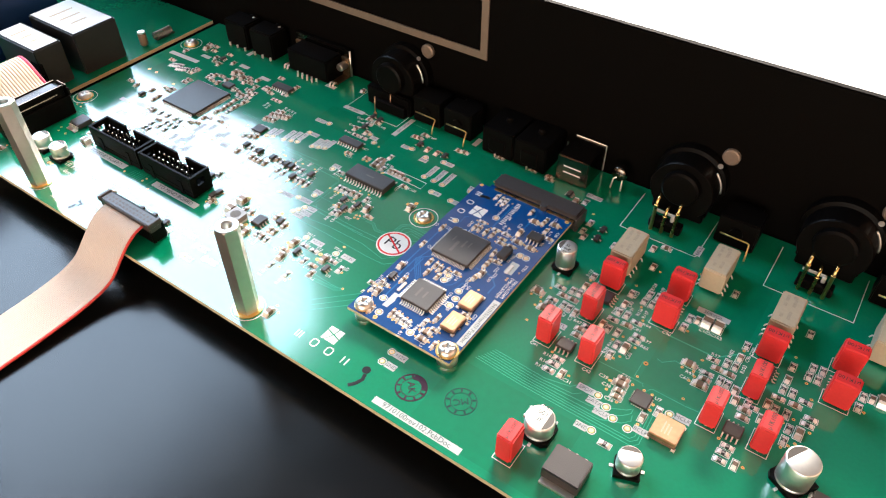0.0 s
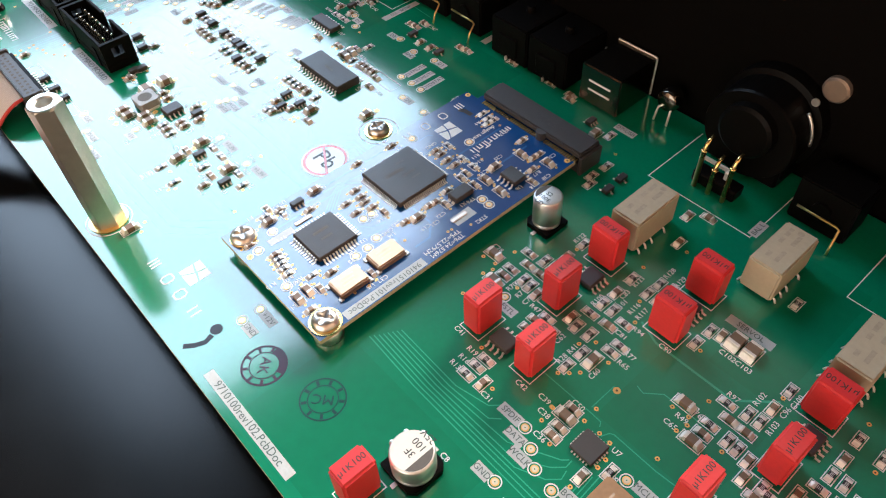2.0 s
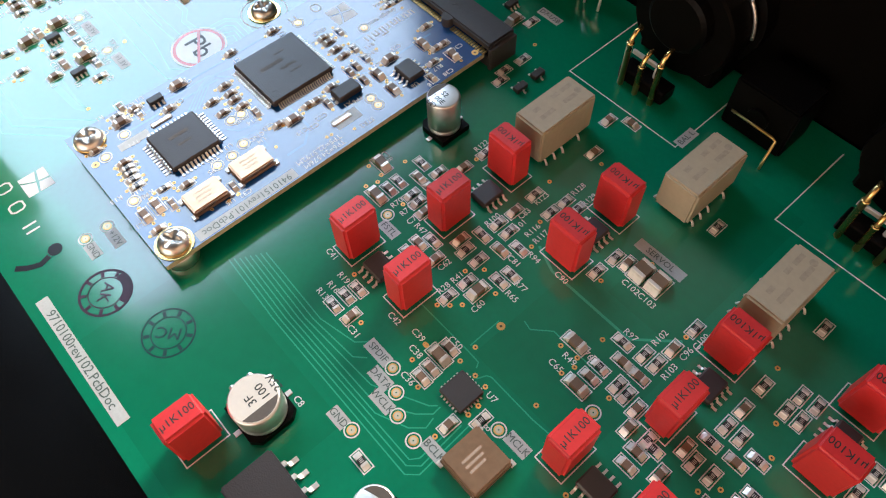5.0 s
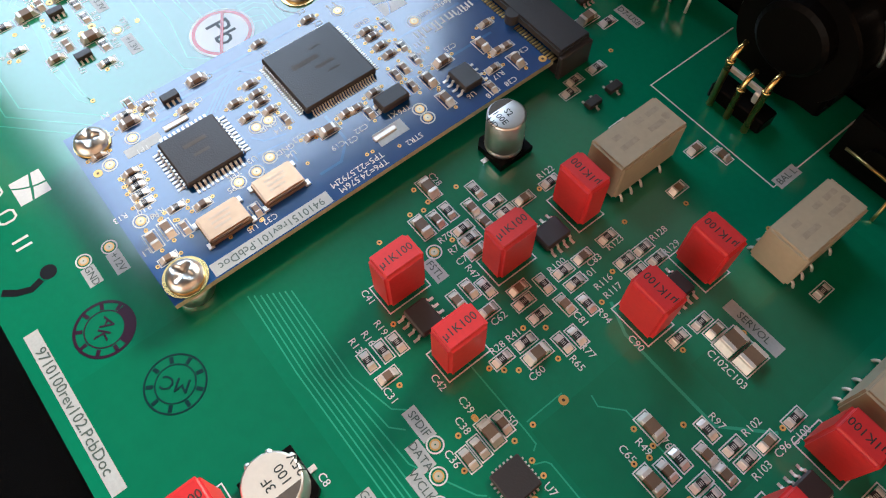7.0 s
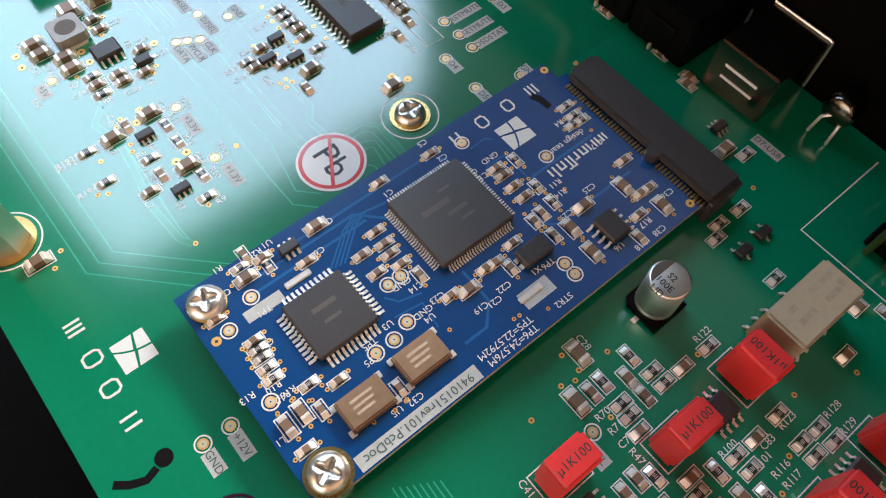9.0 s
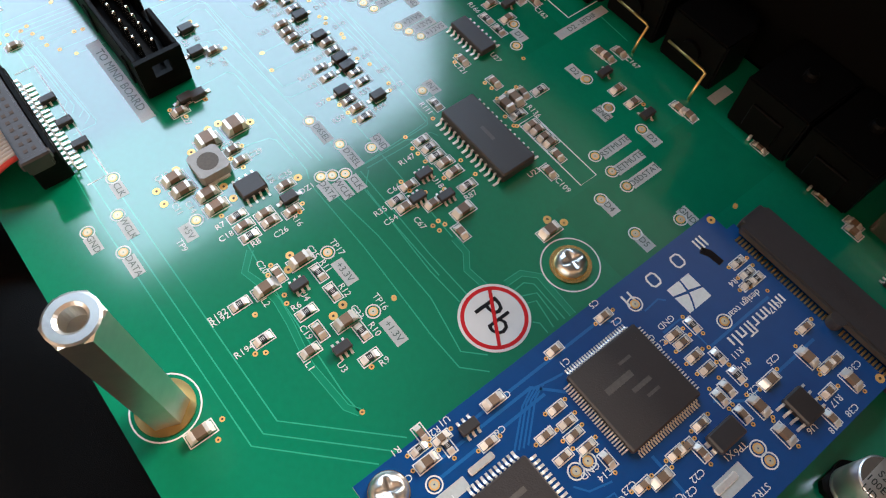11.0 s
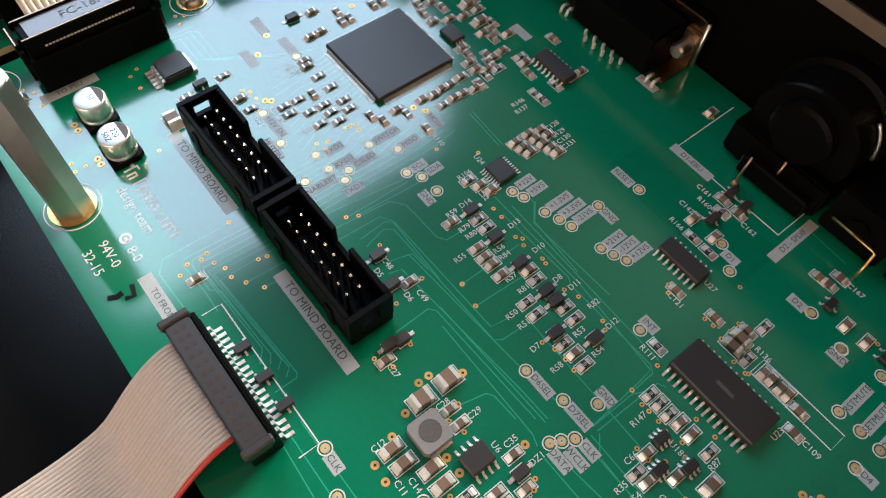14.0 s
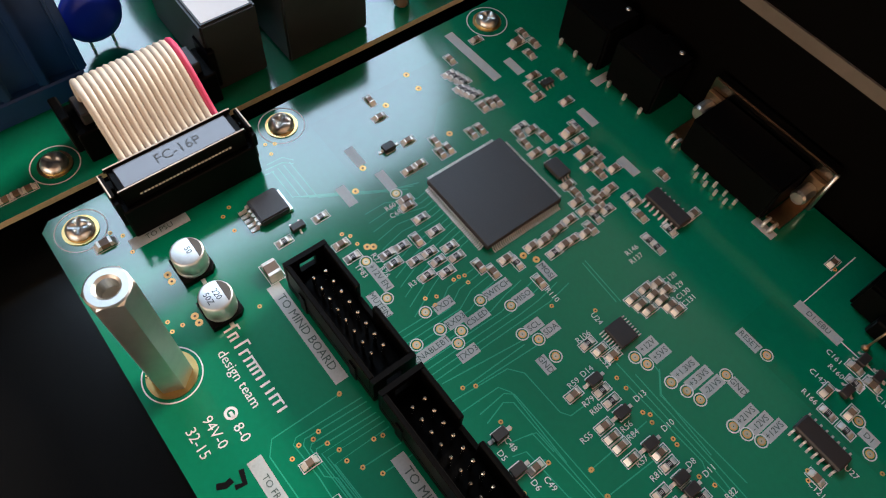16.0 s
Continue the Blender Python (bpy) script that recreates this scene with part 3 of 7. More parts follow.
def pan_screw(x, y, z=0.0, pad=3.5, ringed=True, name="pan_head_screw"):
    ob = thing(name, x, y, z, random.uniform(0, 90), "shiny pan-head cross-recess screw on a gold-plated pad", "screw", "board screws")

    def head():
        """Pan head on a polar grid, the cross recess sunk into its crown."""
        bm = bmesh.new()
        seg = 48
        crown = [(0.0, 2.05), (0.35, 2.05), (0.7, 2.04), (1.0, 2.02), (1.3, 1.98), (1.6, 1.90), (1.9, 1.78), (2.2, 1.58), (2.5, 1.25), (2.75, 0.8), (2.8, 0.5), (2.7, 0.22)]
        rings = []
        for r, z in crown[1:]:
            row = []
            for i in range(seg):
                a = 2 * math.pi * i / seg
                x, y = r * math.cos(a), r * math.sin(a)
                arm = min(abs(x), abs(y))
                wide = 0.62 - 0.16 * r
                sink = max(0.0, min(1.0, (wide - arm) / 0.14 + 0.5)) if r < 1.75 else 0.0
                row.append(bm.verts.new((x, y, z - sink * 1.0 * (1 - r / 2.6))))
            rings.append(row)
        mid = bm.verts.new((0, 0, 1.0))
        for i in range(seg):
            bm.faces.new((mid, rings[0][i], rings[0][(i + 1) % seg]))
        for lo, hi in zip(rings, rings[1:]):
            for i in range(seg):
                bm.faces.new((lo[i], hi[i], hi[(i + 1) % seg], lo[(i + 1) % seg]))
        return to_mesh(bm, STEEL, True)

    part("head", once("screw_head", head), ob)
    if pad:
        bm = bmesh.new()
        ring(bm, 1.0, pad, 0.02, 0.25, 32)
        part("pad", to_mesh(bm, GOLD), ob)
        if ringed:
            bm = bmesh.new()
            ring(bm, pad + 1.3, pad + 1.55, 0.01, 0.05, 40)
            part("silk_ring", to_mesh(bm, SILK), ob)
    return ob


pan_screw(53.5, 60.8, pad=3.6)
pan_screw(-110.9, -4.2)
pan_screw(-111.3, 41.0)
pan_screw(-110.9, 98.6)
pan_screw(-128.6, -1.8)
pan_screw(-143.5, 28.0)
pan_screw(65.2, 14.8, MZ, 2.95, False)
pan_screw(95.6, 14.8, MZ, 3.4, False)
for px in (65.2, 95.6):
    ob = thing("spacer", px, 14.8, 0, 0, "short round bright spacer under the blue board", "spacer", "module spacers")
    bm = bmesh.new()
    lathe(bm, [(2.9, 0), (3.1, 0.3), (3.1, 2.7), (2.9, 3.0)], 28)
    part("sleeve", to_mesh(bm, STEEL, True), ob)


def smd_can(x, y, d, h, base, rot=0, marking="", mark_at=0.18, turn=0):
    ob = thing("electrolytic_capacitor", x, y, 0, rot, "silver surface-mount electrolytic capacitor on a black base", "capacitor", "electrolytic capacitors")
    bm = bmesh.new()
    s = base / 2
    c = s * 0.3
    prism(bm, [(-s, -s), (s, -s), (s, s - c), (s - c, s), (-s + c, s), (-s, s - c)], 0.15, 1.4)
    part("base", to_mesh(bm, BLACKP), ob)
    bm = bmesh.new()
    r = d / 2
    lathe(bm, [(r * 0.96, 1.2), (r, 1.5), (r, 1.9), (r * 0.95, 2.15), (r * 0.95, 2.3), (r, 2.5), (r, h - 0.35), (r - 0.12, h - 0.1), (r - 0.4, h)], 32)
    part("can", to_mesh(bm, ALU, True), ob)
    bm = bmesh.new()
    a0 = math.radians(30)
    arc = [(r * 0.9 * math.cos(a0 + math.radians(120) * i / 10), r * 0.9 * math.sin(a0 + math.radians(120) * i / 10)) for i in range(11)]
    prism(bm, arc, h, h + 0.03)
    part("polarity_mark", to_mesh(bm, POLAR), ob, label="dark printed polarity segment")
    if d == 8.0:
        for k in range(3):
            part("vent_dimple", once("can_dimple", lambda: to_mesh(lathe(bmesh.new(), [(0.55, -0.5), (0.5, 0.2), (0.3, 0.45)], 12), ALU, True)), ob, r * 0.98 * math.cos(radians(200 + 45 * k)), r * 0.98 * math.sin(radians(200 + 45 * k)), h - 0.6)
        bm = bmesh.new()
        lathe(bm, [(r * 0.93, h), (r * 0.93, h + 0.02)], 36)
        part("painted_top", to_mesh(bm, CREAM), ob)
    lines = marking.split("/") if marking else []
    for i, ln in enumerate(lines):
        part("lettering", text_mesh(ln, d * mark_at, INK), ob, -d * (0.05 - 0.26 * i) * math.sin(radians(turn)), d * (0.05 - 0.26 * i) * math.cos(radians(turn)), h + 0.035, turn)
    for q in (-1, 1):
        part("lead", to_mesh(cbox(1.6, 0.8, 0.25), TIN), ob, q * (s + 0.3), 0)
    return ob


smd_can(105.0, 67.6, 6.3, 9.2, 6.8, 90, "S2/100E/UD", 0.17, 270)
smd_can(128.5, 9.3, 8.0, 6.6, 8.3, 270, "3F/100/25V", 0.17, 270)
smd_can(-91.0, 9.4, 6.3, 6.2, 6.6, 0, "50")
smd_can(-80.0, 9.2, 6.3, 6.2, 6.6, 0, "220/50Z")
smd_can(152.0, 12.8, 6.3, 6.0, 6.6, 20)
smd_can(186.7, 33.0, 8.5, 10.0, 8.8, 60)

# ---- edge socket, oscillators and regulators ----
sock = thing("edge_socket", 83.2, 88.2, 0, 0, "dark grey plastic card edge socket moulded 130430, gripping the blue board", "connector")
bm = bmesh.new()
box(bm, -16.2, -3.4, 0.2, 16.2, 3.6, 3.0, 0.2)
box(bm, -16.2, -3.4, 4.5, 16.2, 3.6, 6.3, 0.35, 2)
box(bm, -16.2, -0.5, 2.8, 16.2, 3.6, 4.7, 0.1)
box(bm, -17.2, -1.5, 0.2, -16.0, 3.6, 5.4, 0.2)
box(bm, 16.0, -3.8, 0.2, 17.0, 3.6, 5.4, 0.2)
lathe(bm, [(1.3, 3.0), (1.3, 6.2)], 18, 4.0, -3.6)
part("housing", to_mesh(bm, GREYP), sock)
part("lettering", text_mesh("130430", 1.9, EPOXY), sock, 3.2, 0.2, 6.33, 180)
cm = once("edge_contact", lambda: to_mesh(cbox(0.35, 1.2, 0.25), GOLD))
for k in range(46):
    px = -15.2 + k * 0.68
    if abs(px - 4.0) > 1.5:
        part("contact", cm, sock, px, -4.0, 4.22)


def oscillator(x, y, z, w, d, h=1.6):
    ob = thing("crystal_oscillator", x, y, z, 0, "gold-tinted metal can crystal oscillator with rounded corners", "oscillator", "oscillators")
    bm = bmesh.new()
    box(bm, -w / 2, -d / 2, 0.1, w / 2, d / 2, 0.7, 0.1)
    part("base", to_mesh(bm, CERAMIC_TAN), ob)
    bm = bmesh.new()
    box(bm, -w / 2 + 0.1, -d / 2 + 0.1, 0.7, w / 2 - 0.1, d / 2 - 0.1, h, 0.25, 2)
    part("can", to_mesh(bm, XTAL), ob)
    for k in range(3):
        bm = bmesh.new()
        box(bm, -0.2, -d * 0.25, h, 0.2, d * 0.25 - 0.4 * k, h + 0.012)
        part("marking", to_mesh(bm, XTALMARK), ob, -1.0 + k * 0.9, 0)
    lm = once("osc_pad", lambda: to_mesh(cbox(1.0, 0.9, 0.4), TIN))
    for sx in (-1, 1):
        for sy in (-1, 1):
            part("pad", lm, ob, sx * (w / 2 - 0.3), sy * (d / 2 + 0.1))
    return ob


oscillator(90.9, 33.8, MZ, 5.0, 7.2)
oscillator(91.3, 23.9, MZ, 5.0, 7.2)
oscillator(156.0, 28.2, 0, 7.6, 7.6, 2.2)

chip("memory_chip", 92.6, 69.6, 4.9, 3.9, 1.5, "NS", 1.27, (0, 4), (0.42, 0.7, 0.7, 0.6), MZ, "small black eight-lead memory chip on the blue board")
chip("timing_crystal", 88.4, 57.3, 3.2, 5.4, 1.6, "NS", 1.2, (0, 2), (0.8, 0.3, 0.2, 0.3), MZ, "smooth grey rectangular crystal on the blue board", body=GREYP)
chip("memory_chip", -67.5, 82.2, 5.0, 3.6, 1.2, "EW", 0.8, (3, 0), (0.42, 0.5, 0.3, 0.3), 0, "small brownish black memory chip beside the processor")
chip("regulator_chip", 8.7, 26.3, 4.9, 3.9, 1.5, "NS", 1.27, (0, 4), (0.42, 0.7, 0.7, 0.6), 0, "small black eight-lead regulator chip beside an inductor", rot=90)

ob = thing("power_inductor", 1.0, 22.8, 0, 0, "square grey shielded power inductor with a round dark top", "inductor")
bm = bmesh.new()
prism(bm, [(-2.9, -2.3), (-2.3, -2.9), (2.3, -2.9), (2.9, -2.3), (2.9, 2.3), (2.3, 2.9), (-2.3, 2.9), (-2.9, 2.3)], 0.3, 2.5)
part("shield", to_mesh(bm, INDUCT), ob)
bm = bmesh.new()
lathe(bm, [(1.9, 2.5), (1.9, 2.54)], 28)
part("core", to_mesh(bm, MARKGREY), ob)
for s in (-1, 1):
    part("terminal", to_mesh(cbox(1.0, 4.2, 0.5), TIN), ob, s * 2.8, 0)


def power_package(x, y, rot, w, d, h, leads, pitch, tab):
    ob = thing("power_regulator", x, y, 0, rot, "black power package soldered flat by its metal tab", "regulator", "power packages")
    bm = bmesh.new()
    box(bm, -w / 2, -d / 2, 0.2, w / 2, d / 2, h, 0.3, 2)
    part("package", to_mesh(bm, EPOXY), ob)
    part("tab", to_mesh(cbox(w * 0.92, tab * 2, 0.8), STEEL), ob, 0, d / 2)
    lm = lead_mesh(0.8, h * 0.45, 1.3, 1.0, 0.3)
    for k in range(leads):
        part("lead", lm, ob, (k - (leads - 1) / 2) * pitch, -d / 2, 0, -90)
    return ob


power_package(-94.0, 27.6, 0, 6.2, 6.4, 2.2, 5, 1.2, 0.7)
power_package(140.2, 2.6, 180, 10.0, 8.6, 4.3, 3, 2.5, 1.6)
power_package(195.0, 30.0, 90, 6.0, 6.0, 2.2, 3, 2.0, 0.7)

# ---- connectors along the rear panel ----
usb = thing("usb_socket", 86.2, 114.3, 0, 0, "square metal-shelled data socket fixed to the rear panel", "socket")
bm = bmesh.new()
box(bm, -6.2, -7.4, 0.3, 6.2, 7.4, 11.2, 0.35, 2)
part("shell", to_mesh(bm, STEEL_DARK), usb)
for zz in (4.4, 7.0):
    bm = bmesh.new()
    box(bm, -3.4, -7.55, zz, 3.4, -7.38, zz + 0.5)
    part("slot", to_mesh(bm, STICKER), usb, label="pale moulded bar behind the shell")
bm = bmesh.new()
tube(bm, [(6.2, 6.6, 0.6), (6.2, 6.6, 11.4), (5.8, 6.6, 11.5), (-6.0, 6.6, 11.5)], 0.3, 6)
part("shell_lip", to_mesh(bm, STEEL), usb, label="bright rolled shell edge")
bm = bmesh.new()
tube(bm, [(-8.4, 5.0, 0), (-8.4, 5.0, 8.6)], 0.3, 6)
part("shield_pin", to_mesh(bm, STEEL), usb)


def xlr(x, gold=True):
    ob = thing("round_audio_socket", x, 110, 0, 0, "large round black plastic audio socket with bent gold pins" if gold else "large round black plastic audio socket with thin solder legs", "socket", "round audio sockets")
    bm = bmesh.new()
    lathe(bm, [(10.6, 0.0), (10.9, 0.6), (10.9, 8.0), (12.2, 8.4), (12.2, 12.0)], 40)
    lathe(bm, [(5.6, -2.6), (6.4, -2.0), (6.6, 0.2)], 32, 0, -2.0)
    box(bm, -9.0, 4, 2.2, 9.0, 12.2, 11.8, 0.6)
    for s in (-1, 1):
        box(bm, -9.5 if s < 0 else 7.5, 4, 3, -7.5 if s < 0 else 9.5, 9.5, 12, 0.4)
    bmesh.ops.rotate(bm, cent=(0, 0, 0), matrix=Matrix.Rotation(radians(-90), 3, "X"), verts=bm.verts)
    bmesh.ops.translate(bm, vec=(0, 0, 12.4), verts=bm.verts)
    part("housing", to_mesh(bm, BLACKP), ob)
    if not gold:
        bm = bmesh.new()
        box(bm, -11.5, -2.8, 0.2, 11.0, 4.0, 8.6, 0.6, 2)
        box(bm, -6.0, -5.0, 0.2, 9.5, -2.6, 5.0, 0.4)
        part("foot_block", to_mesh(bm, BLACKP), ob)
        for px, py, hh in ((-3.5, -7.6, 8.0), (1.3, -3.4, 8.4)):
            bm = bmesh.new()
            tube(bm, [(0, 0, -0.2), (0, 0.1, hh * 0.6), (0, 0.5, hh)], 0.24, 6)
            lathe(bm, [(0.75, 0.0), (0.6, 0.5), (0.3, 0.8)], 10)
            part("pin", to_mesh(bm, XTAL, True), ob, px, py)
    for px, zc in ((-4.5, 10.6), (-0.8, 7.2), (3.0, 10.0)) if gold else ():
        bm = bmesh.new()
        tube(bm, [(0, 2.6, zc + 2.4), (0, 1.2, zc + 2.1), (0, 0.4, zc + 1.2), (0, 0, zc), (0, 0, zc - 0.4)], 0.5, 8)
        lathe(bm, [(0.62, -0.2), (0.62, zc - 0.4), (0.78, zc - 0.3), (0.78, zc + 0.1), (0.6, zc + 0.2)], 8)
        part("pin", to_mesh(bm, GOLD, True), ob, px, -8.6)
    if gold:
        bm = bmesh.new()
        box(bm, -6.0, -8.0, 0.3, 5.0, -4, 3.4, 0.3)
        part("pin_block", to_mesh(bm, BLACKP), ob)
        bm = bmesh.new()
        box(bm, -5.6, -5.2, 5.0, 1.6, -4.6, 6.0, 0.1)
        box(bm, 0.6, -6.4, 3.6, 1.8, -4.6, 6.0, 0.3)
        part("ground_clip", to_mesh(bm, TIN), ob, label="tinned ground clip")
    # window glint on the rim, built as an arc over its lit stretch only
    bm = bmesh.new()
    tube(bm, [(11.3 * math.cos(math.radians(a)), 6.0, 12.4 + 11.3 * math.sin(math.radians(a))) for a in range(2, 44, 4)], 0.4, 8)
    part("rim_glint", to_mesh(bm, STEEL, True), ob, label="short steel arc shaped as the glint on the chromed rim")
    bm = bmesh.new()
    lathe(bm, [(2.9, 0), (2.9, 1.2), (2.4, 1.6)], 24)
    bmesh.ops.rotate(bm, cent=(0, 0, 0), matrix=Matrix.Rotation(radians(90), 3, "X"), verts=bm.verts)
    part("nut", to_mesh(bm, BARE), ob, 10.2, 11.9, 24.3, label="pale round nut")
    # small steel rivet near the nut
    bm = bmesh.new()
    lathe(bm, [(0.9, 0), (0.9, 0.4)], 14)
    bmesh.ops.rotate(bm, cent=(0, 0, 0), matrix=Matrix.Rotation(radians(90), 3, "X"), verts=bm.verts)
    part("rivet", to_mesh(bm, STEEL), ob, 8.5, 7.4, 22.2)
    return ob


xlr(124.6)
xlr(173.8)
xlr(1.6, False)


def phono(x, label="black plastic phono socket with a bent brass ground strap"):
    ob = thing("phono_socket", x, 114, 0, 0, label, "socket", "phono sockets")
    bm = bmesh.new()
    box(bm, -6.5, -6.2, 0.2, 6.5, 3, 11.6, 0.4, 2)
    box(bm, -4.4, 2.5, 1, 4.4, 8.0, 9.6, 0.4)
    part("housing", to_mesh(bm, BLACKP), ob)
    bm = bmesh.new()
    tube(bm, [(-4.8, -7.0, 5.0), (4.2, -7.2, 5.0), (5.0, -7.2, 4.6), (5.4, -9.5, 2.4), (5.6, -10.4, 0.0)], 0.28, 6)
    part("ground_strap", to_mesh(bm, GOLD, True), ob, label="thin brass strap")
    bm = bmesh.new()
    lathe(bm, [(2.2, 0), (2.2, 1.0)], 18)
    bmesh.ops.rotate(bm, cent=(0, 0, 0), matrix=Matrix.Rotation(radians(90), 3, "X"), verts=bm.verts)
    part("centre_boss", to_mesh(bm, BLACKP), ob, 0, -6, 6)
    return ob


for px in (20.4, 35.4, 146.0, 195.0):
    phono(px)
for px in (55.0, 69.0):
    ob = thing("optical_socket", px, 115.5, 0, 0, "dull black plastic optical socket on the board's rear edge", "socket", "optical sockets")
    bm = bmesh.new()
    box(bm, -6.7, -9.6, 0.2, 6.7, 6.4, 11.5, 0.4, 2)
    box(bm, -3.4, -10.2, 2, 3.4, -9.2, 7.6, 0.2)
    part("housing", to_mesh(bm, BLACKP), ob)
    bm = bmesh.new()
    lathe(bm, [(1.3, 11.4), (1.3, 12.6), (0.9, 13.1)], 16)
    part("peg", to_mesh(bm, BLACKP), ob, 0, -1)
    bm = bmesh.new()
    box(bm, -0.8, -10.2, 0, -0.3, -9.5, 1.2)
    part("leg", to_mesh(bm, TIN), ob)
for px in (-90.0, -73.5):
    ob = thing("round_control_socket", px, 115.5, 0, 0, "black plastic control socket block with a round face", "socket", "control sockets")
    bm = bmesh.new()
    box(bm, -7.0, -6.5, 0.2, 7.0, 4, 12.5, 0.6, 2)
    part("housing", to_mesh(bm, BLACKP), ob)
    bm = bmesh.new()
    lathe(bm, [(5.0, 3.5), (5.0, 6.2)], 28)
    bmesh.ops.rotate(bm, cent=(0, 0, 0), matrix=Matrix.Rotation(radians(-90), 3, "X"), verts=bm.verts)
    part("collar", to_mesh(bm, BLACKP), ob, 0, 0, 6.5)
    # steel dot added for the highlight on the socket's corner
    part("rivet", once("jack_glint", lambda: to_mesh(lathe(bmesh.new(), [(0.7, 0.0), (0.65, 0.3), (0.3, 0.5)], 12), STEEL, True)), ob, 4.0, 2.5, 12.4, label="tiny steel dot standing for a highlight on the socket")
    for q in (-5, 0, 5):
        part("leg", once("jack_leg", lambda: to_mesh(cbox(0.7, 0.7, 1.6), TIN)), ob, q, -6.9)
ob = thing("signal_ground_lug", 101.0, 116.5, 0, 0, "small round metal lug on bent wire legs", "lug")
bm = bmesh.new()
lathe(bm, [(2.7, 0), (2.9, 0.5), (2.9, 3.4), (2.4, 4.0)], 22)
bmesh.ops.rotate(bm, cent=(0, 0, 0), matrix=Matrix.Rotation(radians(90), 3, "X"), verts=bm.verts)
part("barrel", to_mesh(bm, STEEL_DARK, True), ob, 0, 2, 6)
bm = bmesh.new()
tube(bm, [(0, -1.6, 5.4), (-1.6, -2.2, 4.0), (-2.0, -2.6, 0)], 0.3, 6)
part("leg", to_mesh(bm, TIN, True), ob)
bm = bmesh.new()
tube(bm, [(1.6, -1.6, 5.0), (1.9, -2.6, 0)], 0.3, 6)
part("leg", to_mesh(bm, TIN, True), ob)

db = thing("data_connector", -44.5, 114, 0, 0, "nickel-flanged black nine-way data connector with two bright jack screws", "connector")
bm = bmesh.new()
box(bm, -11.5, -6.0, 0.4, 11.5, 4.6, 10.6, 0.5, 2)
part("housing", to_mesh(bm, BLACKP), db)
bm = bmesh.new()
box(bm, -16.0, 5.0, 0.4, 16.0, 5.9, 12.6, 0.3, 2)
part("flange", to_mesh(bm, STEEL_DARK), db, label="nickel flange, darkened for the black it mirrors")
bm = bmesh.new()
box(bm, -15.8, 4.6, 12.0, 15.8, 7.4, 12.9, 0.3, 2)
part("flange_lip", to_mesh(bm, STEEL_DARK), db)
# edge reflection of the flange, built as a lighter steel strip
bm = bmesh.new()
tube(bm, [(15.9, 5.0, 0.6), (15.9, 5.0, 12.5)], 0.5, 8)
part("flange_highlight", to_mesh(bm, STEEL, True), db, label="lighter steel strip standing for the highlight on the flange edge")
for s in (-1, 1):
    bm = bmesh.new()
    box(bm, s * 13.6 - 1.9, -4.2, 0.3, s * 13.6 + 1.9, 5.0, 1.0, 0.1)
    box(bm, s * 13.6 - 1.9, 3.8, 0.3, s * 13.6 + 1.9, 5.0, 9.5, 0.1)
    part("bracket", to_mesh(bm, BRASS), db)
    bm = bmesh.new()
    lathe(bm, [(1.7, 0), (1.8, 0.2), (1.8, 3.6), (1.4, 4.2)], 12)
    bmesh.ops.rotate(bm, cent=(0, 0, 0), matrix=Matrix.Rotation(radians(90), 3, "X"), verts=bm.verts)
    part("jack_screw", to_mesh(bm, STEEL), db, s * 13.6, 3.8, 6.2)
    for q in (-1, 1):
        bm = bmesh.new()
        tube(bm, [(0, 0, 1.0), (0, -0.9, 1.3), (0, -1.8, 1.2), (0, -2.2, -0.2)], 0.45, 6)
        part("board_lock", to_mesh(bm, TIN, True), db, s * 13.6 + q * 0.9, -4.0)
pm = once("db_pin", lambda: to_mesh(cbox(0.6, 0.6, 1.6), TIN))
for k in range(5):
    part("pin", pm, db, (k - 2) * 2.77, -6.8)
    if k < 4:
        part("pin", pm, db, (k - 1.5) * 2.77, -8.4)

# ---- ribbon connectors and cables ----
ffc = thing("ribbon_header", -24.2, 0.2, 0, 0, "black ribbon socket with bright pins at the board edge", "connector")
bm = bmesh.new()
box(bm, -12.6, -2.2, 0.3, 12.6, 3.3, 5.2, 0.2)
box(bm, -12.9, 2.1, 5.0, 12.9, 3.1, 7.6, 0.2)
part("base", to_mesh(bm, BLACKP), ffc, label="black lower housing")
bm = bmesh.new()
box(bm, -13.2, -2.4, 5.2, 13.2, 2.0, 8.6, 0.3, 2)
box(bm, -13.6, -2.8, 7.2, -12.2, 2.4, 9.2, 0.3)
box(bm, 12.2, -2.8, 7.2, 13.6, 2.4, 9.2, 0.3)
part("cover", to_mesh(bm, GREYP), ffc, label="smooth grey cover strip")
sm = once("ffc_slot", lambda: to_mesh(cbox(0.7, 0.7, 0.06), HOLE))
pm = lead_mesh(0.62, 2.2, 1.5, 0.9, 0.22)
for k in range(19):
    part("pin", pm, ffc, (k - 9) * 1.27, 3.3, 0, 90)
for k in range(13):
    for j in (-1, 1):
        part("slot", sm, ffc, (k - 6) * 1.8, j * 0.7 - 0.2, 8.6)
bm = bmesh.new()
strip(bm, [(-15.5, 4), (-15.5, 7.8), (15.5, 7.8), (15.5, 4)], 0.25, 0.01, 0.05)
part("silk_frame", to_mesh(bm, SILK), ffc)


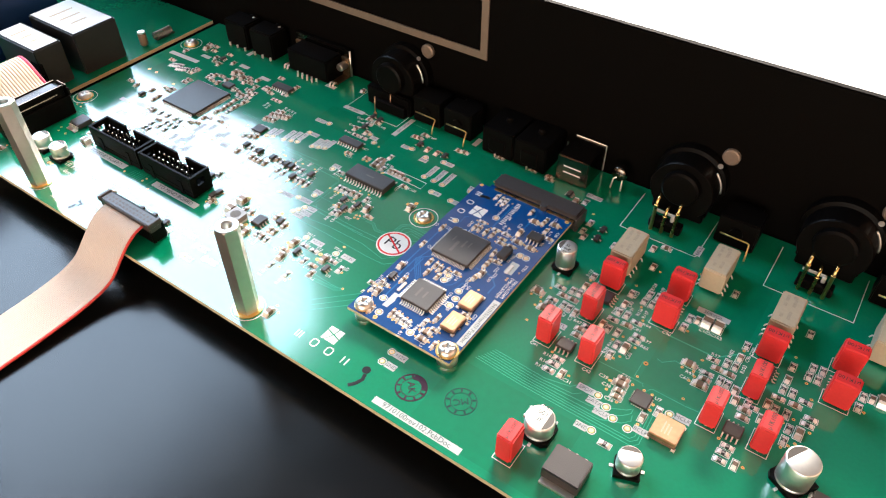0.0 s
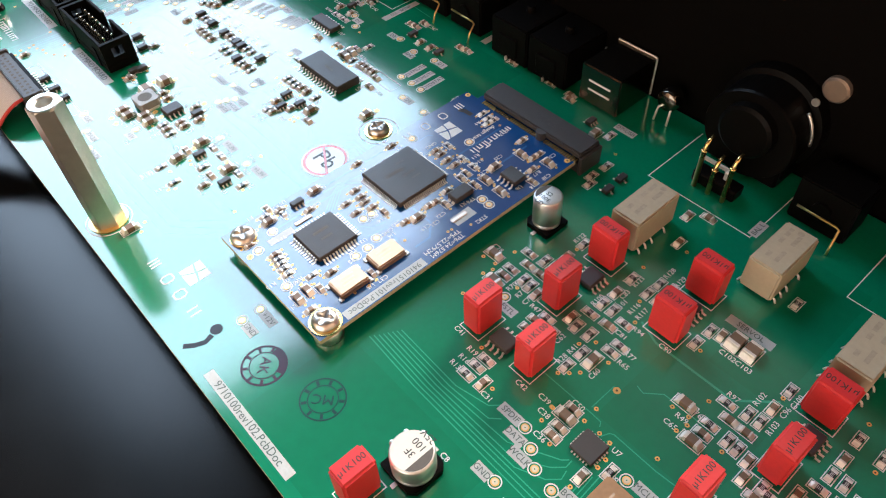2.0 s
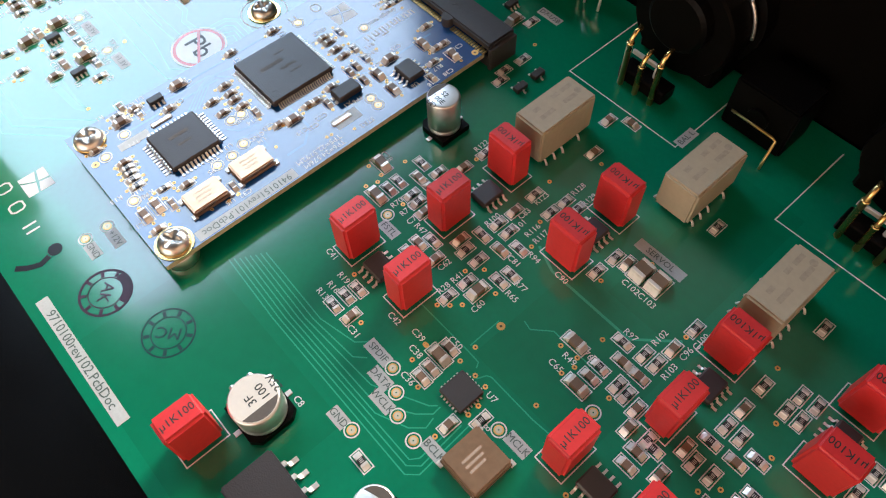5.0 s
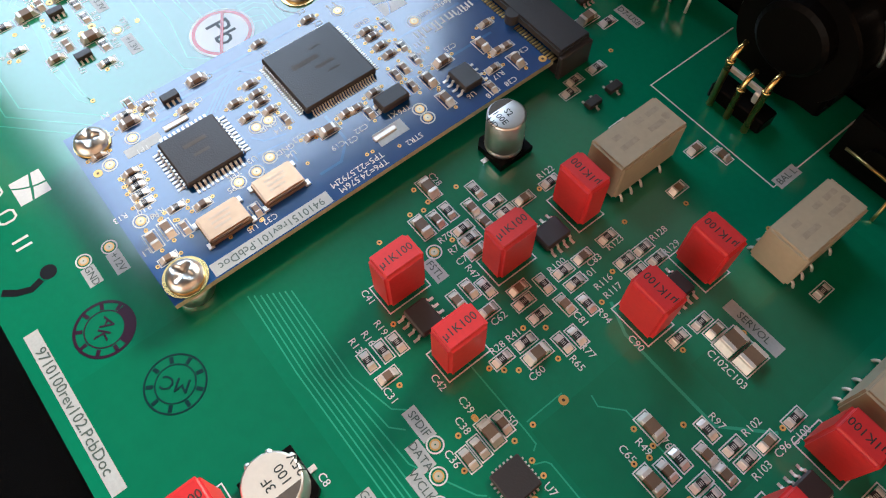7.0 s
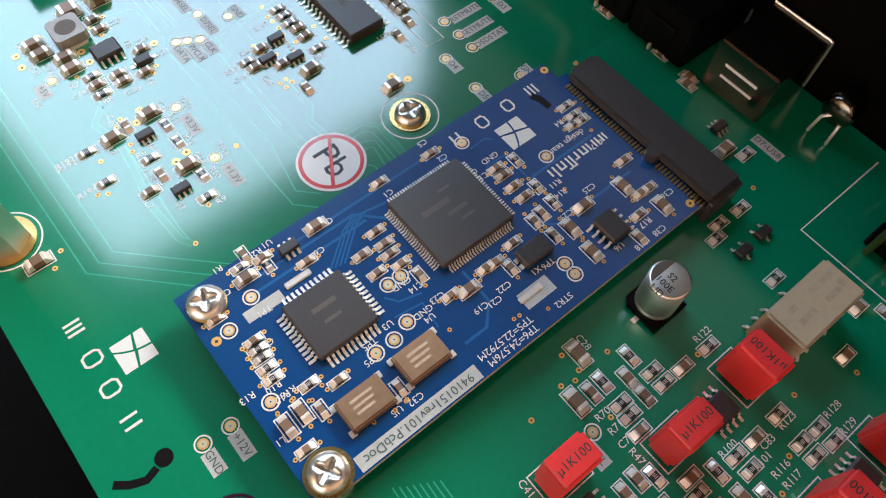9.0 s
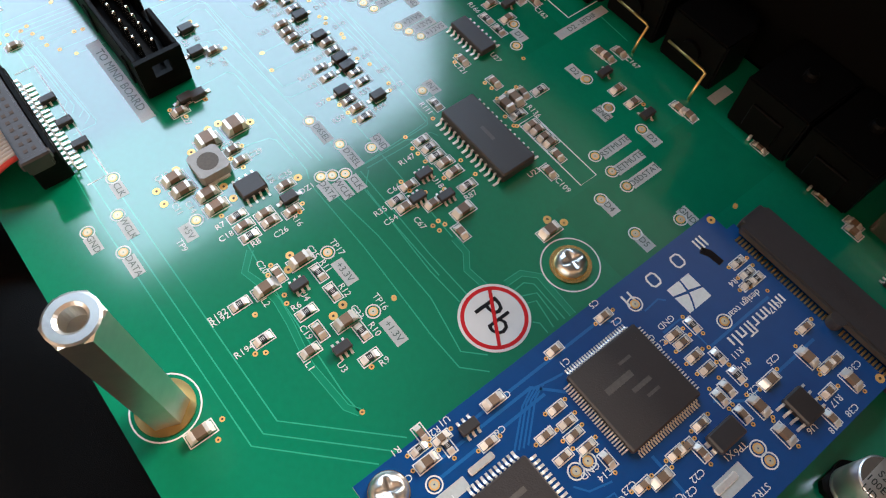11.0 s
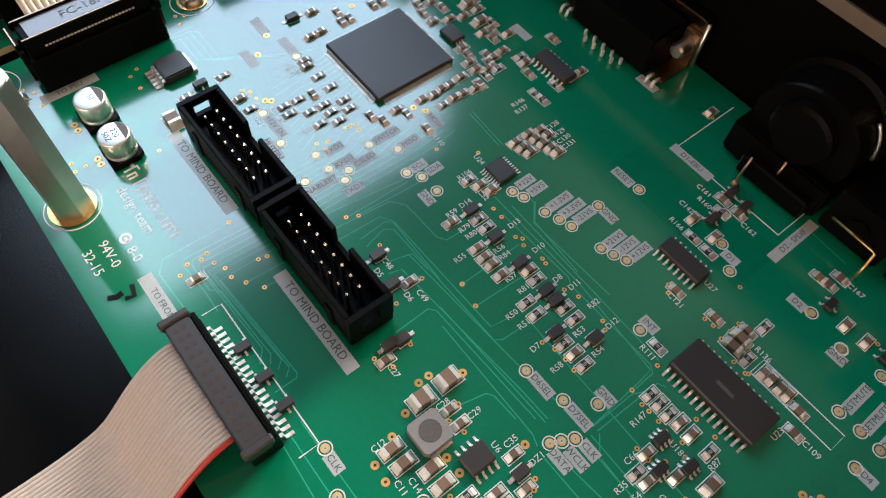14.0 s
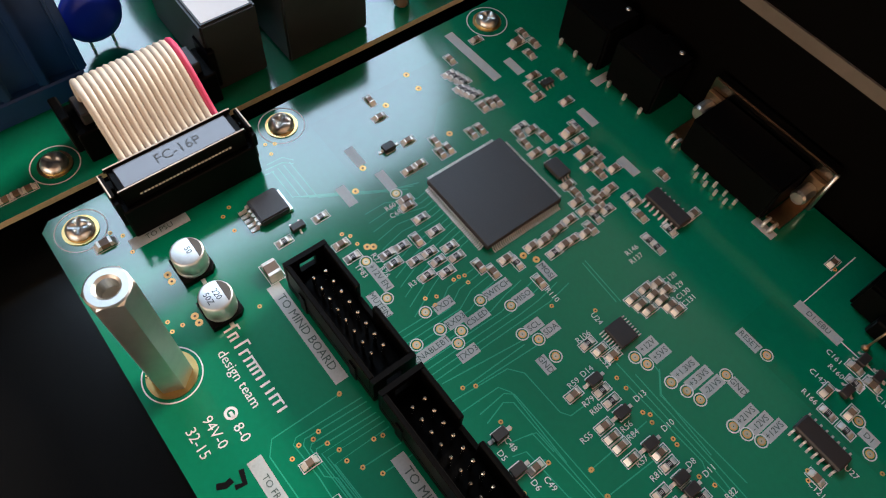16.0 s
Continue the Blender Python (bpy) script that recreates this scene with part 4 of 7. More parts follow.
def ribbon(name, label, x0, n, pitch, path, material, stripe, across, twist=0.0):
    """A flat cable of n wires; path: points of the middle line, across: unit vector over its width."""
    ob = thing(name, 0, 0, 0, 0, label, "cable")
    a = Vector(across)
    for k in range(n):
        bm = bmesh.new()
        off = (k - (n - 1) / 2) * pitch
        pts = []
        for i, p in enumerate(path):
            q = Vector(p) + a * off
            q.z += twist * off * (i / (len(path) - 1)) ** 2
            pts.append(q)
        tube(bm, pts, pitch * 0.60, 8)
        last = k == n - 1
        part("wire", to_mesh(bm, stripe if last else material, True), ob, label="red edge wire" if last else "")
    return ob


def bez(p0, p1, p2, p3, n=18):
    r = []
    for i in range(n + 1):
        t = i / n
        u = 1 - t
        r.append(tuple(u * u * u * a + 3 * u * u * t * b + 3 * u * t * t * c + t * t * t * d for a, b, c, d in zip(p0, p1, p2, p3)))
    return r


ribbon("front_ribbon_cable", "flat grey ribbon cable with a red edge, drooping off the board", 0, 26, 0.77,
       bez((-24.9, -1.8, 6.4), (-24.9, -7.3, 6.4), (-24.9, -11.6, 1.2), (-24.9, -16.6, -3.8)) + bez((-24.9, -16.6, -3.8), (-24.9, -21.0, -8.4), (-25.2, -32, -9.6), (-26.5, -60, -10.5), 12)[1:] + [(-28.5, -100, -11.4), (-31.0, -150, -11.6)], RIBBON, RIBBON_RED, (1, 0, 0))

plug = thing("ribbon_plug", -107.3, 17.6, 0, 0, "black latched ribbon plug moulded FC-16P in its box header", "connector")
bm = bmesh.new()
box(bm, -4.4, -13.8, 0.2, 4.4, 13.8, 8.6, 0.25)
part("shroud", to_mesh(bm, BLACKP), plug)
for s in (-1, 1):
    bm = bmesh.new()
    box(bm, -3.0, s * 14.0 - 0.5, 3, 3.0, s * 14.0 + 0.5, 12.6, 0.25)
    box(bm, 2.6, s * 14.0 - 0.5, 8.2, 4.2, s * 14.0 + 0.5, 11.6, 0.2)
    box(bm, -0.5, s * 13.4 - 0.5, 8.6, 0.5, s * 13.4 + 0.5, 11.6, 0.2)
    part("latch", to_mesh(bm, BLACKP), plug)
    bm = bmesh.new()
    box(bm, -2.9, s * 14.25 - 0.14, 12.55, 2.9, s * 14.25 + 0.14, 12.75, 0.05)
    part("latch_edge", to_mesh(bm, RIBBON), plug, label="worn pale latch edge")
bm = bmesh.new()
box(bm, -3.3, -12.6, 8.6, 3.3, 12.6, 12.5, 0.2)
box(bm, -3.3, -13.0, 12.3, -2.7, 13.0, 13.3, 0.15)
box(bm, 2.5, -13.0, 12.3, 3.3, 13.0, 13.1, 0.15)
part("strain_relief", to_mesh(bm, BLACKP), plug)
bm = bmesh.new()
box(bm, -2.7, -11.4, 12.3, 2.5, 11.4, 12.8, 0.12)
part("cap_strip", to_mesh(bm, GLOSSGREY), plug, label="smooth grey moulded strip")
part("lettering", text_mesh("FC-16P", 2.2, GREYP), plug, -0.1, 0.4, 12.83, 90)
bm = bmesh.new()
for k in range(26):
    box(bm, 3.2, -9.5 + k * 0.73, 10.2, 3.5, -8.95 + k * 0.73, 10.6, 0.1)
part("wire_ends", to_mesh(bm, RIBBON_W), plug, label="row of cut wire ends")
for _x, _z in ((-3.0, 13.3), (2.95, 13.1)):
    bm = bmesh.new()
    box(bm, _x - 0.16, -12.9, _z - 0.04, _x + 0.16, 12.9, _z + 0.1, 0.05)
    part("rim_edge", to_mesh(bm, RIBBON), plug, label="worn pale rim edge")
ribbon("supply_ribbon_cable", "short beige ribbon cable with a pink edge arching between the boards", 0, 16, 1.27,
       bez((-109.6, 18.4, 11.6), (-114.0, 18.4, 11.8), (-118.0, 18.4, 19.5), (-123.0, 18.4, 20.0), 12) + bez((-123.0, 18.4, 20.0), (-128.5, 18.4, 20.5), (-130.5, 18.4, 15.0), (-130.0, 18.4, 8.0), 12)[1:], RIBBON_W, RIBBON_PINK, (0, 1, 0))
plug2 = thing("ribbon_plug", -129.0, 19.6, 0, 0, "black latched ribbon plug on the power supply board", "connector")
bm = bmesh.new()
box(bm, -4.6, -15.0, 0.2, 4.6, 15.0, 8.6, 0.25)
for s in (-1, 1):
    box(bm, -3.4, s * 15.4 - 0.9, 3, 3.4, s * 15.4 + 0.9, 13.0, 0.3)
part("shroud", to_mesh(bm, BLACKP), plug2)
bm = bmesh.new()
box(bm, -3.0, -12.8, 8.6, 3.0, 12.8, 11.6, 0.3)
part("strain_cap", to_mesh(bm, GREYP), plug2)

ob = thing("earth_wire", 0, 0, 0, 0, "yellow-green earth wire looping from the supply board to the panel", "wire")
bm = bmesh.new()
tube(bm, [(-178, 121.5, 28), (-168, 112, 30), (-156, 108, 35), (-144, 108, 39), (-134, 108, 42), (-126, 108, 43.5), (-121, 108, 41.5), (-119.5, 108, 38), (-123, 108, 33), (-131, 108, 28.5), (-141, 108.5, 24.5), (-152, 111, 22), (-166, 117, 21), (-178, 121.6, 21)], 1.3, 10)
part("insulation", to_mesh(bm, YELLOW, True), ob)
bm = bmesh.new()
lathe(bm, [(2.4, 0), (2.4, 1.0), (1.6, 1.6)], 16)
bmesh.ops.rotate(bm, cent=(0, 0, 0), matrix=Matrix.Rotation(radians(90), 3, "X"), verts=bm.verts)
part("lug", to_mesh(bm, STEEL), ob, -178, 121.9, 21)

# ---- on the supply board ----
def block_relay(x, y, w, d, h):
    ob = thing("power_relay", x, y, 0, 0, "tall black power relay with a pale printed top", "relay", "power relays")
    bm = bmesh.new()
    box(bm, -w / 2, -d / 2, 0.3, w / 2, d / 2, h, 0.5, 2)
    part("case", to_mesh(bm, EPOXY2), ob)
    bm = bmesh.new()
    box(bm, -w / 2 + 0.9, -d / 2 + 0.9, h, w / 2 - 0.9, d / 2 - 0.9, h + 0.06)
    part("top_label", to_mesh(bm, LABELG), ob, label="pale grey printed top label")
    for k in range(3):
        bm = bmesh.new()
        box(bm, -0.6, -d * 0.3 + k, h + 0.06, 0.6, d * 0.25 - k, h + 0.1)
        part("print", to_mesh(bm, RELAYINK), ob, -w * 0.2 + k * w * 0.2, 0, 0)
    return ob


block_relay(-141.5, 40.9, 29.0, 12.7, 18.8)
block_relay(-142.3, 62.9, 33.5, 21.2, 19.2)
ob = thing("terminal_block", -158.0, -1.0, 0, 0, "big blue moulded plastic terminal block on the supply board", "terminal block")
bm = bmesh.new()
box(bm, -20, -44, 0.3, 13.6, 13.6, 34, 0.6)
box(bm, 13.0, -44, 0.3, 15.6, 14.0, 6.5, 0.4)
for k in range(8):
    box(bm, 13.2, -42.5 + k * 7.9, 6.2, 15.4, -40.3 + k * 7.9, 33.6, 0.5, 2)
part("moulding", to_mesh(bm, BLUEP), ob)
ob = thing("disc_varistor", -151.4, 20.7, 0, 0, "round blue epoxy disc part standing on the supply board", "varistor")
bm = bmesh.new()
lathe(bm, [(4.0, -2.2), (6.2, -1.6), (6.9, 0), (6.2, 1.6), (4.0, 2.2)], 26)
bmesh.ops.rotate(bm, cent=(0, 0, 0), matrix=Matrix.Rotation(radians(90), 3, "Y"), verts=bm.verts)
part("disc", to_mesh(bm, BLUE_DISC, True), ob, -3, 0, 9.0)
for q in (-2.5, 2.5):
    bm = bmesh.new()
    tube(bm, [(0, 0, 3), (0, 0, -0.1)], 0.35, 6)
    part("lead", to_mesh(bm, TIN), ob, -3, q)
# enlarged so that it also blocks the window's reflection on the supply board
ob = thing("box_capacitor", -180.0, 56.0, 0, 0, "blue plastic box capacitor behind the black power relays", "capacitor")
bm = bmesh.new()
box(bm, -12, -20, 0.3, 12.5, 16, 28, 0.8, 2)
part("case", to_mesh(bm, BLUEP), ob)
for q in (-7.5, 7.5):
    part("lead", to_mesh(cbox(0.8, 0.8, 0.8, z=-0.1), TIN), ob, q, 0)
ob = thing("power_resistor", -127.0, 84.5, 0, 0, "small bright vertical metal-film part on the supply board", "resistor")
bm = bmesh.new()
lathe(bm, [(1.4, 0.6), (1.9, 1.2), (1.9, 6.4), (1.5, 7.0)], 18)
part("body", to_mesh(bm, CERAMIC_TAN, True), ob)
part("cap", to_mesh(lathe(bmesh.new(), [(1.7, 6.6), (1.7, 7.4)], 18), ALU), ob)
ob = thing("coil", -126.0, 95.0, 0, 0, "lying wound wire coil near the board edge", "coil")
bm = bmesh.new()
tube(bm, [(0.0 + 1.9 * math.cos(i * 0.7), i * 0.14 - 5, 2.6 + 1.9 * math.sin(i * 0.7)) for i in range(72)], 0.45, 6)
part("winding", to_mesh(bm, STEEL_DARK, True), ob)

# ---- small parts, cluster by cluster: kind, x, y, turn ----
ANALOG = [
    ("C", 103.5, 53.1, 0), ("C", 108.5, 47.9, 0), ("c", 108.9, 50.5, 0), ("r", 108.8, 52.9, 0), ("c", 110.7, 56.2, 0), ("r", 108.5, 58.8, 0),
    ("r", 112.2, 59.7, 90), ("c", 114.6, 63.8, 90), ("r", 114.5, 59.9, 90), ("c", 114, 56.2, 0), ("r", 112.7, 52.7, 90), ("r", 114.7, 52.5, 90),
    ("c", 117.1, 51.9, 90), ("r", 114.8, 69.2, 90), ("r", 122.7, 49, 0), ("c", 121.4, 46.9, 0), ("c", 125.9, 52.7, 90), ("r", 127.7, 56.2, 0),
    ("r", 127.9, 59.9, 90), ("c", 128, 63.9, 90), ("r", 130.4, 60.1, 90), ("r", 127.9, 69.2, 90), ("c", 125.8, 46.8, 90), ("r", 128, 51.9, 90),
]
ANALOG_B = [
    ("r", 131, 52.2, 90), ("c", 132.1, 56.4, 0), ("r", 134.1, 59, 0), ("r", 132.8, 47.9, 90), ("r", 132.7, 43.6, 90), ("C", 135.3, 48, 90),
    ("r", 136.4, 52, 0), ("r", 136.8, 54.3, 0), ("r", 121, 28.5, 0), ("r", 121.1, 31.1, 0), ("r", 121.4, 33.4, 0), ("c", 124.6, 29.4, 90),
    ("c", 121.7, 44.3, 0), ("r", 132.7, 72.1, 90), ("r", 132.5, 68.5, 90), ("r", 135.3, 72.5, 90), ("r", 134.9, 68.6, 90), ("r", 146.5, 69.9, 90),
    ("c", 148.7, 70.5, 90), ("r", 146.2, 65.5, 90), ("W", 151.4, 70.9, 90), ("W", 154.7, 71, 90), ("r", 154.4, 87.6, 90), ("v", 118.7, 34.7, 0),
]
ANALOG_C = [
    ("v", 126.6, 29.9, 0), ("v", 132.6, 41.3, 0), ("v", 134.1, 42.8, 0), ("v", 135.4, 44.4, 0), ("v", 137.6, 49.9, 0), ("v", 131, 49.1, 0),
    ("v", 133, 51.7, 0), ("v", 135.2, 60.9, 0), ("v", 136.9, 35.2, 0), ("v", 132.6, 65.7, 0), ("v", 127.6, 73.3, 0), ("v", 147.8, 64.7, 0),
    ("p", 113.1, 46.7, 0), ("v", 151.5, 73.5, 0), ("v", 106.5, 41.1, 0), ("v", 106, 56.8, 0), ("v", 102.2, 51.1, 0), ("v", 105.4, 51.5, 0),
    ("v", 105.5, 47.8, 0), ("v", 106.2, 50, 0), ("v", 113.2, 50.2, 0), ("v", 114.7, 67, 0),
]
XLR = [
    ("C", 92.7, 98.7, 90), ("s", 89, 101.5, 90), ("r", 95.6, 101.1, 90), ("c", 78, 106.2, 0), ("c", 71.8, 107.7, 0), ("r", 102.2, 91.8, 90),
    ("r", 101.9, 86.7, 90), ("r", 103.4, 84.3, 90), ("t", 107.5, 90.7, 90), ("t", 107.7, 85.6, 90), ("r", 113.9, 86, 90), ("c", 128.7, 94.8, 0),
    ("v", 100.9, 96.7, 0),
]
CONVERTER = [
    ("C", 139.6, 35.5, 0), ("c", 139.7, 37.6, 0), ("c", 140.3, 33.1, 0), ("c", 140.5, 31, 0), ("c", 149, 29.1, 90), ("r", 151.8, 33.2, 90),
    ("r", 144.4, 15.9, 0), ("v", 136.6, 35.2, 0), ("v", 137.2, 31.9, 0), ("v", 142.5, 37.4, 0), ("v", 141.3, 29.6, 0), ("v", 148.3, 37.4, 0),
    ("v", 149.8, 34.5, 0), ("v", 149.8, 32.4, 0), ("v", 148.9, 26.4, 0), ("v", 145.9, 37.5, 0), ("v", 142.4, 40.8, 0), ("b", 142.5, 46.4, 0),
    ("p", 136.2, 28.7, 0), ("p", 139.7, 26.5, 0), ("p", 142.7, 24.3, 0), ("p", 139.7, 17.7, 0), ("p", 147.2, 23.6, 0), ("p", 154.6, 34.2, 0),
]
SUPPLY = [
    ("W", -4.4, 25.3, 90), ("W", -4.5, 30.9, 90), ("c", -0.3, 27.9, 90), ("c", 2.6, 27.8, 90), ("c", 11.7, 31.4, 90), ("d", 14.5, 30.4, 90),
    ("c", 16.9, 29.5, 90), ("C", -0.9, 16.5, 90), ("C", 2.1, 16.7, 90), ("C", 5.4, 19.7, 90), ("C", 8.5, 19.6, 90), ("r", 12.1, 21.5, 90),
    ("c", 14.5, 25.4, 90), ("c", 16.5, 25.4, 90), ("c", 14.5, 21.4, 90), ("r", 16.8, 21.2, 90), ("C", 25.8, 25.4, 90), ("r", 29.5, 26.5, 0),
    ("r", 33.8, 26.4, 0), ("c", 25.7, 21.1, 0), ("C", 26.8, 18.1, 90), ("r", 26.7, 13.4, 90), ("s", 29.6, 22.7, 90), ("r", 34.2, 21.1, 90),
]
SUPPLY_B = [
    ("C", 39.3, 25.2, 90), ("r", 42.2, 26.2, 0), ("c", 38.1, 20.9, 0), ("b", -7.1, 26.7, 0), ("b", -7.1, 28.8, 0), ("b", -4, 33.7, 0),
    ("b", -4.3, 21.8, 0), ("b", -2.5, 17.8, 0), ("b", -0.5, 13, 0), ("b", 2.6, 12.8, 0), ("b", 5.5, 22.7, 0), ("b", 8.6, 22.8, 0),
    ("b", 11.6, 34, 0), ("v", 16.6, 31.7, 0), ("v", 17.8, 30.4, 0), ("v", 10.5, 19.4, 0), ("v", 4, 27.5, 0), ("v", 1.1, 26.7, 0),
    ("v", -0.2, 29.7, 0), ("b", 23.9, 24.5, 0), ("b", 26, 22.9, 0), ("v", 23.6, 21, 0), ("v", 24.9, 19.7, 0), ("b", 36.6, 26.4, 0),
]
SUPPLY_C = [
    ("b", 37.3, 24.1, 0), ("v", 40.7, 33.6, 0), ("v", 29.7, 14.4, 0), ("v", 29.5, 19.9, 0), ("v", 31, 19.4, 0), ("v", 36.9, 20.7, 0),
]
SUPPLYB = [
    ("s", 42.8, 22.1, 90), ("r", 34, 13.2, 90), ("r", 46.5, 24.7, 90), ("c", 40.1, 17.9, 90), ("C", 41.1, -1.6, 90), ("C", 46.6, 62.3, 90),
    ("v", 29.6, 14.4, 0), ("v", 40.5, 33.7, 0), ("v", 41.1, 1.9, 0), ("v", 43.4, -0.1, 0), ("v", 44.9, 63.2, 0), ("v", 46.9, 65.4, 0),
    ("v", 47.9, 24, 0), ("v", 35.3, 11, 0), ("v", 36.1, 12.4, 0), ("v", 52.8, 18.8, 0),
]
DIODES = [
    ("d", -28.5, 55.7, 90), ("c", -28.7, 50.9, 90), ("r", -26.2, 55.6, 90), ("r", -23.8, 55.6, 90), ("d", -21.1, 55.5, 90), ("c", -21.3, 51.3, 90),
    ("c", -19, 51.1, 90), ("c", -17, 51.2, 90), ("d", -14.1, 55.5, 90), ("c", -14.3, 51.2, 90), ("c", -12, 55.9, 90), ("r", -9.7, 55.7, 90),
    ("d", -6.9, 55.5, 90), ("d", -4.4, 55.5, 90), ("r", -7.3, 51.1, 90), ("r", -4.5, 51, 90), ("r", -2.4, 56, 90), ("r", 0.3, 55.9, 90),
    ("v", -17.2, 44.4, 0), ("v", -12.3, 43.5, 0), ("v", -26.3, 59.5, 0), ("v", -23.9, 59.5, 0), ("v", -17.8, 59.5, 0), ("v", -12.3, 59.6, 0),
]
DIODES_B = [
    ("v", -11.2, 59.4, 0), ("v", -18.9, 58.7, 0), ("v", -16.6, 58.7, 0), ("v", -5.1, 58.4, 0), ("v", -2.5, 59.5, 0),
]
DIODESB = [
    ("d", 0.2, 51.2, 90), ("r", 2.6, 51, 90), ("d", 5.1, 56, 90), ("c", 5, 51.3, 90), ("r", 7.6, 51.2, 90), ("r", 13, 63.7, 0),
    ("c", 7.5, 74.6, 0), ("v", 0.1, 48.2, 0), ("v", 3.6, 59.6, 0), ("v", 5.1, 58.7, 0), ("v", 4.9, 49.3, 0), ("v", 7.2, 49.1, 0),
    ("v", 2.4, 49.1, 0), ("v", 15.4, 61.2, 0), ("v", 5.8, 74.5, 0), ("v", 6.9, 73.2, 0), ("d", -31.1, 35.5, 90), ("d", -24.7, 34.1, 90),
    ("c", -23.2, 36.9, 90), ("d", -15.5, 26.9, 90), ("d", -15, 29.1, 90), ("c", -13.6, 24.6, 90), ("v", -31, 37.7, 0), ("v", -13.5, 29.8, 0),
]
DIODESB_B = [
    ("v", -15.1, 23.3, 0), ("v", -12, 25, 0), ("v", -21.2, 32.5, 0), ("v", -32.8, 37.2, 0), ("v", -22.5, 39.2, 0), ("t", -30.1, 6.7, 90),
    ("t", -23.4, 6.9, 90), ("t", -17.3, 7.1, 90), ("c", -46.6, 7, 90), ("v", -50.3, 7.1, 0), ("v", -50.3, 11, 0), ("v", -49.7, 9.6, 0),
    ("v", -49, 5, 0), ("v", -47.7, 11.1, 0), ("v", -45.6, 12.1, 0), ("v", -43.3, 12.1, 0), ("v", -40.8, 13.6, 0), ("v", -38, 15.7, 0),
    ("v", -53.7, 17.5, 0), ("v", -43.6, 17.8, 0), ("v", -43.2, 19.4, 0), ("v", -41.6, 35.7, 0), ("v", -40.5, 37.8, 0), ("v", -17.2, 44.2, 0),
]
DIODESB_C = [
    ("v", -12.4, 43.4, 0),
]
INTERFACE = [
    ("r", 18.2, 56.4, 90), ("r", 20.3, 56.5, 90), ("r", 22.5, 56.4, 90), ("c", 24.6, 56.8, 90), ("c", 27.1, 56.8, 90), ("r", 30.9, 56.9, 90),
    ("s", 24.5, 52.1, 90), ("s", 27.8, 48.2, 90), ("s", 30.5, 52.4, 90), ("c", 24.7, 48.6, 90), ("r", 25.9, 45, 90), ("c", 30.2, 49.7, 90),
    ("C", 34.5, 53, 90), ("c", 27.9, 45.5, 90), ("c", 37.6, 50, 0), ("c", 27.6, 74.9, 90), ("c", 29.2, 75.1, 90), ("c", 31.1, 75, 90),
    ("c", 32.7, 75.1, 90), ("c", 35.6, 74.2, 0), ("c", 37.4, 70.5, 0), ("v", 15.8, 54.5, 0), ("v", 25.9, 59.4, 0), ("v", 29.8, 59.6, 0),
]
INTERFACE_B = [
    ("v", 24.2, 53.8, 0), ("v", 27.1, 54.6, 0), ("v", 18.6, 54, 0), ("v", 20.1, 54.1, 0), ("v", 22.3, 54.1, 0), ("v", 29, 53.2, 0),
    ("v", 27.5, 50.1, 0), ("v", 23.2, 48, 0), ("v", 25.6, 48.1, 0), ("v", 33.7, 47, 0), ("v", 33.5, 48.3, 0), ("v", 34.7, 48.8, 0),
    ("v", 35.1, 47.3, 0), ("b", 44.6, 63.6, 0), ("b", 46.8, 65.5, 0), ("v", 62.7, 92.4, 0), ("v", 26.1, 72.7, 0),
]
INPUTS = [
    ("c", 15.5, 76.1, 0), ("c", 20.8, 78.8, 0), ("C", 21, 76.6, 0), ("C", 21.1, 74.2, 0), ("r", 22.2, 81.9, 90), ("r", 24.2, 74.6, 90),
    ("c", -0.6, 97.3, 0), ("r", 1.2, 94.7, 0), ("c", 3.4, 97.1, 0), ("t", 1.2, 91.9, 90), ("c", -1.2, 89.2, 90), ("r", 1.6, 85.8, 0),
    ("c", 4.1, 89.3, 90), ("r", 5.6, 85.8, 0), ("t", 3.2, 99.2, 90), ("t", -0.6, 99.7, 90), ("c", 22, 98.3, 0), ("c", 23.9, 98.5, 0),
    ("c", 24.5, 101.4, 0), ("t", 26.7, 95, 90), ("c", 31, 94.2, 90), ("c", 35.2, 94.4, 90), ("v", 14.5, 74.6, 0), ("v", 16.3, 74.8, 0),
]
INPUTS_B = [
    ("v", 18.9, 78.8, 0), ("v", 18.9, 76.4, 0), ("v", 18.9, 74, 0), ("v", 23.1, 72.4, 0), ("v", 25.7, 72.3, 0), ("p", 1.7, 95.1, 0),
    ("p", 6, 89.3, 0), ("p", 10.8, 85.9, 0), ("v", 14.2, 84.8, 0), ("b", 25.2, 90.9, 0), ("p", 33.3, 89.6, 0),
]
INPUTSB = [
    ("t", 39, 94.3, 90), ("c", 41.4, 100.5, 0), ("c", 43.8, 100.8, 0), ("c", 56.8, 107.2, 0), ("v", 36.7, 95.7, 0),
    ("p", 25.6, 91.2, 0), ("p", 33.2, 89.7, 0), ("p", 40.7, 91.1, 0), ("p", 58.7, 82.3, 0),
]
INPUTSC = [
    ("c", 57, 105.9, 0), ("c", 71, 106.4, 0), ("c", 78.9, 104.8, 0), ("v", 62.8, 92.1, 0),
]
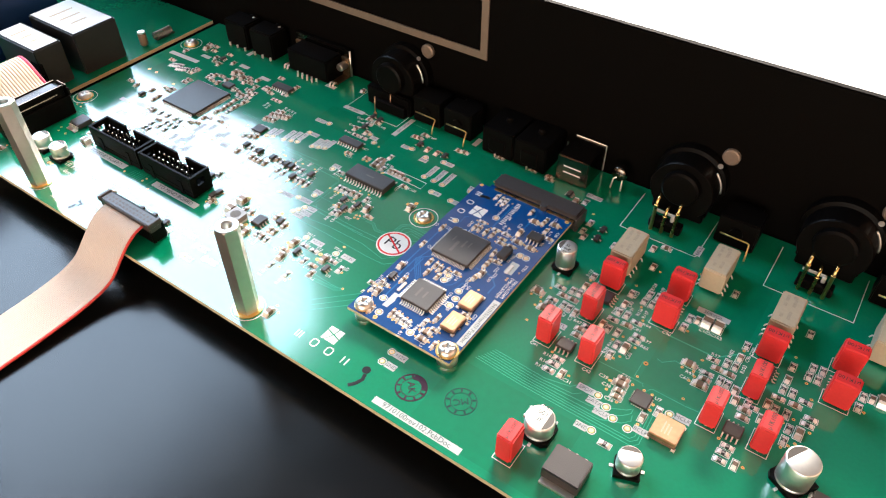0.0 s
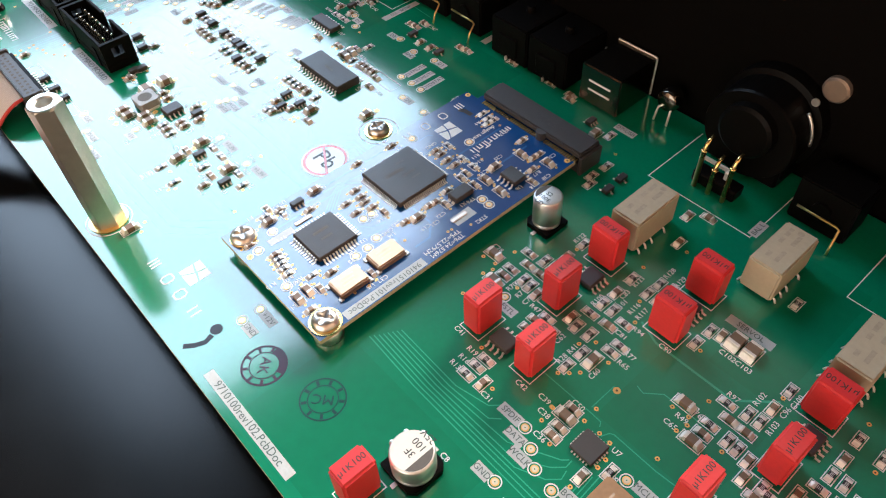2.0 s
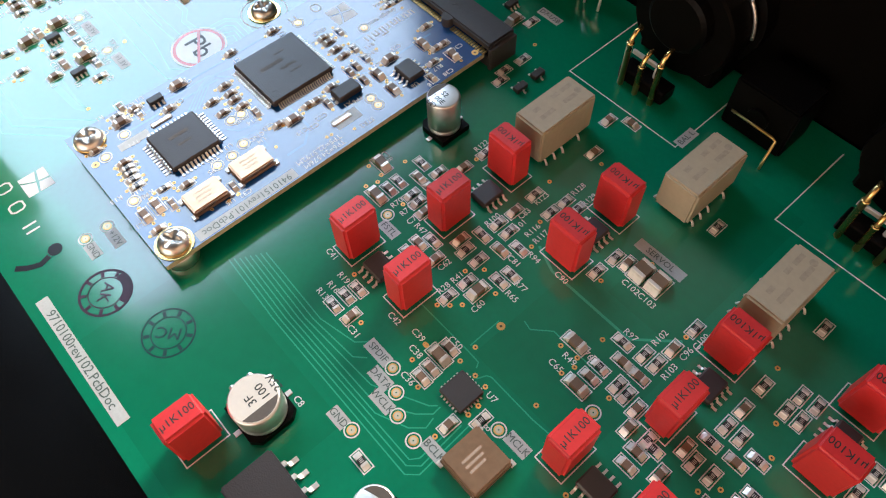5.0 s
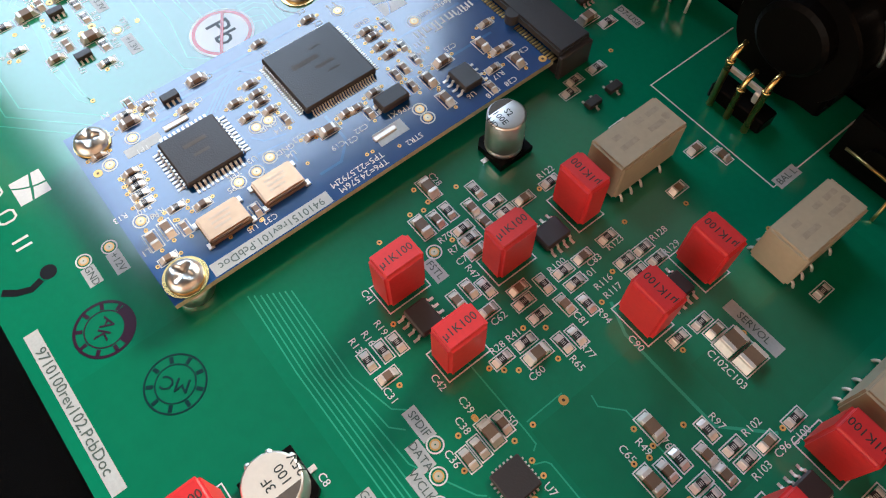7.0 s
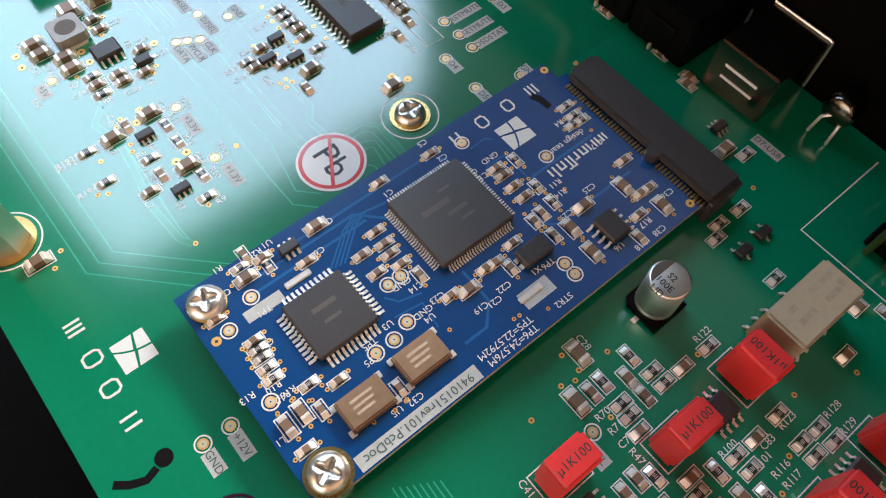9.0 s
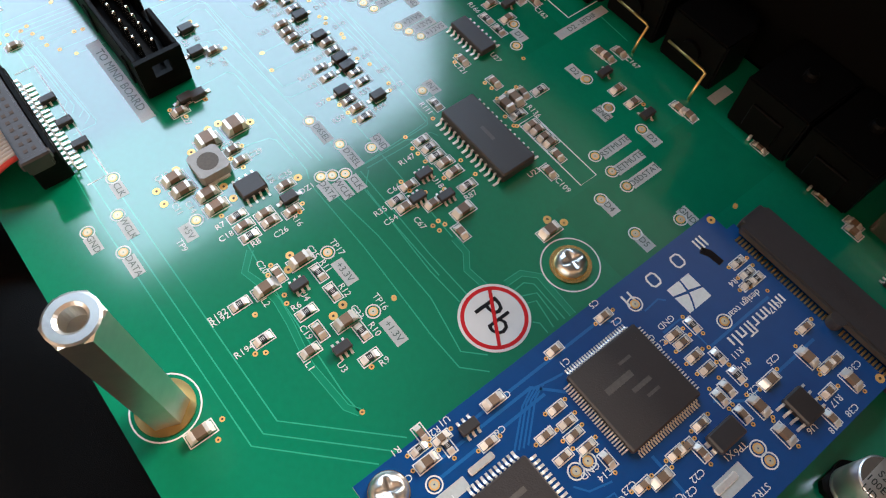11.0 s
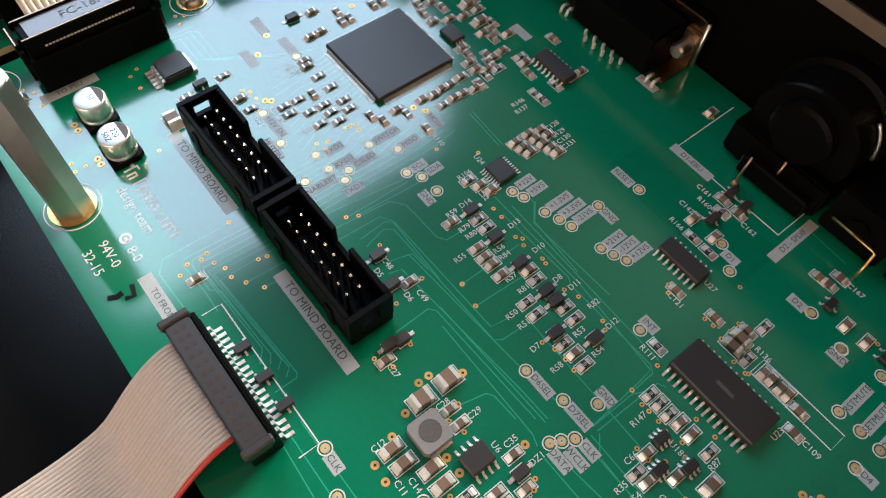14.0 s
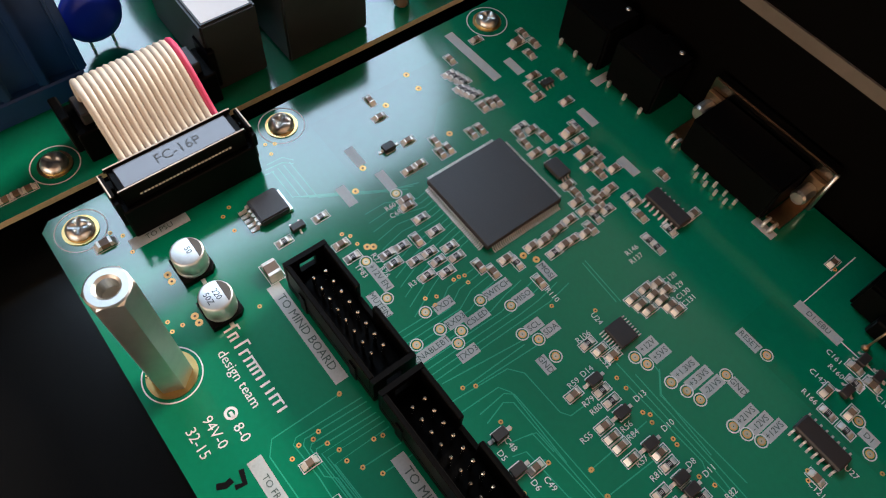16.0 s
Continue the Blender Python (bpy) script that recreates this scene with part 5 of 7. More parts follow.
CORNER = [
    ("C", -105.1, -1.8, 90), ("r", -85.9, 26.1, 90), ("t", -87.1, 30, 90), ("r", -86.6, 35, 90), ("W", -81.5, 20.8, 0), ("c", -78.9, 34.7, 90),
    ("r", -75.2, 35, 90), ("r", -71.8, 40.9, 90), ("r", -71.6, 44.2, 90), ("r", -69.4, 40.7, 90), ("r", -67.4, 44.5, 90), ("r", -67.3, 47.7, 90),
    ("r", -64.8, 47.9, 90), ("r", -66, 51.8, 90), ("r", -63.4, 51.5, 90), ("r", -61.9, 47.9, 90), ("r", -63.4, 44.3, 90), ("c", -59.1, 53.8, 0),
    ("c", -56.6, 55.2, 0), ("r", -74.7, 51.2, 90), ("r", -70.6, 51.7, 90), ("c", -80.1, 51.3, 90), ("c", -78.6, 50.8, 90), ("d", -92.9, 56.2, 90),
]
CORNER_B = [
    ("c", -92.1, 60.8, 90), ("c", -85.6, 56.4, 90), ("c", -85.7, 59, 90), ("v", -107.2, 0, 0), ("v", -105.2, 1.7, 0), ("v", -100.8, 1.6, 0),
    ("b", -92.4, 4.6, 0), ("b", -90.7, 4.6, 0), ("b", -81.8, 4.6, 0), ("b", -80.2, 4.6, 0), ("v", -76.6, 15.1, 0), ("v", -97.9, 19.4, 0),
    ("v", -93.8, 19.6, 0), ("v", -99.2, 21.4, 0), ("v", -108.8, 35.5, 0), ("v", -107.8, 37.2, 0), ("v", -105.9, 35.2, 0), ("v", -83.6, 0.1, 0),
    ("v", -81.5, 2, 0), ("v", -81.4, -0.1, 0), ("v", -53.8, 17.6, 0), ("v", -79.5, 37.3, 0), ("v", -80.8, 36.2, 0), ("v", -77.2, 37.4, 0),
]
CORNER_C = [
    ("b", -75.5, 38.6, 0), ("b", -74.8, 39.6, 0), ("v", -59.7, 41, 0), ("v", -58.8, 43, 0), ("v", -59.7, 47.9, 0), ("v", -59.6, 49.1, 0),
    ("v", -59.2, 50.2, 0), ("v", -57.6, 49.8, 0), ("v", -57.5, 41.7, 0), ("v", -44.2, 59.6, 0),
]
CORNERB = [
    ("p", -72.9, 36.5, 0), ("p", -64, 35.2, 0), ("p", -57.4, 39.3, 0), ("p", -53, 39.4, 0), ("p", -50.4, 42.4, 0), ("p", -48.8, 40.4, 0),
    ("p", -53.1, 34, 0), ("p", -53.2, 49.3, 0), ("p", -48.9, 53.3, 0), ("p", -43.1, 51.2, 0), ("p", -40.5, 53, 0), ("p", -36.1, 53.3, 0),
    ("b", -55.8, 62.5, 0), ("b", -53.6, 64, 0), ("b", -91.8, 48.8, 0), ("b", -87.8, 44.2, 0), ("p", -82.5, 50.7, 0), ("b", -88.6, 69.5, 0),
    ("p", -27.1, 65.1, 0), ("p", -24.8, 66, 0), ("p", -19.7, 67, 0), ("p", -16.8, 68.1, 0), ("p", -14.2, 68.9, 0), ("p", -12.4, 85.7, 0),
]
CORNERB_B = [
    ("p", -7.3, 70, 0), ("p", -4.9, 70.9, 0), ("p", -2.5, 72, 0), ("p", -14.5, 76.4, 0), ("c", -88.6, 65.5, 0), ("c", -85.5, 64.6, 0),
    ("c", -85.5, 66.7, 0), ("c", -85.9, 73.5, 0), ("c", -85.7, 75.8, 0), ("c", -106.1, 60.6, 0), ("c", -101, 59.6, 90), ("b", -107.9, 72, 0),
    ("b", -103, 71.8, 0), ("b", -103.1, 62.8, 0),
]
PROC = [
    ("c", -79.9, 82, 0), ("c", -77, 81.3, 0), ("c", -73.6, 81.5, 90), ("c", -79, 85.1, 90), ("c", -76, 86.1, 0), ("c", -72.1, 85.1, 90),
    ("c", -70.9, 88.4, 90), ("C", -73.5, 91.6, 90), ("C", -67.3, 90.3, 90), ("c", -63.6, 90.8, 0), ("c", -64.2, 88.5, 90),
    ("c", -61.6, 89.2, 0), ("c", -60.6, 92.9, 90), ("c", -63.3, 81.6, 90), ("c", -60.9, 81.4, 0), ("c", -57.3, 88.3, 90), ("c", -58.2, 84.8, 0),
    ("c", -56.5, 80, 90), ("c", -56.6, 75.9, 90), ("c", -56.3, 72.6, 90), ("c", -56.3, 70.3, 90), ("c", -55.9, 68.1, 90), ("c", -56.4, 65.3, 90),
]
PROC_B = [
    ("c", -52.7, 73.1, 90), ("c", -52.2, 76.4, 90), ("c", -55.1, 82.1, 90), ("c", -52.8, 71, 90), ("c", -58.9, 80.1, 90),
]
PROCB = [
    ("r", -102.5, 80.2, 90), ("r", -101.3, 80.8, 90), ("r", -99.9, 81.2, 90), ("r", -98.6, 81.6, 90), ("r", -97.6, 79.7, 90), ("r", -96.3, 80.1, 90),
    ("r", -95.1, 80.6, 90), ("r", -93.9, 81.2, 90), ("s", -87.2, 97, 90), ("c", -90.9, 96.2, 90), ("c", -80.7, 97.3, 90), ("c", -85.5, 92.8, 90),
    ("c", -88.8, 93.5, 0), ("c", -87.9, 101.6, 0), ("c", -102.9, 103.2, 0), ("c", -98.9, 103.3, 0), ("c", -96.6, 100, 0), ("C", -101.2, 99.9, 90),
    ("c", -105.9, 83.2, 0), ("c", -107.5, 92.4, 90), ("c", -90.4, 80.4, 0), ("c", -90.2, 82.4, 0), ("c", -89.8, 84.1, 0), ("r", -43.3, 85.8, 0),
]
PROCB_B = [
    ("r", -41.3, 85.9, 0), ("c", -51.6, 90.2, 90), ("c", -42.3, 95.9, 90), ("c", -42.4, 98.2, 90), ("c", -53.4, 100.2, 0), ("r", -34.4, 59.8, 90),
    ("c", -32.1, 60.9, 90), ("c", -29.9, 62, 90), ("c", -49.5, 61.2, 0), ("c", -36, 73.5, 90), ("c", -34.1, 73.9, 90), ("c", -32.3, 74.4, 90),
    ("c", -36.1, 77.1, 90), ("c", -34.2, 77.5, 90), ("c", -32.4, 78, 90), ("c", -30.6, 78.5, 90), ("c", -35.4, 79.7, 90), ("c", -33.5, 80.2, 90),
    ("c", -29, 78.9, 90), ("v", -38.5, 65.8, 0), ("v", -29.1, 62.1, 0), ("v", -16, 112, 0), ("c", -17.2, 112.9, 90),
]
DENSE = [
    ("r", -52.6, 68, 90), ("c", -52.6, 78, 0), ("c", -56.3, 83.8, 0), ("r", -54, 80.7, 0), ("c", -56.9, 85.3, 90),
    ("r", -81.1, 83.8, 90), ("r", -74.2, 93.9, 0), ("c", -70.8, 92.4, 90), ("r", -65.6, 92.4, 0), ("r", -53.8, 84, 90), ("r", -55.3, 60.3, 0),
    ("c", -57.2, 59.2, 90), ("c", -71.1, 47.5, 0), ("r", -53.6, 90.4, 90), ("r", -42.6, 91.1, 0), ("c", -48.6, 88.6, 0),
]
FILL = [
    ("c", -125.8, -13.0, 90), ("c", -125.9, -10.7, 90), ("c", -125.8, -8.3, 90),
    ("c", 128.6, 84.2, 90), ("c", 125.1, 92.2, 90),
]
FILLB = [
    
    
]
FILLC = [
    ("c", 167.4, 48.8, 90), ("r", 170.6, 49.5, 90), 
    
    
    ("r", 177.9, 84.5, 90), 
]
PADS = [
    ("p", 2.3, 42.5, 0), ("p", 10, 44, 0), ("p", 0, 0.1, 0), ("p", -7.5, 8.3, 0), ("p", -0.1, 5.6, 0), ("p", 7, 3.1, 0),
    ("p", 13.9, 37.3, 0), ("p", 14.8, 39.1, 0), ("p", 15.9, 41.1, 0), ("p", 14, 48.2, 0), ("p", 8.7, 15.6, 0), ("p", 27.2, 29.8, 0),
    ("p", 40.5, 29.6, 0), ("p", 47.3, 74, 0), ("p", 55.9, 73.9, 0), ("p", 39.9, 79.7, 0), ("p", 44.2, 79.8, 0), ("p", 48.1, 79.7, 0),
    ("p", 8.9, 63.7, 0),
]
PADSB = [
    ("p", 80.7, 3.8, 0), ("p", 80.9, 8, 0), ("v", 131.3, 83.3, 0), ("v", 142.5, 89.9, 0),
]
MODCOMP = [
    ("C", 65.2, 21.4, 90), ("c", 68.1, 14.5, 90), ("c", 74.2, 17, 90), ("r", 75.6, 16.8, 90), ("r", 77, 16.6, 90), ("r", 78.7, 16.3, 90),
    ("r", 80.5, 16.1, 90), ("r", 84.2, 19.5, 90), ("c", 86.3, 22.9, 90), ("C", 86.8, 16.6, 0), ("C", 87.2, 14, 0), ("c", 88.2, 18.8, 0),
    ("c", 92.3, 28.8, 0), ("c", 76.4, 36.9, 90), ("c", 80.5, 41.6, 0), ("c", 91.3, 14.3, 90), ("c", 64.4, 56.6, 90), ("c", 63.8, 46.7, 90),
    ("c", 73.2, 63.1, 90), ("c", 74.9, 63.2, 90), ("c", 77.5, 63, 90), ("c", 80, 63.1, 90), ("r", 73.9, 66.6, 0), ("r", 79.8, 65.9, 0),
]
MODCOMP_B = [
    ("r", 83.5, 65.9, 0), ("c", 84, 63.1, 0), ("c", 84.3, 61.2, 0),
]
MODCOMPB = [
    ("C", 87, 69.2, 90), ("C", 88.7, 64.8, 0), ("c", 88, 61.9, 0), ("C", 93.7, 64.5, 0), ("c", 85.1, 56, 90), ("c", 70.6, 40.9, 90),
    ("c", 73.1, 40.7, 90), ("c", 75, 40.3, 90), ("c", 77.4, 40.6, 90), ("c", 85.8, 50, 90), ("c", 86, 51.8, 90),
    ("c", 88, 53, 0), ("r", 70.9, 80.8, 90), ("r", 73.1, 80.5, 90), ("r", 74.7, 80.9, 90), ("c", 84.9, 80.5, 90),
    ("C", 88.3, 76.7, 0), ("c", 91.1, 79.8, 90), ("C", 94.7, 79.1, 0), ("C", 86.9, 45.8, 90), ("c", 86, 43.1, 90), ("c", 96.5, 72, 0),
]
MODCOMPB_B = [
    ("C", 64.2, 34.3, 90), ("s", 65, 29, 90), ("c", 63.8, 25, 90), ("c", 61.5, 23.1, 0), ("c", 68.4, 29.9, 90), ("c", 72.6, 36.9, 90),
]
MODFILL = [
    ("c", 91, 78, 90), ("c", 93.6, 74.9, 90), ("r", 74.5, 79.1, 90),
]
MODEXTRA = [
    ("r", 63.1, 21.6, 90), ("r", 65.2, 25.0, 0),
]
MODPADS = [
    ("p", 68.2, 20.3, 0), ("p", 70.7, 15.1, 0), ("p", 83, 14.1, 0), ("b", 71, 12.9, 0), ("p", 86.3, 29.3, 0), ("p", 86.3, 32.5, 0),
    ("p", 85.3, 35.6, 0), ("p", 78.9, 37, 0), ("p", 78.9, 39.3, 0), ("p", 92.6, 59.9, 0), ("p", 94.8, 59.9, 0), ("p", 76.5, 71.1, 0),
    ("p", 65.9, 62, 0), ("b", 97.2, 82.9, 0), ("b", 62.8, 83.4, 0), ("v", 90, 39.6, 0), ("v", 93.9, 23.3, 0), ("v", 85, 13.9, 0),
    ("v", 84.6, 16.4, 0), ("v", 94.5, 47.9, 0), ("v", 94.6, 48.9, 0), ("v", 96.4, 52.9, 0), ("v", 89.2, 24.6, 0), ("v", 94.4, 26.5, 0),
]
MODPADS_B = [
    ("v", 94.3, 28.4, 0), ("v", 85.4, 20.8, 0), ("v", 86.1, 18.2, 0), ("v", 74.6, 15.4, 0), ("v", 75.9, 15.3, 0), ("v", 77.1, 15.4, 0),
    ("v", 78.3, 15.4, 0), ("v", 79.6, 15.3, 0), ("v", 82.9, 69.1, 0), ("v", 77.2, 80.7, 0),
]
CLUSTERS = ((ANALOG, 0.0), (ANALOG_B, 0.0), (ANALOG_C, 0.0), (XLR, 0.0), (CONVERTER, 0.0), (SUPPLY, 0.0), (SUPPLY_B, 0.0), (SUPPLY_C, 0.0), (SUPPLYB, 0.0), (DIODES, 0.0), (DIODES_B, 0.0), (DIODESB, 0.0), (DIODESB_B, 0.0), (DIODESB_C, 0.0), (INTERFACE, 0.0), (INTERFACE_B, 0.0), (INPUTS, 0.0), (INPUTS_B, 0.0), (INPUTSB, 0.0), (INPUTSC, 0.0), (CORNER, 0.0), (CORNER_B, 0.0), (CORNER_C, 0.0), (CORNERB, 0.0), (CORNERB_B, 0.0), (PROC, 0.0), (PROC_B, 0.0), (PROCB, 0.0), (PROCB_B, 0.0), (DENSE, 0.0), (FILL, 0.0), (FILLB, 0.0), (FILLC, 0.0), (PADS, 0.0), (PADSB, 0.0), (MODCOMP, MZ), (MODCOMP_B, MZ), (MODCOMPB, MZ), (MODCOMPB_B, MZ), (MODFILL, MZ), (MODEXTRA, MZ), (MODPADS, MZ), (MODPADS_B, MZ))
ANALOG_ROWS = (ANALOG, ANALOG_B, ANALOG_C)
SILK_A = [
    ("D6SEL", 5.8, 42.8, 0), ("D7SEL", 13.6, 44.1, 0), ("GND", 2.7, -0.1, 0), ("CLK", -4.7, 8.1, 0), ("WCLK", 3.3, 5.8, 0),
    ("DATA", 10.3, 3.3, 0), ("DATA", 17, 36.7, 0), ("WCLK", 18.4, 39, 0), ("CLK", 18.7, 41.6, 0), ("GND", 13.9, 50.1, 0),
    ("+5V", 10, 13.4, 0), ("+3.3V", 31.9, 30, 0), ("+1.3V", 45.2, 30.2, 0), ("D4", 49.3, 74.1, 0), ("D5", 58, 73.9, 0),
    ("GND", 58.9, 83.9, 0), ("RSTMUTE", 40.5, 84.2, 90), ("SETMUTE", 44.6, 83.8, 90), ("DSDSTAT", 48.3, 84, 90), ("GND", 33.6, 87.8, 0),
    ("D2", 22.7, 90.7, 0), ("D3", 43.4, 91.1, 0), ("INT", 9.2, 65.7, 0), ("TO PSU", -102.2, 7.9, 90),
]
SILK_B = [
    ("TO MIND BOARD", -67.2, 19.4, 0), ("TO MIND BOARD", -27.2, 19.2, 0), ("TO FRONT", -45.3, -0.1, 0), ("GND", -36, 50.7, 0), ("SWITCH", -53.2, 53.5, 90),
    ("MISO", -49, 56.4, 90), ("TXD2", -56.6, 43, 90), ("RXD3", -52.7, 42.9, 90), ("CSLED", -50.7, 46.5, 90), ("ENABLEBT", -50.6, 35.7, 90),
    ("TXD3", -46.2, 40.7, 90), ("+12V EN", -68.6, 36.7, 0), ("MUTEIN", -63.7, 33.2, 0), ("SCL", -43.1, 54.1, 90), ("SDA", -40.7, 56.2, 90),
    ("+12V", -27.4, 68.7, 90), ("+5VS", -24.8, 69.5, 90), ("+1.3VS", -19.9, 71, 90), ("+3.3VS", -17.2, 71.8, 90), ("-21VS", -14.6, 72.7, 90),
    ("GND", -11.6, 76.4, 0), ("+21VS", -7.2, 73.4, 90), ("-12VS", -4.7, 74.4, 90), ("+12VS", -2.3, 75.4, 90),
]
SILK_C = [
    ("RESET", -16.5, 85.3, 0), ("D2 - SPDIF", 13.9, 101, 90), ("D1-EBU", -10.7, 99.4, 0), ("SPDIF", 132.6, 28.7, 0), ("DATA", 136.2, 26.2, 0),
    ("WCLK", 139.3, 24, 0), ("GND", 136.8, 17.4, 0), ("GND", 83.8, 3.7, 0), ("+12V", 84.1, 7.9, 0), ("SERVOL", 151.9, 75.2, 0),
    ("BAL L", 138, 99.8, 90), ("FSTL", 115.6, 44.9, 0), ("BCLK", 150.4, 24.9, 0), ("MCLK", 158.1, 34.7, 0), ("9710100rev102.PcbDoc", 101, -7.5, 0),
    ("D1", 9, 88.2, 0), ("D7-USB", 97.1, 105.2, 0), ("blank", -31.1, 107.8, 0), ("blank", -95.8, 94.4, 0),
    ("blank", -59.2, 95.8, 0), ("blank", -95.2, 49.1, 0), ("blank", -86.4, 50.9, 0), ("blank", -87.9, 42.1, 0),
]
SILK_D = [
    ("blank", -81, 108.9, 90), ("blank", -74.4, 98, 0), ("MOSI", -50.5, 63.9, 0), ("blank", 44, 109.5, 90), ("blank", 48.7, 111.9, 90),
]
SILK_ALL = SILK_A + SILK_B + SILK_C + SILK_D

# designators printed beside the parts
REFS_A = [
    ("C28", -1.7, 27.6, 90), ("C29", 2.6, 30.8, 90), ("C12", -2.6, 15.2, 90), ("C11", 4.8, 14.1, 0), ("C14", 5.8, 16.1, 0), ("C27", -11.4, 24.6, 0),
    ("U6", 9, 30, 0), ("C35", 9.8, 32.5, 90), ("DZ1", 14.5, 34, 90), ("R16", 18.9, 29.1, 0), ("R192", 27.1, 9.6, 90), ("R8", 18.5, 21.3, 90),
    ("C18", 14.5, 18, 90), ("C26", 19.3, 25.7, 90), ("C25", 25.6, 27.9, 0), ("TP17", 27.3, 31.6, 0), ("R11", 29.1, 28.1, 0), ("R12", 34.6, 28.1, 0),
    ("R6", 32.4, 20.3, 90), ("C23", 39, 27.5, 0), ("TP16", 39.8, 31.5, 0), ("R10", 43.1, 28, 0), ("C20", 23, 19.7, 0), ("R7", 12.1, 18.2, 90),
]
REFS_B = [
    ("R50", -7.1, 47.5, 90), ("R51", -4.4, 48, 90), ("R82", 0.2, 60.7, 90), ("D11", -4.7, 60.6, 90), ("D12", 5, 60.6, 90), ("R81", -9.7, 52.6, 90),
    ("R111", 12.7, 61.6, 0), ("R147", 20, 51.7, 90), ("R87", 32.8, 56.1, 90), ("C109", 41, 70.6, 0), ("C66", 23.7, 46.1, 90), ("U18", 27.1, 53.1, 0),
    ("U23", 35.9, 68.3, 90), ("R136", 25.4, 77.6, 0), ("D14", -30.5, 55.9, 90), ("R59", -30.3, 52.4, 90), ("R79", -26.2, 52.2, 90), ("R80", -24.3, 52.3, 90),
    ("D13", -21.3, 60.5, 90), ("R55", -21.6, 47.4, 90), ("R56", -18.8, 54.5, 90), ("D10", -14.5, 60.6, 90), ("D7", 0.1, 46.6, 90), ("R53", 2.6, 54.8, 90),
]
REFS_C = [
    ("R58", 5.1, 47.1, 90), ("R54", 7.3, 54.8, 90), ("U27", 10.7, 80.5, 0), ("C162", 6.9, 96, 0), ("C167", 27.9, 101.6, 0), ("C121", 8.8, 73.1, 0),
    ("R122", 113, 69.9, 90), ("R70", 112.2, 49.6, 90), ("R71", 114.7, 49.7, 90), ("C78", 116.9, 49.5, 90), ("R47", 119.3, 49.1, 0), ("R100", 126.6, 59.8, 90),
    ("C83", 129.5, 64.9, 90), ("R101", 130.7, 62.3, 90), ("C28", 102.7, 55, 0), ("C42", 129.7, 34.4, 0), ("C41", 112.9, 34.3, 0), ("R13", 118, 28.4, 0),
    ("R16", 118.2, 30.5, 0), ("R19", 118, 32.9, 0), ("C31", 127, 28, 0), ("R41", 131, 47.3, 90), ("R28", 131, 44.2, 90), ("C60", 137.4, 46.1, 90),
]
REFS_D = [
    ("R65", 139.8, 51.5, 0), ("R77", 139.4, 54, 0), ("C62", 127.7, 47.3, 90), ("C81", 135.2, 56.6, 0), ("R94", 137, 59.6, 0), ("C39", 134.6, 35.4, 0),
    ("R128", 132.4, 75.9, 90), ("R129", 135.3, 75.6, 90), ("R116", 133, 63.4, 90), ("R117", 134.9, 63.5, 90), ("C90", 142.9, 60.2, 0), ("C102", 151.9, 67.4, 0),
    ("C103", 155.4, 67.4, 0), ("R123", 129.3, 69.5, 90), ("C8", 130.6, 14.4, 0), ("U7", 150.2, 36.9, 0), ("R18", 153.2, 32.2, 90), ("C50", 139.7, 38.9, 0),
    ("C38", 136.5, 33.2, 0), ("C36", 139.1, 29.3, 0), ("R49", 153.9, 50.4, 0), ("R76", 155, 53.1, 0), ("C65", 153.2, 48, 0), ("R97", 157.7, 60.7, 0),
]
REFS_E = [
    ("R102", 161.2, 63.8, 90), ("R103", 165.9, 60.4, 90), ("C96", 165.8, 64.7, 90), ("C100", 166.1, 68.1, 90), ("R31", -63.6, 41.4, 90), ("R27", -72.3, 38.5, 0),
    ("R26", -68.9, 38.1, 0), ("TP83", -71.7, 34.6, 0), ("R192", 26.3, 9.6, 90), ("R194", 33.9, 9.9, 90), ("R9", 48.4, 26.1, 90),
]
REFS_X = [
    ("L2", 28.8, 16.8, 0), ("U4", 31.6, 22.4, 0), ("C19", 37.0, 19.1, 0), ("U3", 45.2, 20.4, 0), ("L1", 42.1, 16.5, 0), ("TP9", 11.6, 11.3, 0),
    ("R35", 26.0, 41.5, 90), ("C54", 28.5, 41.9, 90), ("C67", 31.9, 45.5, 0), ("U24", -37.1, 64.8, 0), ("R106", -35.9, 60.1, 90), ("C52", -29.9, 59.9, 0),
    ("R84", -17.1, 54.4, 90), ("R57", -12.9, 52.3, 90), ("D8", -7.5, 59.0, 90), ("C128", -34.8, 82.8, 90),
]
REFS_Y = [
    ("C129", -32.6, 82.5, 90), ("C130", -30.8, 82.4, 90), ("C131", -29.1, 82.3, 90), ("R146", -43.8, 81.2, 90), ("R137", -41.9, 80.6, 90), ("C142", -3.9, 90.2, 0),
    ("R166", -2.4, 85.7, 0), ("C161", -4.4, 96.0, 0), ("R160", -2.4, 93.8, 0), ("C68", -78.5, 47.7, 90), ("R60", -80.5, 47.8, 90), ("R110", -45.9, 61.3, 0),
    ("C48", -28.8, 36.0, 0), ("D5", -28.2, 33.6, 0), ("D6", -21.0, 35.0, 0), ("C49", -19.7, 37.1, 0),
]
REFS_ALL = REFS_A + REFS_B + REFS_C + REFS_D + REFS_E + REFS_X + REFS_Y


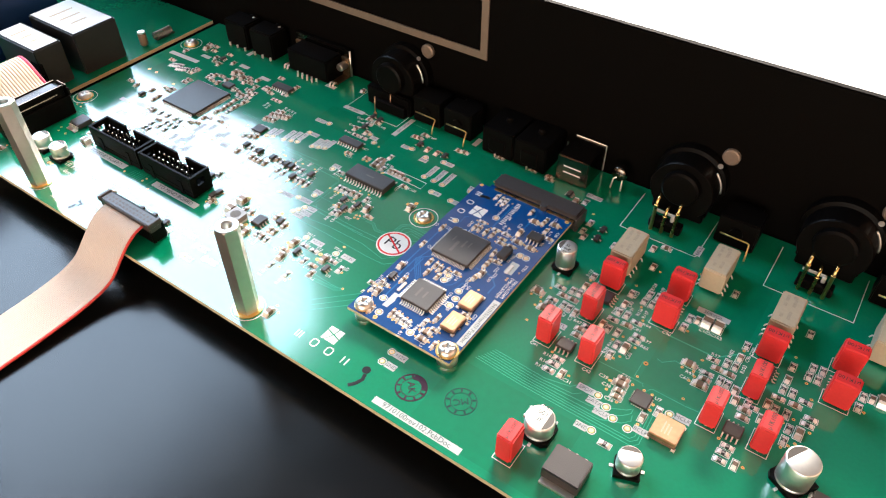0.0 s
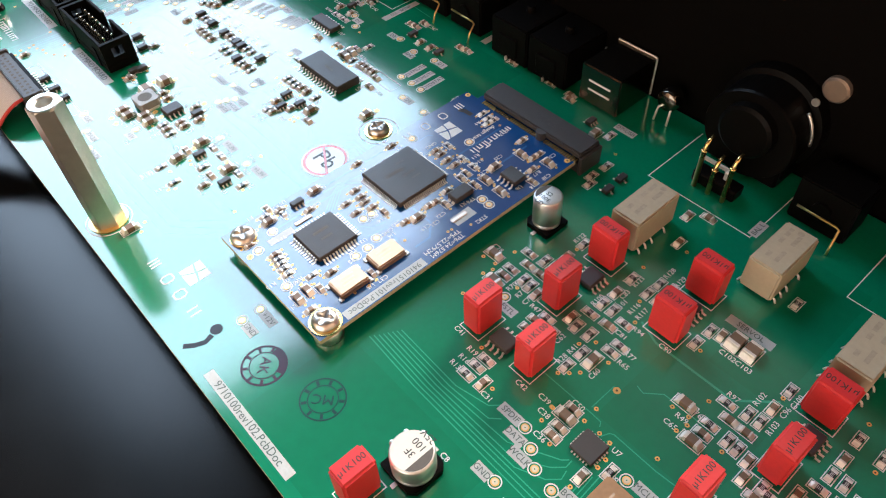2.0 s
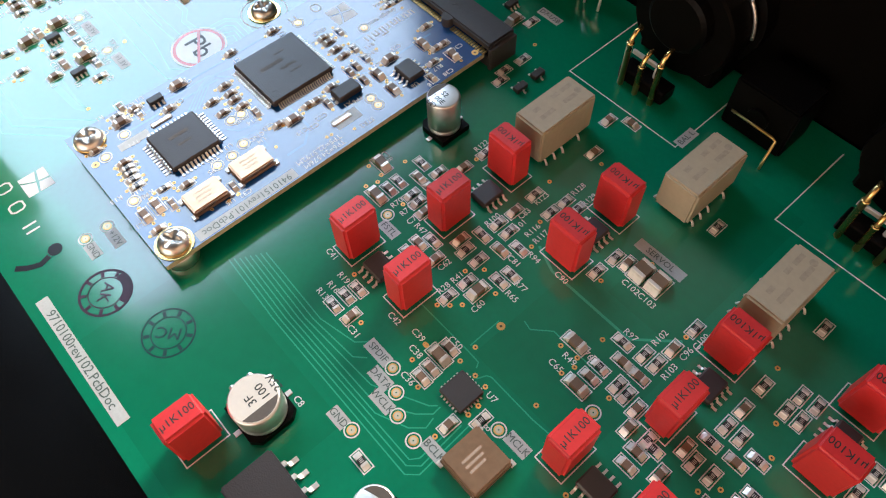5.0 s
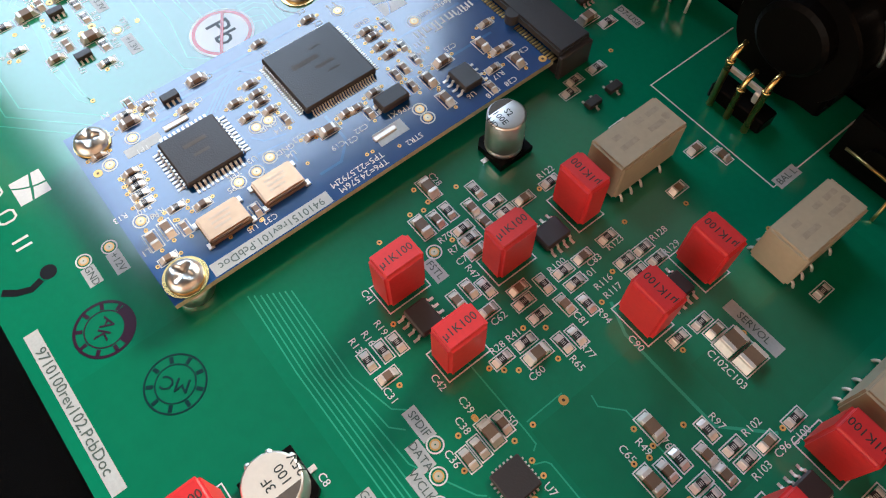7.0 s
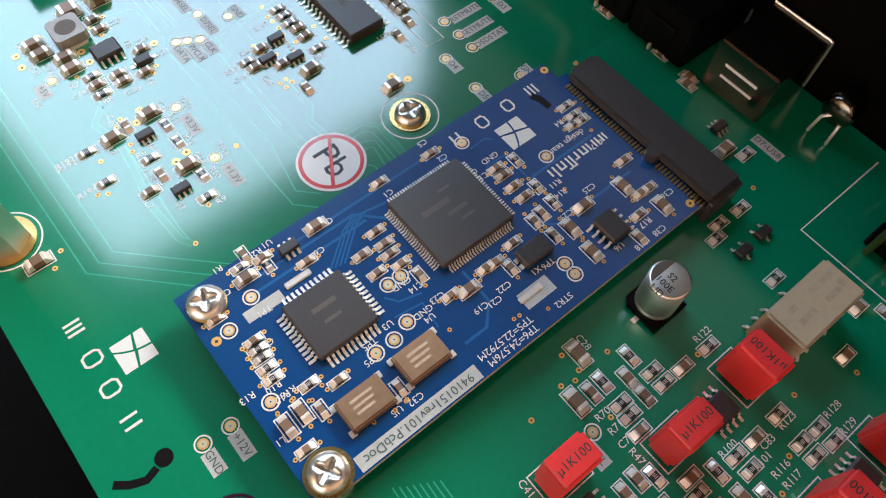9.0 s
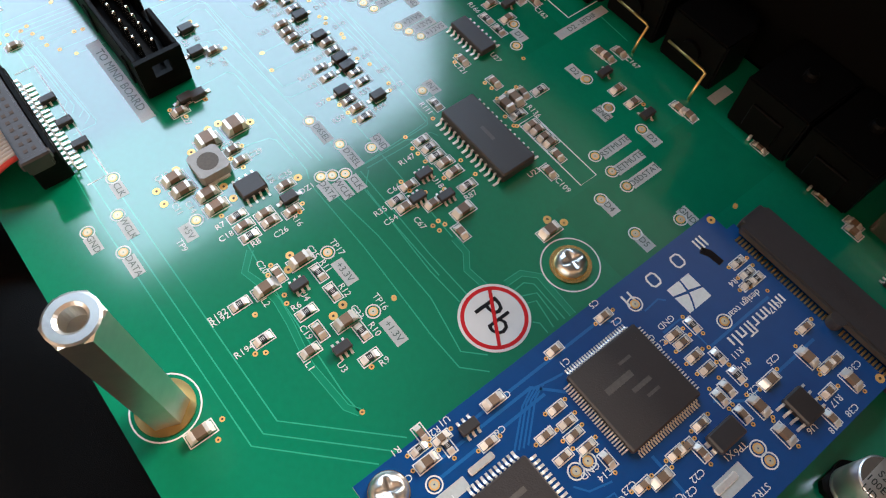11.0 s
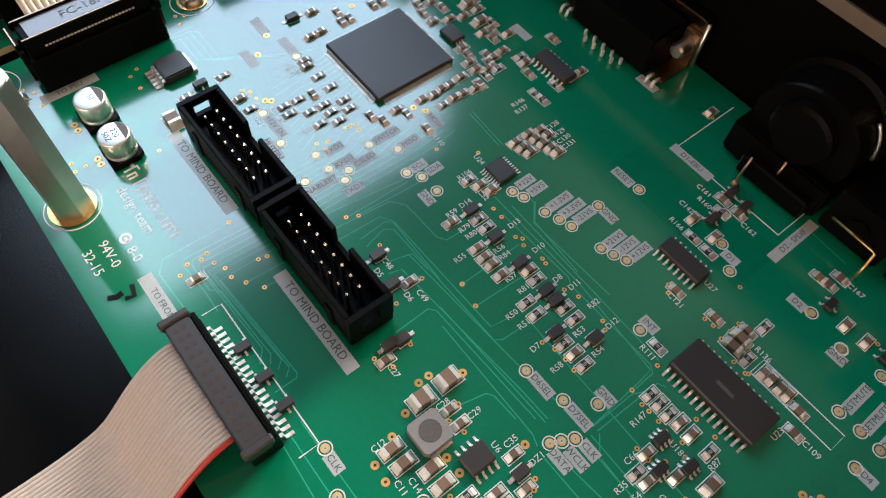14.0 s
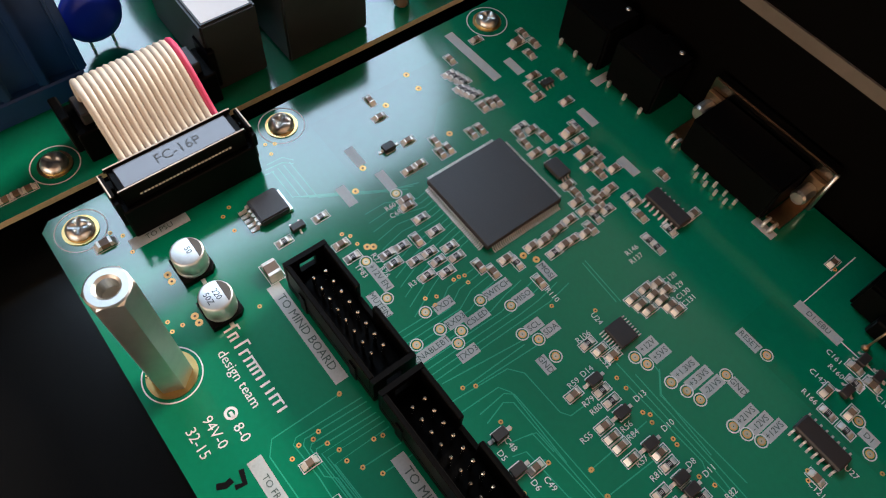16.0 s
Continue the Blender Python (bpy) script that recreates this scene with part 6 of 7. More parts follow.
# ---- builders for the small parts ----
def ends(name, l, w, h, material, cap=0.28):
    def body():
        bm = bmesh.new()
        box(bm, -l / 2 + cap * l * 0.5, -w / 2 + 0.03, 0.08, l / 2 - cap * l * 0.5, w / 2 - 0.03, h - 0.02, 0.05)
        return to_mesh(bm, material)

    def term():
        bm = bmesh.new()
        box(bm, 0, -w / 2, 0.02, cap * l, w / 2, h, min(0.1, h * 0.2), 1)
        a = cap * l
        b = a + 0.55
        v = [bm.verts.new(p) for p in ((a - 0.02, -w / 2, h * 0.7), (a - 0.02, w / 2, h * 0.7), (b, w / 2, 0.02), (b, -w / 2, 0.02), (a - 0.02, -w / 2, 0.0), (a - 0.02, w / 2, 0.0))]
        bm.faces.new((v[0], v[3], v[2], v[1]))
        bm.faces.new((v[0], v[4], v[3]))
        bm.faces.new((v[1], v[2], v[5]))
        return to_mesh(bm, TIN)

    return once(("endbody", name), body), once(("endterm", name), term)


KINDS = {
    "r": ("chip_resistor", 2.0, 1.25, 0.55, "tiny black chip resistor between bright solder ends", "resistor"),
    "c": ("ceramic_capacitor", 2.0, 1.25, 0.85, "tiny tan ceramic chip capacitor with bright solder ends", "capacitor"),
    "C": ("ceramic_capacitor", 3.0, 1.7, 1.3, "tan ceramic chip capacitor with bright solder ends", "capacitor"),
    "W": ("ceramic_capacitor", 3.3, 2.7, 1.9, "wide tan ceramic chip capacitor with bright solder ends", "capacitor"),
}
OUTLINE = []


def chip_part(kind, x, y, z, rot):
    name, l, w, h, label, cat = KINDS[kind]
    small = 0.8 if z else 1.0
    l, w, h = l * small, w * small, h * small
    body, term = ends((kind, small), l, w, h, RESFILM if kind == "r" else CERAMIC_TAN, 0.3 if kind == "r" else 0.24)
    turn = rot + random.uniform(-2.5, 2.5)
    ob = thing(name, x, y, z, turn, label, cat, "chip resistors" if kind == "r" else "ceramic chip capacitors")
    part("body", body, ob)
    cap = (0.3 if kind == "r" else 0.24) * l
    part("terminal", term, ob, l / 2 - cap, 0)
    part("terminal", term, ob, -l / 2 + cap, 0, 0, 180)
    if kind == "r":
        def mark():
            bm = bmesh.new()
            for k in range(3):
                box(bm, (-0.36 + k * 0.26) * small, -0.3 * small, h - 0.02, (-0.24 + k * 0.26) * small, 0.3 * small, h + 0.005)
            return to_mesh(bm, CERAMIC_WHITE)
        part("marking", once(("r_mark", small), mark), ob, label="white marking bars")
    OUTLINE.append((x, y, z, rot, l + (1.5 if z else 1.7), w + 0.75))


def diode(x, y, z, rot):
    ob = thing("diode", x, y, z, rot, "small black moulded diode with flat bright leads", "diode", "diodes")

    def body():
        bm = bmesh.new()
        box(bm, -1.4, -0.9, 0.1, 1.4, 0.9, 1.2, 0.12)
        return to_mesh(bm, EPOXY)

    part("package", once("diode_body", body), ob)
    lm = lead_mesh(0.7, 0.4, 0.5, 0.6, 0.2)
    part("lead", lm, ob, 1.4, 0)
    part("lead", lm, ob, -1.4, 0, 0, 180)
    OUTLINE.append((x, y, z, rot, 2.6, 2.4))


def small_chip(x, y, z, rot, n):
    ob = thing("transistor" if n == 3 else "tiny_chip", x, y, z, rot, "tiny black moulded part with short bright legs", "transistor" if n == 3 else "chip", "tiny moulded parts")
    w = 2.9 if n == 3 else 3.0

    def body():
        bm = bmesh.new()
        box(bm, -w / 2, -0.8, 0.12, w / 2, 0.8, 1.15, 0.14)
        return to_mesh(bm, EPOXY)

    part("package", once(("sot", n), body), ob)
    lm = lead_mesh(0.42, 0.4, 0.4, 0.4, 0.12)
    for px, s in (((-0.95, 1), (0.95, 1), (0, -1)) if n == 3 else ((-0.95, 1), (0, 1), (0.95, 1), (-0.95, -1), (0, -1), (0.95, -1))):
        part("lead", lm, ob, px, s * 0.8, 0, 90 * s)


def via_mesh(r0, r1):
    bm = bmesh.new()
    ring(bm, r0, r1, 0.0, 0.05, 14)
    lathe(bm, [(r0, 0.0), (r0, 0.03)], 14, mi=1)
    return to_mesh(bm, [COPPER_GOLD, HOLE])


VIA = once("via", lambda: via_mesh(0.17, 0.44))
FINEVIA = once("finevia", lambda: via_mesh(0.15, 0.33))
BIGVIA = once("bigvia", lambda: via_mesh(0.24, 0.74))
PADRING = once("padring", lambda: to_mesh(ring(bmesh.new(), 0.16, 0.8, 0.0, 0.07, 20), COPPER_GOLD))
PADCORE = once("padcore", lambda: to_mesh(ring(bmesh.new(), 0.12, 0.56, 0.06, 0.1, 16), PADTIN))
SILKRING = once("silkring", lambda: to_mesh(ring(bmesh.new(), 1.05, 1.28, 0.0, 0.05, 24), SILK))


def place(rows, z, dx=0.0, owner=None):
    for kind, x, y, rot in rows:
        x += dx
        if kind in KINDS:
            chip_part(kind, x, y, z, rot)
        elif kind == "d":
            diode(x, y, z, rot)
        elif kind in "ts":
            small_chip(x, y, z, rot, 3 if kind == "t" else 6)
        else:
            zz = 0.012
            if kind == "p":
                pad = part("test_pad", PADRING, owner, x, y, zz)
                part("silk_ring", SILKRING, pad)
                part("solder_face", PADCORE, pad, label="pale tinned centre")
            else:
                part("via" if kind == "v" else "plated_hole", (FINEVIA if z else VIA) if kind == "v" else BIGVIA, owner, x, y, zz)


for rows, z in CLUSTERS:
    place(rows, z, 0.0, module if z else board)
for rows in ANALOG_ROWS:
    place(rows, 0.0, 49.2, board)

rnd = random.Random(7)
for x, y, z, rot, l, w in list(OUTLINE):
    if z == MZ:
        for sgn in (-1, 1):
            if rnd.random() < 0.85:
                o = sgn * (l / 2 + 0.35)
                s = rnd.uniform(-0.4, 0.4)
                px, py = (x + s, y + o) if rot else (x + o, y + s)
                if MX0 + 1 < px < MX1 - 1 and MY0 + 1 < py < MY1 - 3:
                    part("via", FINEVIA, module, px, py, 0.012)

# printed outlines round the small parts
for owner, zone in ((board, 0.0), (module, MZ)):
    bm = bmesh.new()
    for x, y, z, rot, l, w in OUTLINE:
        if z != zone:
            continue
        if rot:
            l, w = w, l
        t = 0.19
        if owner is module:
            l, w, t = l - 0.2, w + 0.1, 0.18
        for x0, y0, x1, y1 in ((-l / 2, -w / 2, l / 2, -w / 2 + t), (-l / 2, w / 2 - t, l / 2, w / 2), (-l / 2, -w / 2 + t, -l / 2 + t, w / 2 - t), (l / 2 - t, -w / 2 + t, l / 2, w / 2 - t)):
            vs = [bm.verts.new((x + a, y + b, 0.03)) for a, b in ((x0, y0), (x1, y0), (x1, y1), (x0, y1))]
            bm.faces.new(vs)
    tagged(part("silk_outline_print", to_mesh(bm, SILK), owner), kind="stuff")

# ---- printed labels, test point names and designators ----
def silk_label(s, x, y, rot, owner, w=None, h=2.2):
    size = 1.2
    if s == "blank":
        w = 5.4
    w = w or max(3.6, len(s) * 0.86 + 0.8)
    bm = bmesh.new()
    box(bm, -w / 2, -h / 2, 0, w / 2, h / 2, 0.03)
    ob = part("silk_label", to_mesh(bm, SILK_FILL), owner, x, y, 0.015, rot)
    if s not in ("", "blank"):
        part("lettering", text_mesh(s, size if w < 20 else 1.65, LABELTXT), ob, 0, 0, 0.055)
    return ob


WIDTHS = {"TO MIND BOARD": 23.5, "9710100rev102.PcbDoc": 28.5, "TO PSU": 12.0, "TO FRONT": 15.0, "SERVOL": 10.0, "D2 - SPDIF": 13.5, "D1-EBU": 10.5}
for s, x, y, rot in SILK_ALL:
    if s == "TO MIND BOARD":
        y = 19.3
    silk_label(s, x, y, rot, board, WIDTHS.get(s), 2.7 if s[:2] == "TO" else 2.2)
silk_label("", -103.9, 88.4, 2, board, 18.0, 2.4)
for s, x, y, rot in REFS_ALL:
    part("designator", text_mesh(s, 1.15, SILK), board, x, y, 0.04, rot)


bm = bmesh.new()
strip(bm, [(26.1, 73.2), (26.1, 77.0), (43.0, 77.0), (43.0, 73.2), (26.1, 73.2)], 0.22, 0.0, 0.03)
part("silk_frame", to_mesh(bm, SILK), board, 0, 0, 0.01)


part("lettering", text_mesh("design team", 1.9, SILK), board, -66.6, 5.0, 0.04, 0)
part("lettering", text_mesh("8-0", 1.9, SILK), board, -57.9, 0.6, 0.04, 0)
part("lettering", text_mesh("94V-0", 1.9, SILK), board, -60.6, -3.0, 0.04, 0)
part("lettering", text_mesh("32-15", 1.9, SILK), board, -60.6, -6.2, 0.04, 0)
bm = bmesh.new()
ring(bm, 0.7, 1.2, 0, 0.03, 18)
box(bm, -0.3, -0.3, 0, 1.0, 0.3, 0.03)
part("printed_mark", to_mesh(bm, SILK), board, -61.9, 0.8, 0.02)

def emblem(owner, x, y, rot, s, material):
    """A square cut by two crossing curved lines."""
    g = 0.07

    def upright(v):
        return 0.15 - 0.18 * (1 - v) ** 2

    def level(u):
        return 0.1 - 0.28 * u

    bm = bmesh.new()
    for sx in (-1, 1):
        for sy in (-1, 1):
            mid = level(0) + sy * g * 1.3
            pts = [(sx, sy), (sx, level(sx) + sy * g)]
            pts += [(upright(mid) + sx * g, mid)]
            pts += [(upright(mid + (sy - mid) * k / 5) + sx * g, mid + (sy - mid) * k / 5) for k in range(1, 6)]
            pts = [(px * s, py * s) for px, py in pts]
            prism(bm, pts if sx * sy > 0 else pts[::-1], 0, 0.03)
    part("printed_emblem", to_mesh(bm, material), owner, x, y, 0.02, rot)


def strokes(owner, x, y, rot, length, h, seed):
    """Fine upright bars standing in for a printed name."""
    pick = random.Random(seed)
    bm = bmesh.new()
    o = 0.0
    while o < length:
        top = h if pick.random() < 0.3 else h * 0.66
        box(bm, o, 0, 0, o + h * 0.15, top, 0.03)
        if pick.random() < 0.55:
            box(bm, o + h * 0.15, top - h * 0.12, 0, o + h * 0.42, top, 0.03)
        o += h * pick.choice((0.32, 0.42, 0.42, 0.55))
    tagged(part("printed_mark", to_mesh(bm, SILK), owner, x, y, 0.02, rot), kind="stuff")


def mono(owner, x, y, rot, kind, h):
    """One plain sign of the spaced-out printed row: a ring, or slim bars."""
    bm = bmesh.new()
    if kind == "ring":
        w = h * 0.42
        ds = [(w, -h * 0.28), (w, h * 0.28), (w * 0.6, h * 0.5), (-w * 0.6, h * 0.5), (-w, h * 0.28), (-w, -h * 0.28), (-w * 0.6, -h * 0.5), (w * 0.6, -h * 0.5), (w, -h * 0.28)]
        strip(bm, ds, h * 0.15, 0, 0.03)
    else:
        for q in ((-0.36, 0.0, 0.36) if kind == "three" else (-0.3, 0.3)):
            box(bm, q * h - h * 0.08, -h / 2, 0, q * h + h * 0.08, h / 2, 0.03)
    part("printed_mark", to_mesh(bm, SILK), owner, x, y, 0.02, rot)


for _k, _kind in enumerate(("three", "ring", "ring", "two")):
    mono(board, (54.2, 60.2, 65.8, 71.8)[_k], -2.3, 0, _kind, 2.6)
    mono(module, 64.7, (78.6, 73.1, 67.4, 61.8)[_k], -90, _kind, 2.2)
strokes(board, -76.0, 7.2, 0, 18.5, 2.9, 3)
emblem(board, 62.8, 2.9, 0, 2.6, SILK)
emblem(module, 69.8, 70.3, 90, 2.5, SILK)
strokes(module, 78.6, 81.8, -90, 12.6, 2.3, 5)
part("lettering", text_mesh("design team", 1.2, SILK), module, 76.4, 75.6, 0.04, -90)
ob = silk_label("", 97.2, 28.6, -90, module, 20.6, 2.3)
part("lettering", text_mesh("9410151rev101.PcbDoc", 1.35, LABELTXT), ob, 0, 0, 0.055)

MODULE_REFS = (("R8", 79.5, 15.5), ("R10", 81.5, 15.5), ("R12", 83.4, 15.7), ("C10", 75.6, 18.0), ("TP1", 71.2, 20.6), ("U4", 86.8, 38.5), ("U5", 94.6, 26.6), ("C32", 94.9, 29.6), ("TP5", 84.6, 29.4), ("GND", 80.0, 38.6), ("C25", 85.2, 72.2), ("C17", 79.8, 79.4), ("C29", 86.5, 66.0), ("TP6", 91.0, 57.9), ("C9", 71.4, 59.6), ("C11", 73.0, 60.2), ("C13", 77.8, 62.6), ("C2", 66.2, 57.6), ("C1", 66.2, 46.6), ("GND", 71.0, 63.6), ("C3", 64.6, 36.2), ("C6", 68.0, 32.3), ("U1", 62.1, 26.8), ("R2", 62.4, 24.9), ("R1", 61.3, 18.8), ("C4", 65.3, 17.7), ("U3", 83.9, 33.1), ("C14", 81.7, 40.0), ("R6", 72.2, 37.5), ("C5", 61.9, 56.8),
               ("R13", 80.6, 11.9), ("R16", 83.3, 16.7), ("L1", 88.3, 12.2), ("C19", 90.2, 45.3), ("C21", 90.7, 47.5), ("C22", 89.8, 50.1), ("C23", 85.0, 41.3), ("X1", 90.7, 55.7), ("STR2", 96.8, 55.6), ("R11", 81.2, 68.6), ("R14", 83.1, 68.0), ("C36", 93.6, 81.4), ("C38", 97.5, 75.4), ("R17", 95.2, 74.7), ("R18", 97.5, 71.3), ("U6", 95.6, 68.4), ("R4", 72.8, 77.4), ("TP5", 86.7, 28.2), ("GND", 85.5, 38.3))
for s, px, py in MODULE_REFS:
    part("designator", text_mesh(s, 1.05, SILK), module, px, py, 0.04, -90)

part("lettering", text_mesh("TP6=24.576M", 1.15, SILK), module, 97.4, 45.2, 0.04, -90)
part("lettering", text_mesh("TP5=22.5792M", 1.15, SILK), module, 95.9, 45.0, 0.04, -90)
silk_label("", 93.4, 53.4, -90, module, 5.6, 2.8)
silk_label("", 70.6, 21.0, -90, module, 6.2, 1.9)

# rubber stamps and felt pen
def stamp(x, y, r, material, word):
    bm = bmesh.new()
    ring(bm, r - (0.42 if word == "AK" else 0.26), r, 0, 0.03, 44)
    ring(bm, r * 0.62, r * 0.66, 0, 0.03, 36)
    ob = part("ink_stamp", to_mesh(bm, material), board, x, y, 0.015)
    part("lettering", text_mesh(word, 2.1, material), ob, 0, 0, 0.02, -50 if word == "AK" else 222)
    for k in range(9):
        a = math.radians(40 * k)
        bm = bmesh.new()
        box(bm, -0.28, -0.5, 0, 0.28, 0.5, 0.03)
        part("ink_bar", to_mesh(bm, material), ob, r * 0.8 * math.cos(a), r * 0.8 * math.sin(a), 0, math.degrees(a) + 90)
    return ob


st = stamp(92.9, 1.3, 4.6, PURPLE, "AK")
bm = bmesh.new()
prism(bm, [(4.55 * math.cos(math.radians(a)), 4.55 * math.sin(math.radians(a))) for a in range(20, 118, 7)] + [(2.9 * math.cos(math.radians(a)), 2.9 * math.sin(math.radians(a))) for a in range(117, 18, -7)], 0.0, 0.035)
part("ink_fill", to_mesh(bm, PURPLE), st)
stamp(106.7, 5.4, 4.5, GREENINK, "MC")
bm = bmesh.new()
strip(bm, [(78.0, -8.2), (79.4, -6.4), (80.2, -4.4), (79.6, -2.6)], 1.1, 0.0, 0.03)
lathe(bm, [(1.3, 0), (1.3, 0.03)], 14, 79.0, -1.2)
part("felt_pen_mark", to_mesh(bm, MARKER), board, 0, 0, 0.02)
bm = bmesh.new()
strip(bm, [(-52.5, -7.2), (-51.8, -5.8), (-52.0, -4.6)], 1.1, 0.0, 0.03)
strip(bm, [(-50.6, -4.8), (-50.2, -3.2), (-52.6, -2.6)], 0.9, 0.0, 0.03)
part("felt_pen_mark", to_mesh(bm, MARKER), board, 0, 0, 0.02)
bm = bmesh.new()
strip(bm, [(65.6, 77.6), (67.0, 78.4), (69.4, 78.6)], 1.3, 0.0, 0.03)
part("felt_pen_mark", to_mesh(bm, MARKER), module, 0, 0, 0.02)

# lead-free sticker
ob = thing("round_sticker", 53.1, 44.4, 0.02, 0, "round white sticker with red ring and struck-out Pb", "sticker")
bm = bmesh.new()
lathe(bm, [(5.95, 0), (5.95, 0.08)], 48)
part("paper", to_mesh(bm, STICKER), ob)
bm = bmesh.new()
ring(bm, 4.85, 5.5, 0.08, 0.1, 48)
part("red_ring", to_mesh(bm, STRED), ob)
part("lettering", text_mesh("Pb", 4.6, MARKER), ob, 0.0, 0.0, 0.11, 0)
bm = bmesh.new()
box(bm, -5.1, -0.3, 0.14, 5.1, 0.3, 0.16)
part("red_slash", to_mesh(bm, STRED), ob, 0, 0, 0, -31)

# ---- copper tracks showing under the solder mask ----
TRACKS = []


def track(pts, w=0.28, owner=None, material=None):
    bm = bmesh.new()
    strip(bm, pts, w, 0.0, 0.004 + 0.0015 * (len(TRACKS) % 9))
    TRACKS.append(part("track", to_mesh(bm, material or GREEN_TRACE), owner or board))


TRACKS_A = [
    [(-53.7, 17.5), (-53.9, 4), (-51.5, 2.2), (-35.3, 2.7)],
    [(-50.9, 20.4), (-51.7, 7.4), (-50.9, 6.4), (-43.8, 6.9), (-38.7, 6.8)],
    [(-49.8, 20.6), (-50.6, 8.4), (-49.8, 7.7), (-43.4, 7.7), (-41.9, 9.3), (-32.7, 9.6)],
    [(-48.5, 20.7), (-49.2, 8.9), (-48.6, 8.3), (-28.1, 9.3), (-26, 7.5)],
    [(-47.2, 20.8), (-48, 9.1), (-47.4, 8.7), (-26.4, 9.9), (-24.9, 8.9)],
    [(-46.2, 21), (-46.8, 9.4), (-24.5, 10.8), (-23.3, 9.4)],
    [(-45.1, 21.1), (-45.7, 9.9), (-22.5, 11.1), (-21.3, 9.7)],
    [(-43.8, 21.2), (-44, 10.2), (-20.9, 11.6), (-20.2, 11.1), (-20.2, 6.9)],
    [(-23.7, 34.8), (-23.2, 39.2)],
    [(-40.8, 13.6), (-40.3, 21.2)],
    [(-38, 15.7), (-37.5, 21.7)],
]
TRACKS_B = [
    [(-40.8, 32.5), (-39.6, 44.5), (-37.1, 46.5), (-27.8, 46.8), (-26.2, 47.9), (-26, 52.6)],
    [(-38.3, 31.5), (-37.9, 40.9), (-35.8, 42.2), (-20.6, 41.7)],
    [(-28.3, 38.9), (-27.6, 41), (-23.3, 41.2)],
]
# parallel run from the box header towards the processor, and the fan below the processor
TRACKS_RUN = [[(-57.0 + 1.27 * k, 31.2), (-56.6 + 1.27 * k, 42.0 + 1.5 * k), (-59.0 + 1.55 * k, 46.0 + 1.55 * k), (-59.4 + 1.5 * k, 54.0 if k < 3 else 49.5 + 1.8 * k)] for k in range(10)]
TRACKS_RUN += [[(-79.4 + 1.3 * k, 56.2), (-79.0 + 1.3 * k, 53.6), (-82.0 + 1.9 * k, 47.4 - 0.3 * k), (-82.0 + 2.2 * k, 42.6 - 0.5 * k)] for k in range(12)]
TRACKS_C = [
    [(-44.4, 33.2), (-42.1, 50.8), (-41.5, 53.1)],
    [(-41.5, 35.6), (-41.3, 50.2)],
    [(-40.7, 37.6), (-39.7, 53.2)],
    [(-47.6, 71), (-37.4, 70.4)],
    [(-47.7, 71.8), (-36.9, 71.2)],
    [(-22.8, 67.2), (-19.2, 63.9), (-6.3, 62.9)],
    [(-13.5, 7.6), (-5.1, 7.8), (46.2, 8.1), (59.9, 21.8)],
    [(-13.8, 5.1), (-3.6, 5), (46.6, 5.5), (60.5, 19.3)],
    [(-12.2, 3.3), (-1.1, 2.7), (47.1, 3.2), (60.5, 16.3)],
    [(-5.5, 49.2), (37.4, 48.3)],
]
TRACKS_D = [
    [(16.2, 20.2), (24.8, 19.3), (49.1, 18.2), (52.4, 18.5)],
]
TRACKS_E = [
    [(-36.0, 35.1), (-36.4, 41.0), (-35.2, 42.4), (-7.6, 43.0), (-7.0, 46.6)],
    [(-34.0, 35.1), (-35.2, 39.8), (-34.1, 41.3), (-5.4, 41.8), (-4.5, 43.0), (-4.1, 49.7)],
    [(-29.1, 35.8), (-28.0, 40.3), (5.2, 42.4), (13.8, 43.7)],
    [(-27.0, 34.9), (-26.2, 37.4), (4.4, 39.6), (10.7, 39.8)],
    [(-16.8, 29.1), (-17.0, 36.4), (-15.8, 37.3), (9.5, 38.2)],
    [(0.0, 29.6), (1.2, 34.5), (2.3, 35.3), (7.5, 35.6)],
    [(-24.3, 60.1), (-6.5, 60.8), (-4.9, 60.0), (14.6, 60.4), (15.9, 59.5), (16.0, 54.6)],
    [(-24.7, 62.8), (14.9, 62.1)],
]
TRACKS_F = [
    [(-17.2, 44.3), (-17.3, 58.1)],
    [(-12.3, 43.4), (-11.7, 55.6)],
    [(-23.6, 66.9), (-22.4, 66.7), (-19.2, 63.6), (0.7, 64.3)],
    [(-104.0, 33.0), (-103.9, 36.6), (-101.9, 38.2)],
    [(-103.0, 32.1), (-102.7, 35.9), (-101.1, 37.7)],
    [(-102.0, 31.2), (-101.7, 33.4)],
]
